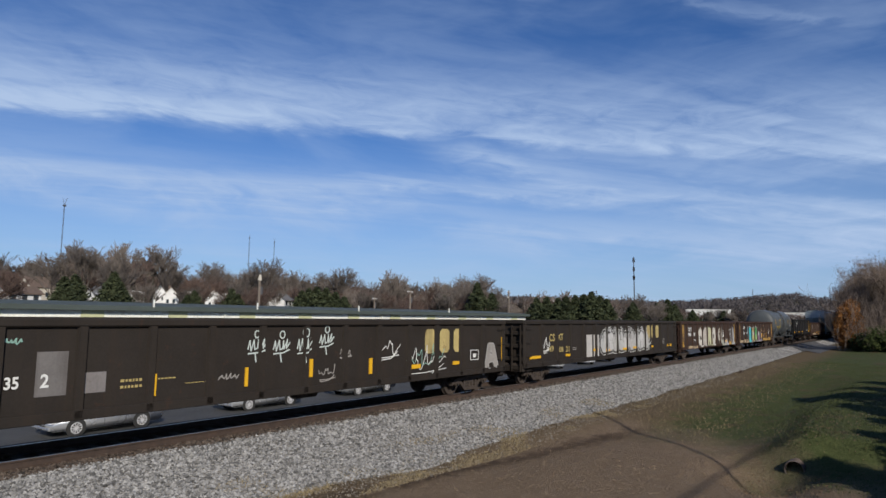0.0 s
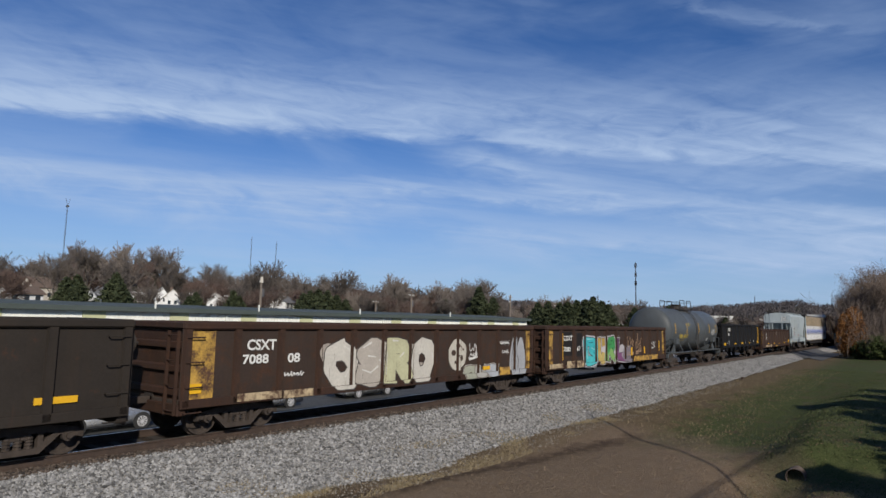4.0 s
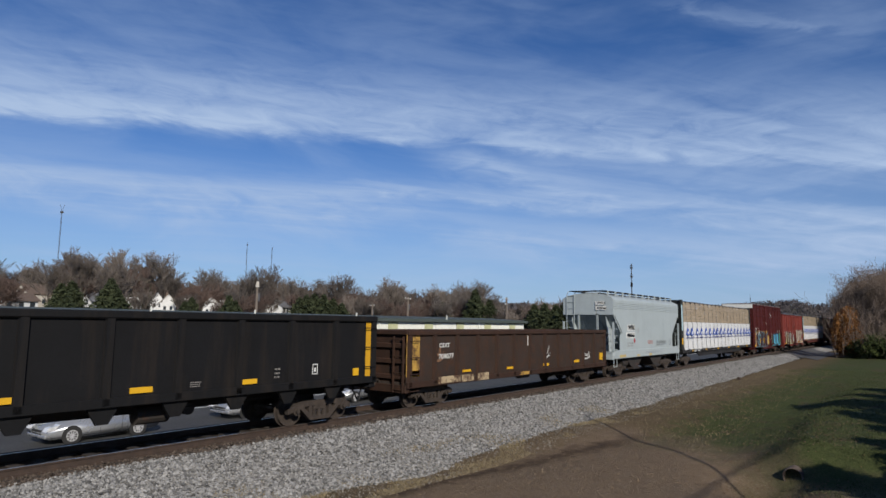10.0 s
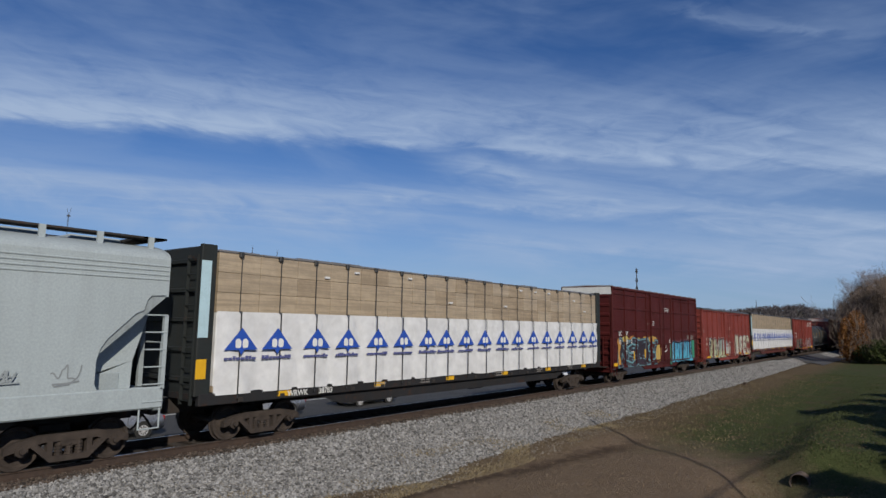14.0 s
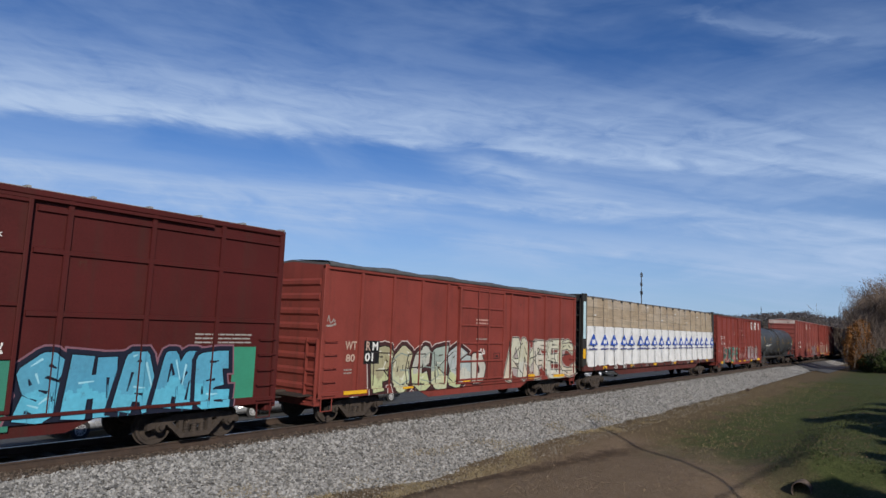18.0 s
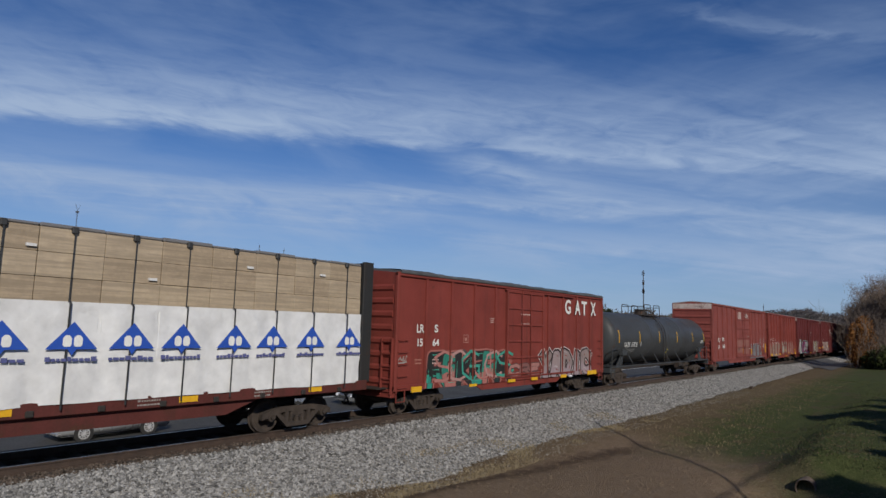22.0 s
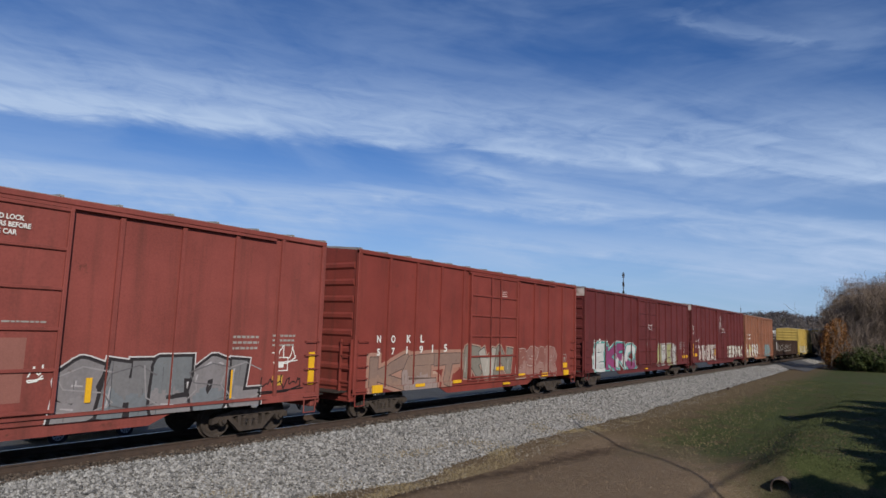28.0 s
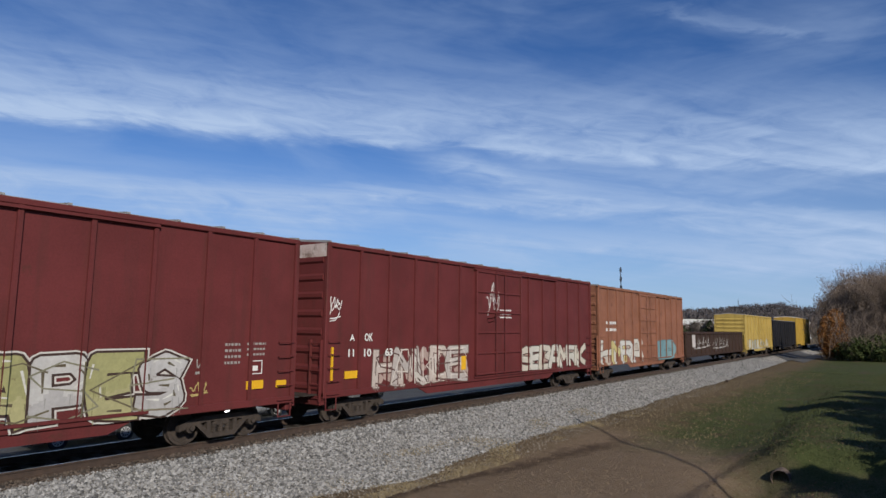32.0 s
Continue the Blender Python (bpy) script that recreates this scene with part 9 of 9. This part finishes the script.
piece(c, -7.1, -2.3, 0.95, 2.15, "SANKER", [(0.10, 0.05, 0.045), (0.58, 0.52, 0.46)], [], 55, 0.018, overlap=0.5, drips=3)
piece(c, 2.04, 8.62, 0.94, 2.10, "SEBAMRK", [(0.54, 0.50, 0.42), (0.56, 0.54, 0.48)], [(0.04, (0.06, 0.04, 0.035))], 40, 0.105, ((0.38, 0.27, 0.22),), shine=(0.66, 0.64, 0.58), overlap=0.5, drips=8)
tag_scrawl(c, -0.85, 2.67, 0.86, 2.26, CHALK, 3)
tag_scrawl(c, -0.85, 2.67, 0.86, 2.26, CHALK, 13)
tag_scrawl(c, -9.36, 2.81, 0.50, 1.08, CHALK, 4)
tag_scrawl(c, -9.36, 2.81, 0.50, 1.08, CHALK, 14)
reflector(c, -9.20, -9.13, 1.25, 2.24)
reflector(c, -8.63, -8.12, 1.31, 1.53)
reflector(c, -2.64, -2.27, 1.29, 1.79)
bars(c, 0.15, 3.20, 0.92, 0.44, 3, CHALK)

c = box_t
piece(c, -7.37, -1.30, 0.80, 2.24, "HMRA", [(0.56, 0.54, 0.48), (0.52, 0.45, 0.20), (0.56, 0.55, 0.52)], [(0.04, (0.10, 0.06, 0.05))], 42, 0.10, ((0.46, 0.40, 0.34),), drips=9, overlap=0.5)
piece(c, 1.84, 6.08, 0.85, 2.10, "ED", [(0.15, 0.27, 0.30), (0.19, 0.31, 0.33)], [(0.05, (0.09, 0.17, 0.19))], 43, 0.20, ((0.15, 0.27, 0.30),))
bars(c, -6.88, 2.61, 1.50, 0.77, 2, CHALK)

c = gon_f
panel(c, -8.53, -7.41, 1.49, 2.49, (0.45, 0.42, 0.40), "primer_patch")
tag_scrawl(c, -8.25, 1.18, 5.90, 1.10, CHALK, 4)
tag_scrawl(c, -2.16, 1.03, 6.27, 1.21, CHALK, 5)

c = box_y
piece(c, -6.59, 5.39, 0.65, 1.84, "RSEWA", [(0.50, 0.47, 0.38), (0.30, 0.30, 0.26)], [(0.05, (0.05, 0.05, 0.04))], 45, 0.17, ((0.42, 0.38, 0.25), (0.12, 0.09, 0.06)))


c = tank_a
YEL_TXT = (0.56, 0.40, 0.05)
barrel_text(c, "UTLX", -4.18, 2.56, 1.50, 0.23, -21, YEL_TXT, 0.03)
barrel_text(c, "601838", -3.10, 2.56, 1.50, 0.21, -20.5, YEL_TXT, 0.02)
barrel_text(c, "", -2.23, 2.56, 1.50, 0.07, 11, YEL_TXT, blocks=7)
barrel_text(c, "", -2.20, 2.56, 1.50, 0.07, 15, YEL_TXT, blocks=6)
barrel_text(c, "", -4.1, 2.56, 1.50, 0.09, -26, (0.25, 0.20, 0.08), blocks=16)
barrel_text(c, "", -4.1, 2.56, 1.50, 0.08, -31, (0.22, 0.18, 0.08), blocks=18)
for k in range(6):
    barrel_text(c, "", 3.85, 2.56, 1.50, 0.055, -14 + k * 2.7, (0.5, 0.5, 0.48), blocks=16)
barrel_text(c, "", 2.9, 2.56, 1.50, 0.22, -33, (0.55, 0.55, 0.53), blocks=2)
c = tank_b
barrel_text(c, "GATX", -6.93, 2.52, 1.45, 0.25, -18.5, CHALK, 0.02, wide=0.80)
barrel_text(c, "210715", -5.92, 2.52, 1.45, 0.24, -18, CHALK, 0.015, wide=0.84)
barrel_text(c, "LD LMT 207500 LB  94100 KG", -6.75, 2.52, 1.45, 0.085, -26.5, (0.34, 0.34, 0.33), 0.01, wide=0.95)
barrel_text(c, "LT WT   78500 LB  35600 KG", -6.80, 2.52, 1.45, 0.085, -31.5, (0.30, 0.30, 0.29), 0.01, wide=0.95)
barrel_text(c, "", -4.6, 2.52, 1.45, 0.24, -17, (0.3, 0.3, 0.29), blocks=1)
barrel_text(c, "", 0.32, 2.52, 1.45, 0.30, -38, (0.55, 0.45, 0.08), blocks=1)
barrel_text(c, "", 7.1, 2.52, 1.45, 0.22, -12, (0.42, 0.42, 0.40), blocks=3)
barrel_text(c, "", 6.6, 2.52, 1.45, 0.22, -32, (0.42, 0.42, 0.40), blocks=2)

for c, x, words in ((flat_a, -8.70, "WRWK"), (flat_a, -7.64, "38783"), (flat_b, -7.95, "KLRX"), (flat_b, -6.70, "2850")):
    lettering(c, words, x, 1.03, 0.15, CHALK, -HW - 0.052, 0.02, 0.95)
for c in (flat_a, flat_b):
    for k, x in enumerate((-5.4, -3.2, 1.4, 4.6, 7.5)):
        bars(c, x, 1.02, 0.5, 0.17, 2, GREYISH, -HW - 0.012, 4, k)
c = box_s
fitted(c, "CO", -8.24, -7.70, 2.32, 2.60, CHALK)
fitted(c, "ER", -6.98, -6.44, 2.36, 2.64, CHALK)
fitted(c, "171", -8.24, -7.55, 1.78, 2.05, CHALK)
fitted(c, "040", -6.98, -6.24, 1.82, 2.10, CHALK)

# ---- the near side: thicket, culvert, grass, and what shades them ----
def thicket_mesh(seed, height, stems, twig):
    """A clump of many thin upright stems that fork into twigs."""
    rg = random.Random(seed)
    v, f = [], []
    for s in range(stems):
        a = rg.uniform(0, 6.283)
        q = rg.random() ** 0.5
        vv, ff = [], []
        p = Vector((math.cos(a) * q * 1.6, math.sin(a) * q * 1.6, -0.2))
        d = Vector((math.cos(a) * 0.25 + rg.uniform(-0.2, 0.2), math.sin(a) * 0.25 + rg.uniform(-0.2, 0.2), 1)).normalized()
        todo = [(p, d, height * rg.uniform(0.6, 1.0) / 6, 0.045, 0)]
        while todo:
            p, d, l, r, lev = todo.pop()
            for i in range(6 if lev == 0 else 3):
                n = p + d * l
                u = d.orthogonal().normalized()
                w = d.cross(u)
                k = len(v)
                r1 = max(twig, r * 0.8)
                for c, rr in ((p, r), (n, r1)):
                    for t in (0, 2.09, 4.19):
                        v.append(tuple(c + (u * math.cos(t) + w * math.sin(t)) * rr))
                for t in range(3):
                    f.append((k + t, k + (t + 1) % 3, k + 3 + (t + 1) % 3, k + 3 + t))
                p, r = n, r1
                d = (d + Vector((rg.uniform(-1, 1), rg.uniform(-1, 1), rg.uniform(-0.3, 0.5))) * 0.2).normalized()
                if lev < 3 and rg.random() < (0.85 if lev < 2 else 0.6):
                    sd = (d + Vector((rg.uniform(-1, 1), rg.uniform(-1, 1), rg.uniform(0, 0.6))) * 0.8).normalized()
                    todo.append((p, sd, l * 0.62, r * 0.6, lev + 1))
    return v, f


def with_twigs(vf, seed, count):
    """Fine dry twigs, as thin slivers round the wood."""
    rg = random.Random(seed)
    v, f = list(vf[0]), list(vf[1])
    base = [p for p in v if p[2] > 0.6]
    for i in range(count):
        c = Vector(rg.choice(base)) + Vector((rg.gauss(0, 0.28), rg.gauss(0, 0.28), rg.gauss(0, 0.3)))
        d = Vector((rg.gauss(0, 0.5), rg.gauss(0, 0.5), rg.uniform(0.2, 1))).normalized() * rg.uniform(0.3, 0.7)
        w = d.orthogonal().normalized() * 0.018
        k = len(v)
        v += [tuple(c - w), tuple(c + w), tuple(c + d)]
        f.append((k, k + 1, k + 2))
    return v, f


THICKET = surface("sunlit_brown_brush", (0.135, 0.100, 0.077), (0.095, 0.072, 0.057), 1.2, 0.95, 0.0, 0.0, per_piece=0.3)
SLIM = data_mesh("brushwood", thicket_mesh(50, 7.0, 7, 0.015), THICKET)
BRUSH = [data_mesh("brushwood", with_twigs(thicket_mesh(51 + i, 8.5, 13, 0.019), 81 + i, 16000), THICKET) for i in range(3)]


def clump_of_leaves(seed, count, rx, rz, z0, size):
    def place(rg):
        while True:
            p = Vector((rg.uniform(-1, 1), rg.uniform(-1, 1), rg.uniform(-1, 1)))
            if p.length < 1 and noise.noise(p * 2.3 + Vector((seed, 0, 0))) > 0.0:
                return p.x * rx, p.y * rx, z0 + p.z * rz
    return leaf_cloud(seed, count, place, size)


LEAVES_RUST = [data_mesh("foliage", clump_of_leaves(61 + i, 4200, 1.35, 3.2, 3.3, 0.085), RUST_LEAF) for i in range(2)]
LEAVES_GREEN = [data_mesh("foliage", clump_of_leaves(71 + i, 2600, 1.7, 1.2, 1.1, 0.08), islands("dull_green_leaves", (0.018, 0.030, 0.010), (0.07, 0.085, 0.025), 0.9, 8.0)) for i in range(2)]
DRY_BRUSH = islands("dry_brown_weeds", (0.13, 0.100, 0.056), (0.31, 0.250, 0.150), 0.95, 8.0)

rg = random.Random(9)
BRUSH_TOP = max(v.co.z for v in BRUSH[0].vertices)
for i in range(190):
    az = 86.5 + 4.4 * rg.random() ** 0.9
    r = rg.uniform(118, min(152, 8.8 / max(0.055, math.cos(radians(az)))))
    p = polar(az, r)
    x, y = p.x, p.y
    lim = float(np.interp(az, (85.0, 86.4, 87.2, 88.2, 90.5), (2.7, 3.5, 4.5, 5.2, 6.0)))
    k = (eye_height(lim * rg.uniform(0.62, 1.02), r) - ground_z(x, y)) / BRUSH_TOP
    b = thing("shrub", "tall leafless brown thicket beside the railway", "shrub", Matrix.LocRotScale((x, y, ground_z(x, y)), Euler((0, 0, rg.uniform(0, 6))), (k * 1.1, k * 1.1, k)), group="thicket beside the line")
    part("brushwood", BRUSH[i % 3], None, b)
for i, (az, r, k) in enumerate(((85.15, 86, 0.80), (85.75, 87, 0.92), (85.45, 92, 0.9))):
    p = polar(az, r)
    b = thing("shrub", "small tree still holding rust-orange leaves", "shrub", Matrix.LocRotScale((p.x, p.y, ground_z(p.x, p.y)), Euler((0, 0, i)), (k, k, k)), group="thicket beside the line")
    part("brushwood", SLIM, None, b)
    part("foliage", LEAVES_RUST[i % 2], None, b, "sparse rust-orange leaves")
for i, (az, r, k) in enumerate(((86.2, 86, 0.9), (86.8, 92, 1.2), (87.2, 84, 1.1), (87.9, 88, 1.3), (88.6, 84, 1.2), (86.5, 98, 1.1), (89.4, 90, 1.4), (85.7, 94, 0.7))):
    p = polar(az, r)
    b = thing("shrub", "low green bush at the foot of the thicket", "shrub", Matrix.LocRotScale((p.x, p.y, ground_z(p.x, p.y)), Euler((0, 0, i)), (k, k, k)), group="thicket beside the line")
    part("foliage", LEAVES_GREEN[i % 2], None, b)
    part("brushwood", SLIM, None, b, at=Matrix.Diagonal((0.7, 0.7, 0.5, 1)))


def blades(name, count, region, h0, h1, width, material, label, keep=None, lean=0.35, seed=4):
    """One joined mesh of thin blades standing on the ground."""
    rgn = random.Random(seed)
    v, f = [], []
    x0, x1, y0, y1 = region
    while len(f) < count:
        x, y = x0 + (x1 - x0) * rgn.random() ** 1.35, rgn.uniform(y0, y1)
        if keep and not keep(x, y, rgn):
            continue
        z = (ballast_z(x, y) if y > 9.9 and ballast_z(x, y) > ground_z(x, y) else ground_z(x, y)) - 0.02
        a, hh = rgn.uniform(0, 6.283), rgn.uniform(h0, h1)
        lx, ly = rgn.gauss(0, lean) * hh, rgn.gauss(0, lean) * hh
        k = len(v)
        c, s = math.cos(a) * width, math.sin(a) * width
        v += [(x - c, y - s, z), (x + c, y + s, z), (x + lx, y + ly, z + hh)]
        f.append((k, k + 1, k + 2))
    me = bpy.data.meshes.new(name)
    me.from_pydata(v, [], f)
    me.materials.append(material)
    return tagged(new(name, me), label, "grass", kind="stuff")


GRASS = islands("short_green_grass", (0.026, 0.037, 0.012), (0.086, 0.098, 0.038), 0.9, 3.0)


def on_grass(x, y, rgn):
    e = x - 0.85 * y - 15.5 + 4 * noise.noise(Vector((x * 0.3, y * 0.3, 0)))
    return e > rgn.random() * 4 and y < 8.2 + 2 * noise.noise(Vector((x * 0.5, y * 0.5, 3)))


def on_verge(x, y, rgn):
    return noise.noise(Vector((x * 0.45, y * 0.9, 8))) > 0.02 + 0.3 * rgn.random()


blades("grass", 90000, (14.0, 62.0, -1.0, 8.8), 0.025, 0.085, 0.011, GRASS, "short green grass beside the railway", on_grass, 0.5)
blades("dry_weeds", 20000, (4.0, 27.0, 9.3, 11.5), 0.02, 0.09, 0.010, DRY_BRUSH, "dry straw-coloured weeds along the ballast foot", on_verge, 0.55, 5)
blades("dry_grass", 5000, (16.0, 60.0, 5.5, 10.2), 0.03, 0.12, 0.012, DRY_BRUSH, "dry brown grass between lawn and ballast", lambda x, y, q: x - 0.85 * y > 13 + q.random() * 6, 0.6, 6)
CLODS = islands("dirt_clods", (0.075, 0.052, 0.034), (0.20, 0.145, 0.095), 0.95, 50.0)
TAN_STONES = islands("tan_gravel", (0.070, 0.060, 0.046), (0.27, 0.24, 0.20), 0.95, 60.0)
scatter_stones("dirt_clods", 9000, (6.0, 26.0, 1.5, 10.4, 1.2), lambda x, y: ground_z(x, y) - 0.006, 0.020, CLODS, "small crumbs of brown earth on bare dirt")
scatter_stones("verge_stones", 5200, (5.0, 44.0, 9.3, 10.7, 1.5), lambda x, y: max(ground_z(x, y), ballast_z(x, y)), 0.022, TAN_STONES, "scattered limestone chips on the verge")

FALLEN = islands("fallen_leaves", (0.07, 0.042, 0.022), (0.16, 0.10, 0.055), 0.9, 8.0)


def litter():
    rgn = random.Random(12)
    v, f = [], []
    for i in range(1000):
        x, y = 12 + 34 * rgn.random() ** 1.5, rgn.uniform(-0.5, 8.5)
        if rgn.random() < 0.35:
            x, y = rgn.gauss(17.6, 1.2), rgn.gauss(3.4, 0.7)
        z = ground_z(x, y) + 0.015
        a, k = rgn.uniform(0, 6.283), len(v)
        for t in range(4):
            q = a + t * 1.57
            v.append((x + 0.03 * math.cos(q), y + 0.02 * math.sin(q), z + rgn.uniform(0, 0.03)))
        f.append((k, k + 1, k + 2, k + 3))
    me = bpy.data.meshes.new("fallen_leaves")
    me.from_pydata(v, [], f)
    me.materials.append(FALLEN)
    tagged(new("fallen_leaves", me), "dead leaves blown over grass and ditch", "leaves", kind="stuff")


litter()


def culvert():
    d = Vector((0.985, -0.08, 0.02)).normalized()
    pipe = thing("culvert_pipe", "short rusty corrugated culvert pipe in the ditch", "pipe", Matrix.Translation((18.55, 2.80, -0.88)))
    sh = Shape()
    rings, n = 22, 24
    u = d.orthogonal().normalized()
    w = d.cross(u)
    for k in range(rings + 1):
        for r0 in (0.23, 0.212):
            r = r0 + (0.012 if k % 2 else 0.0)
            c = d * (k * 0.075)
            for i in range(n):
                t = 6.283 * i / n
                sh.v.append(tuple(c + (u * math.cos(t) + w * math.sin(t)) * r))
    for k in range(rings):
        for o in (0, 1):
            a, b = (2 * k + o) * n, (2 * k + 2 + o) * n
            for i in range(n):
                sh.f.append((a + i, a + (i + 1) % n, b + (i + 1) % n, b + i))
    for i in range(n):
        sh.f.append((i, (i + 1) % n, n + (i + 1) % n, n + i))
    part("barrel", sh, surface("galvanised_rusting_pipe", (0.16, 0.125, 0.10), (0.09, 0.06, 0.045), 6.0, 0.7, 0.3, 0.3, rust=0.5), pipe, smooth=True)
    # near-black disc closes the pipe, the bore's shade put in as colour
    part("bore_end", Shape().tube(tuple(d * 1.5), tuple(d * 1.62), 0.215, 20), surface("bore_shade_black", (0.02, 0.016, 0.012), None, 4, 0.95), pipe)


culvert()
STAKE = thing("track_stake", "short pale marker stake at the ballast edge", "marker", Matrix.Translation((47.2, 10.1, ballast_z(47.2, 10.1))))
part("post", Shape().box(-0.09, 0.09, -0.09, 0.09, -0.2, 0.34, 0.02), RAIL_SIDE, STAKE)

# trees and lines behind the viewer that shade the lawn
for i, (x, y, k) in enumerate(((27.3, -5.9, 0.60), (30.8, -6.7, 0.60), (21.6, -7.3, 0.60), (34.8, -7.7, 0.62), (13.0, -6.5, 0.56), (15.9, -6.9, 0.58), (18.8, -7.4, 0.60))):
    t = thing("evergreen_tree", "dark green evergreen tree on the lawn", "tree", Matrix.LocRotScale((x, y, ground_z(x, y)), Euler((0, 0, i * 1.3)), (k * 2.2, k * 2.2, k)), group="evergreen trees")
    part("trunk", TRUNK_ME, None, t)
    part("crown", CONIFERS[(i + 1) % 3], None, t)


def shade_line(a, b, height, r, label):
    """An overhead cable whose shadow runs from a to b on the ground."""
    back = Vector((SUN_WAY.x, SUN_WAY.y, 0)) / -SUN_WAY.z
    p, q = [Vector((x, y, height)) - back * (height + 0.8) for x, y in (a, b)]
    d = (q - p)
    p, q = p - d * 0.12, q + d * 0.8
    line = thing("overhead_cable", label, "cable")
    pts = [p.lerp(q, i / 12) - Vector((0, 0, 0.35 * math.sin(math.pi * i / 12))) for i in range(13)]
    part("cable", Shape().pipe(pts, r, 6), TYRE, line)
    for e in (q,):
        part("pole", Shape().tube((e.x, e.y, ground_z(e.x, e.y) - 0.5), (e.x, e.y, height + 0.3), 0.14, 8, 0.1), POLE_WOOD, line)


shade_line((23.6, 10.4), (17.2, 3.7), 7.6, 0.05, "thick black overhead cable on a wooden pole")
shade_line((26.0, 4.2), (15.5, 4.6), 7.9, 0.035, "thin black overhead cable on a wooden pole")

# ---- far woods on the hills ----
# distance haze is put into these muted, slightly bluish tones
FAR_WOOD = islands("far_leafless_woods", (0.055, 0.050, 0.054), (0.088, 0.078, 0.078), 0.95, 0.4)


def far_woods():
    rgn = np.random.default_rng(15)
    n = 4200
    az, r = np.radians(rgn.uniform(8, 96, n)), rgn.uniform(330, 1350, n)
    x, y = np.sin(az) * r, np.cos(az) * r
    keep = ~((y < 45) & (x < 620)) & ~((az > radians(72)) & (r < 640))
    x, y = x[keep], y[keep]
    z = np.array([ground_z(float(a), float(b)) for a, b in zip(x, y)])
    n, k = len(x), 56
    h, w = rgn.uniform(6, 12, n), rgn.uniform(5, 10, n)
    c = np.stack([x[:, None] + rgn.normal(0, 0.45, (n, k)) * w[:, None], y[:, None] + rgn.normal(0, 0.45, (n, k)) * w[:, None], z[:, None] + h[:, None] * (0.05 + 0.9 * rgn.random((n, k)) ** 0.8)], -1)
    v = (c[:, :, None, :] + rgn.normal(0, 1, (n, k, 3, 3)) * np.array((0.75, 0.75, 1.3))).reshape(-1, 3)
    me = bpy.data.meshes.new("far_woods")
    me.from_pydata(v.tolist(), [], np.arange(len(v)).reshape(-1, 3).tolist())
    me.materials.append(FAR_WOOD)
    tagged(new("far_woods", me), "distant leafless brown woods over low hills", "woods", kind="stuff")


far_woods()

# ---- motion: the train rolls by, its wheels turning ----
SPEED, GAIN = 9.2678, 0.00924


def rolled(t):
    return SPEED * t + GAIN * t * t / 2


def motions():
    rows = [i for i in range(33)]
    for ob, u in TRAIN:
        walk(ob, [(t, pose(u - rolled(t), TRACK_Y, 0.0)) for t in rows])
    for key in (-1, 1):
        sets = [w for w in WHEELSETS if w.location.x * key > 0]
        first = sets[0]
        x, z = first.location.x, first.location.z
        walk(first, [(i / 15, pose(x, 0, z, 0, -math.degrees(rolled(i / 15) / 0.42), 0)) for i in range(481)])
        for w in sets[1:]:
            w.rotation_mode = "QUATERNION"
            w.animation_data_create()
            w.animation_data.action = first.animation_data.action
            w.animation_data.action_slot = first.animation_data.action_slot


motions()
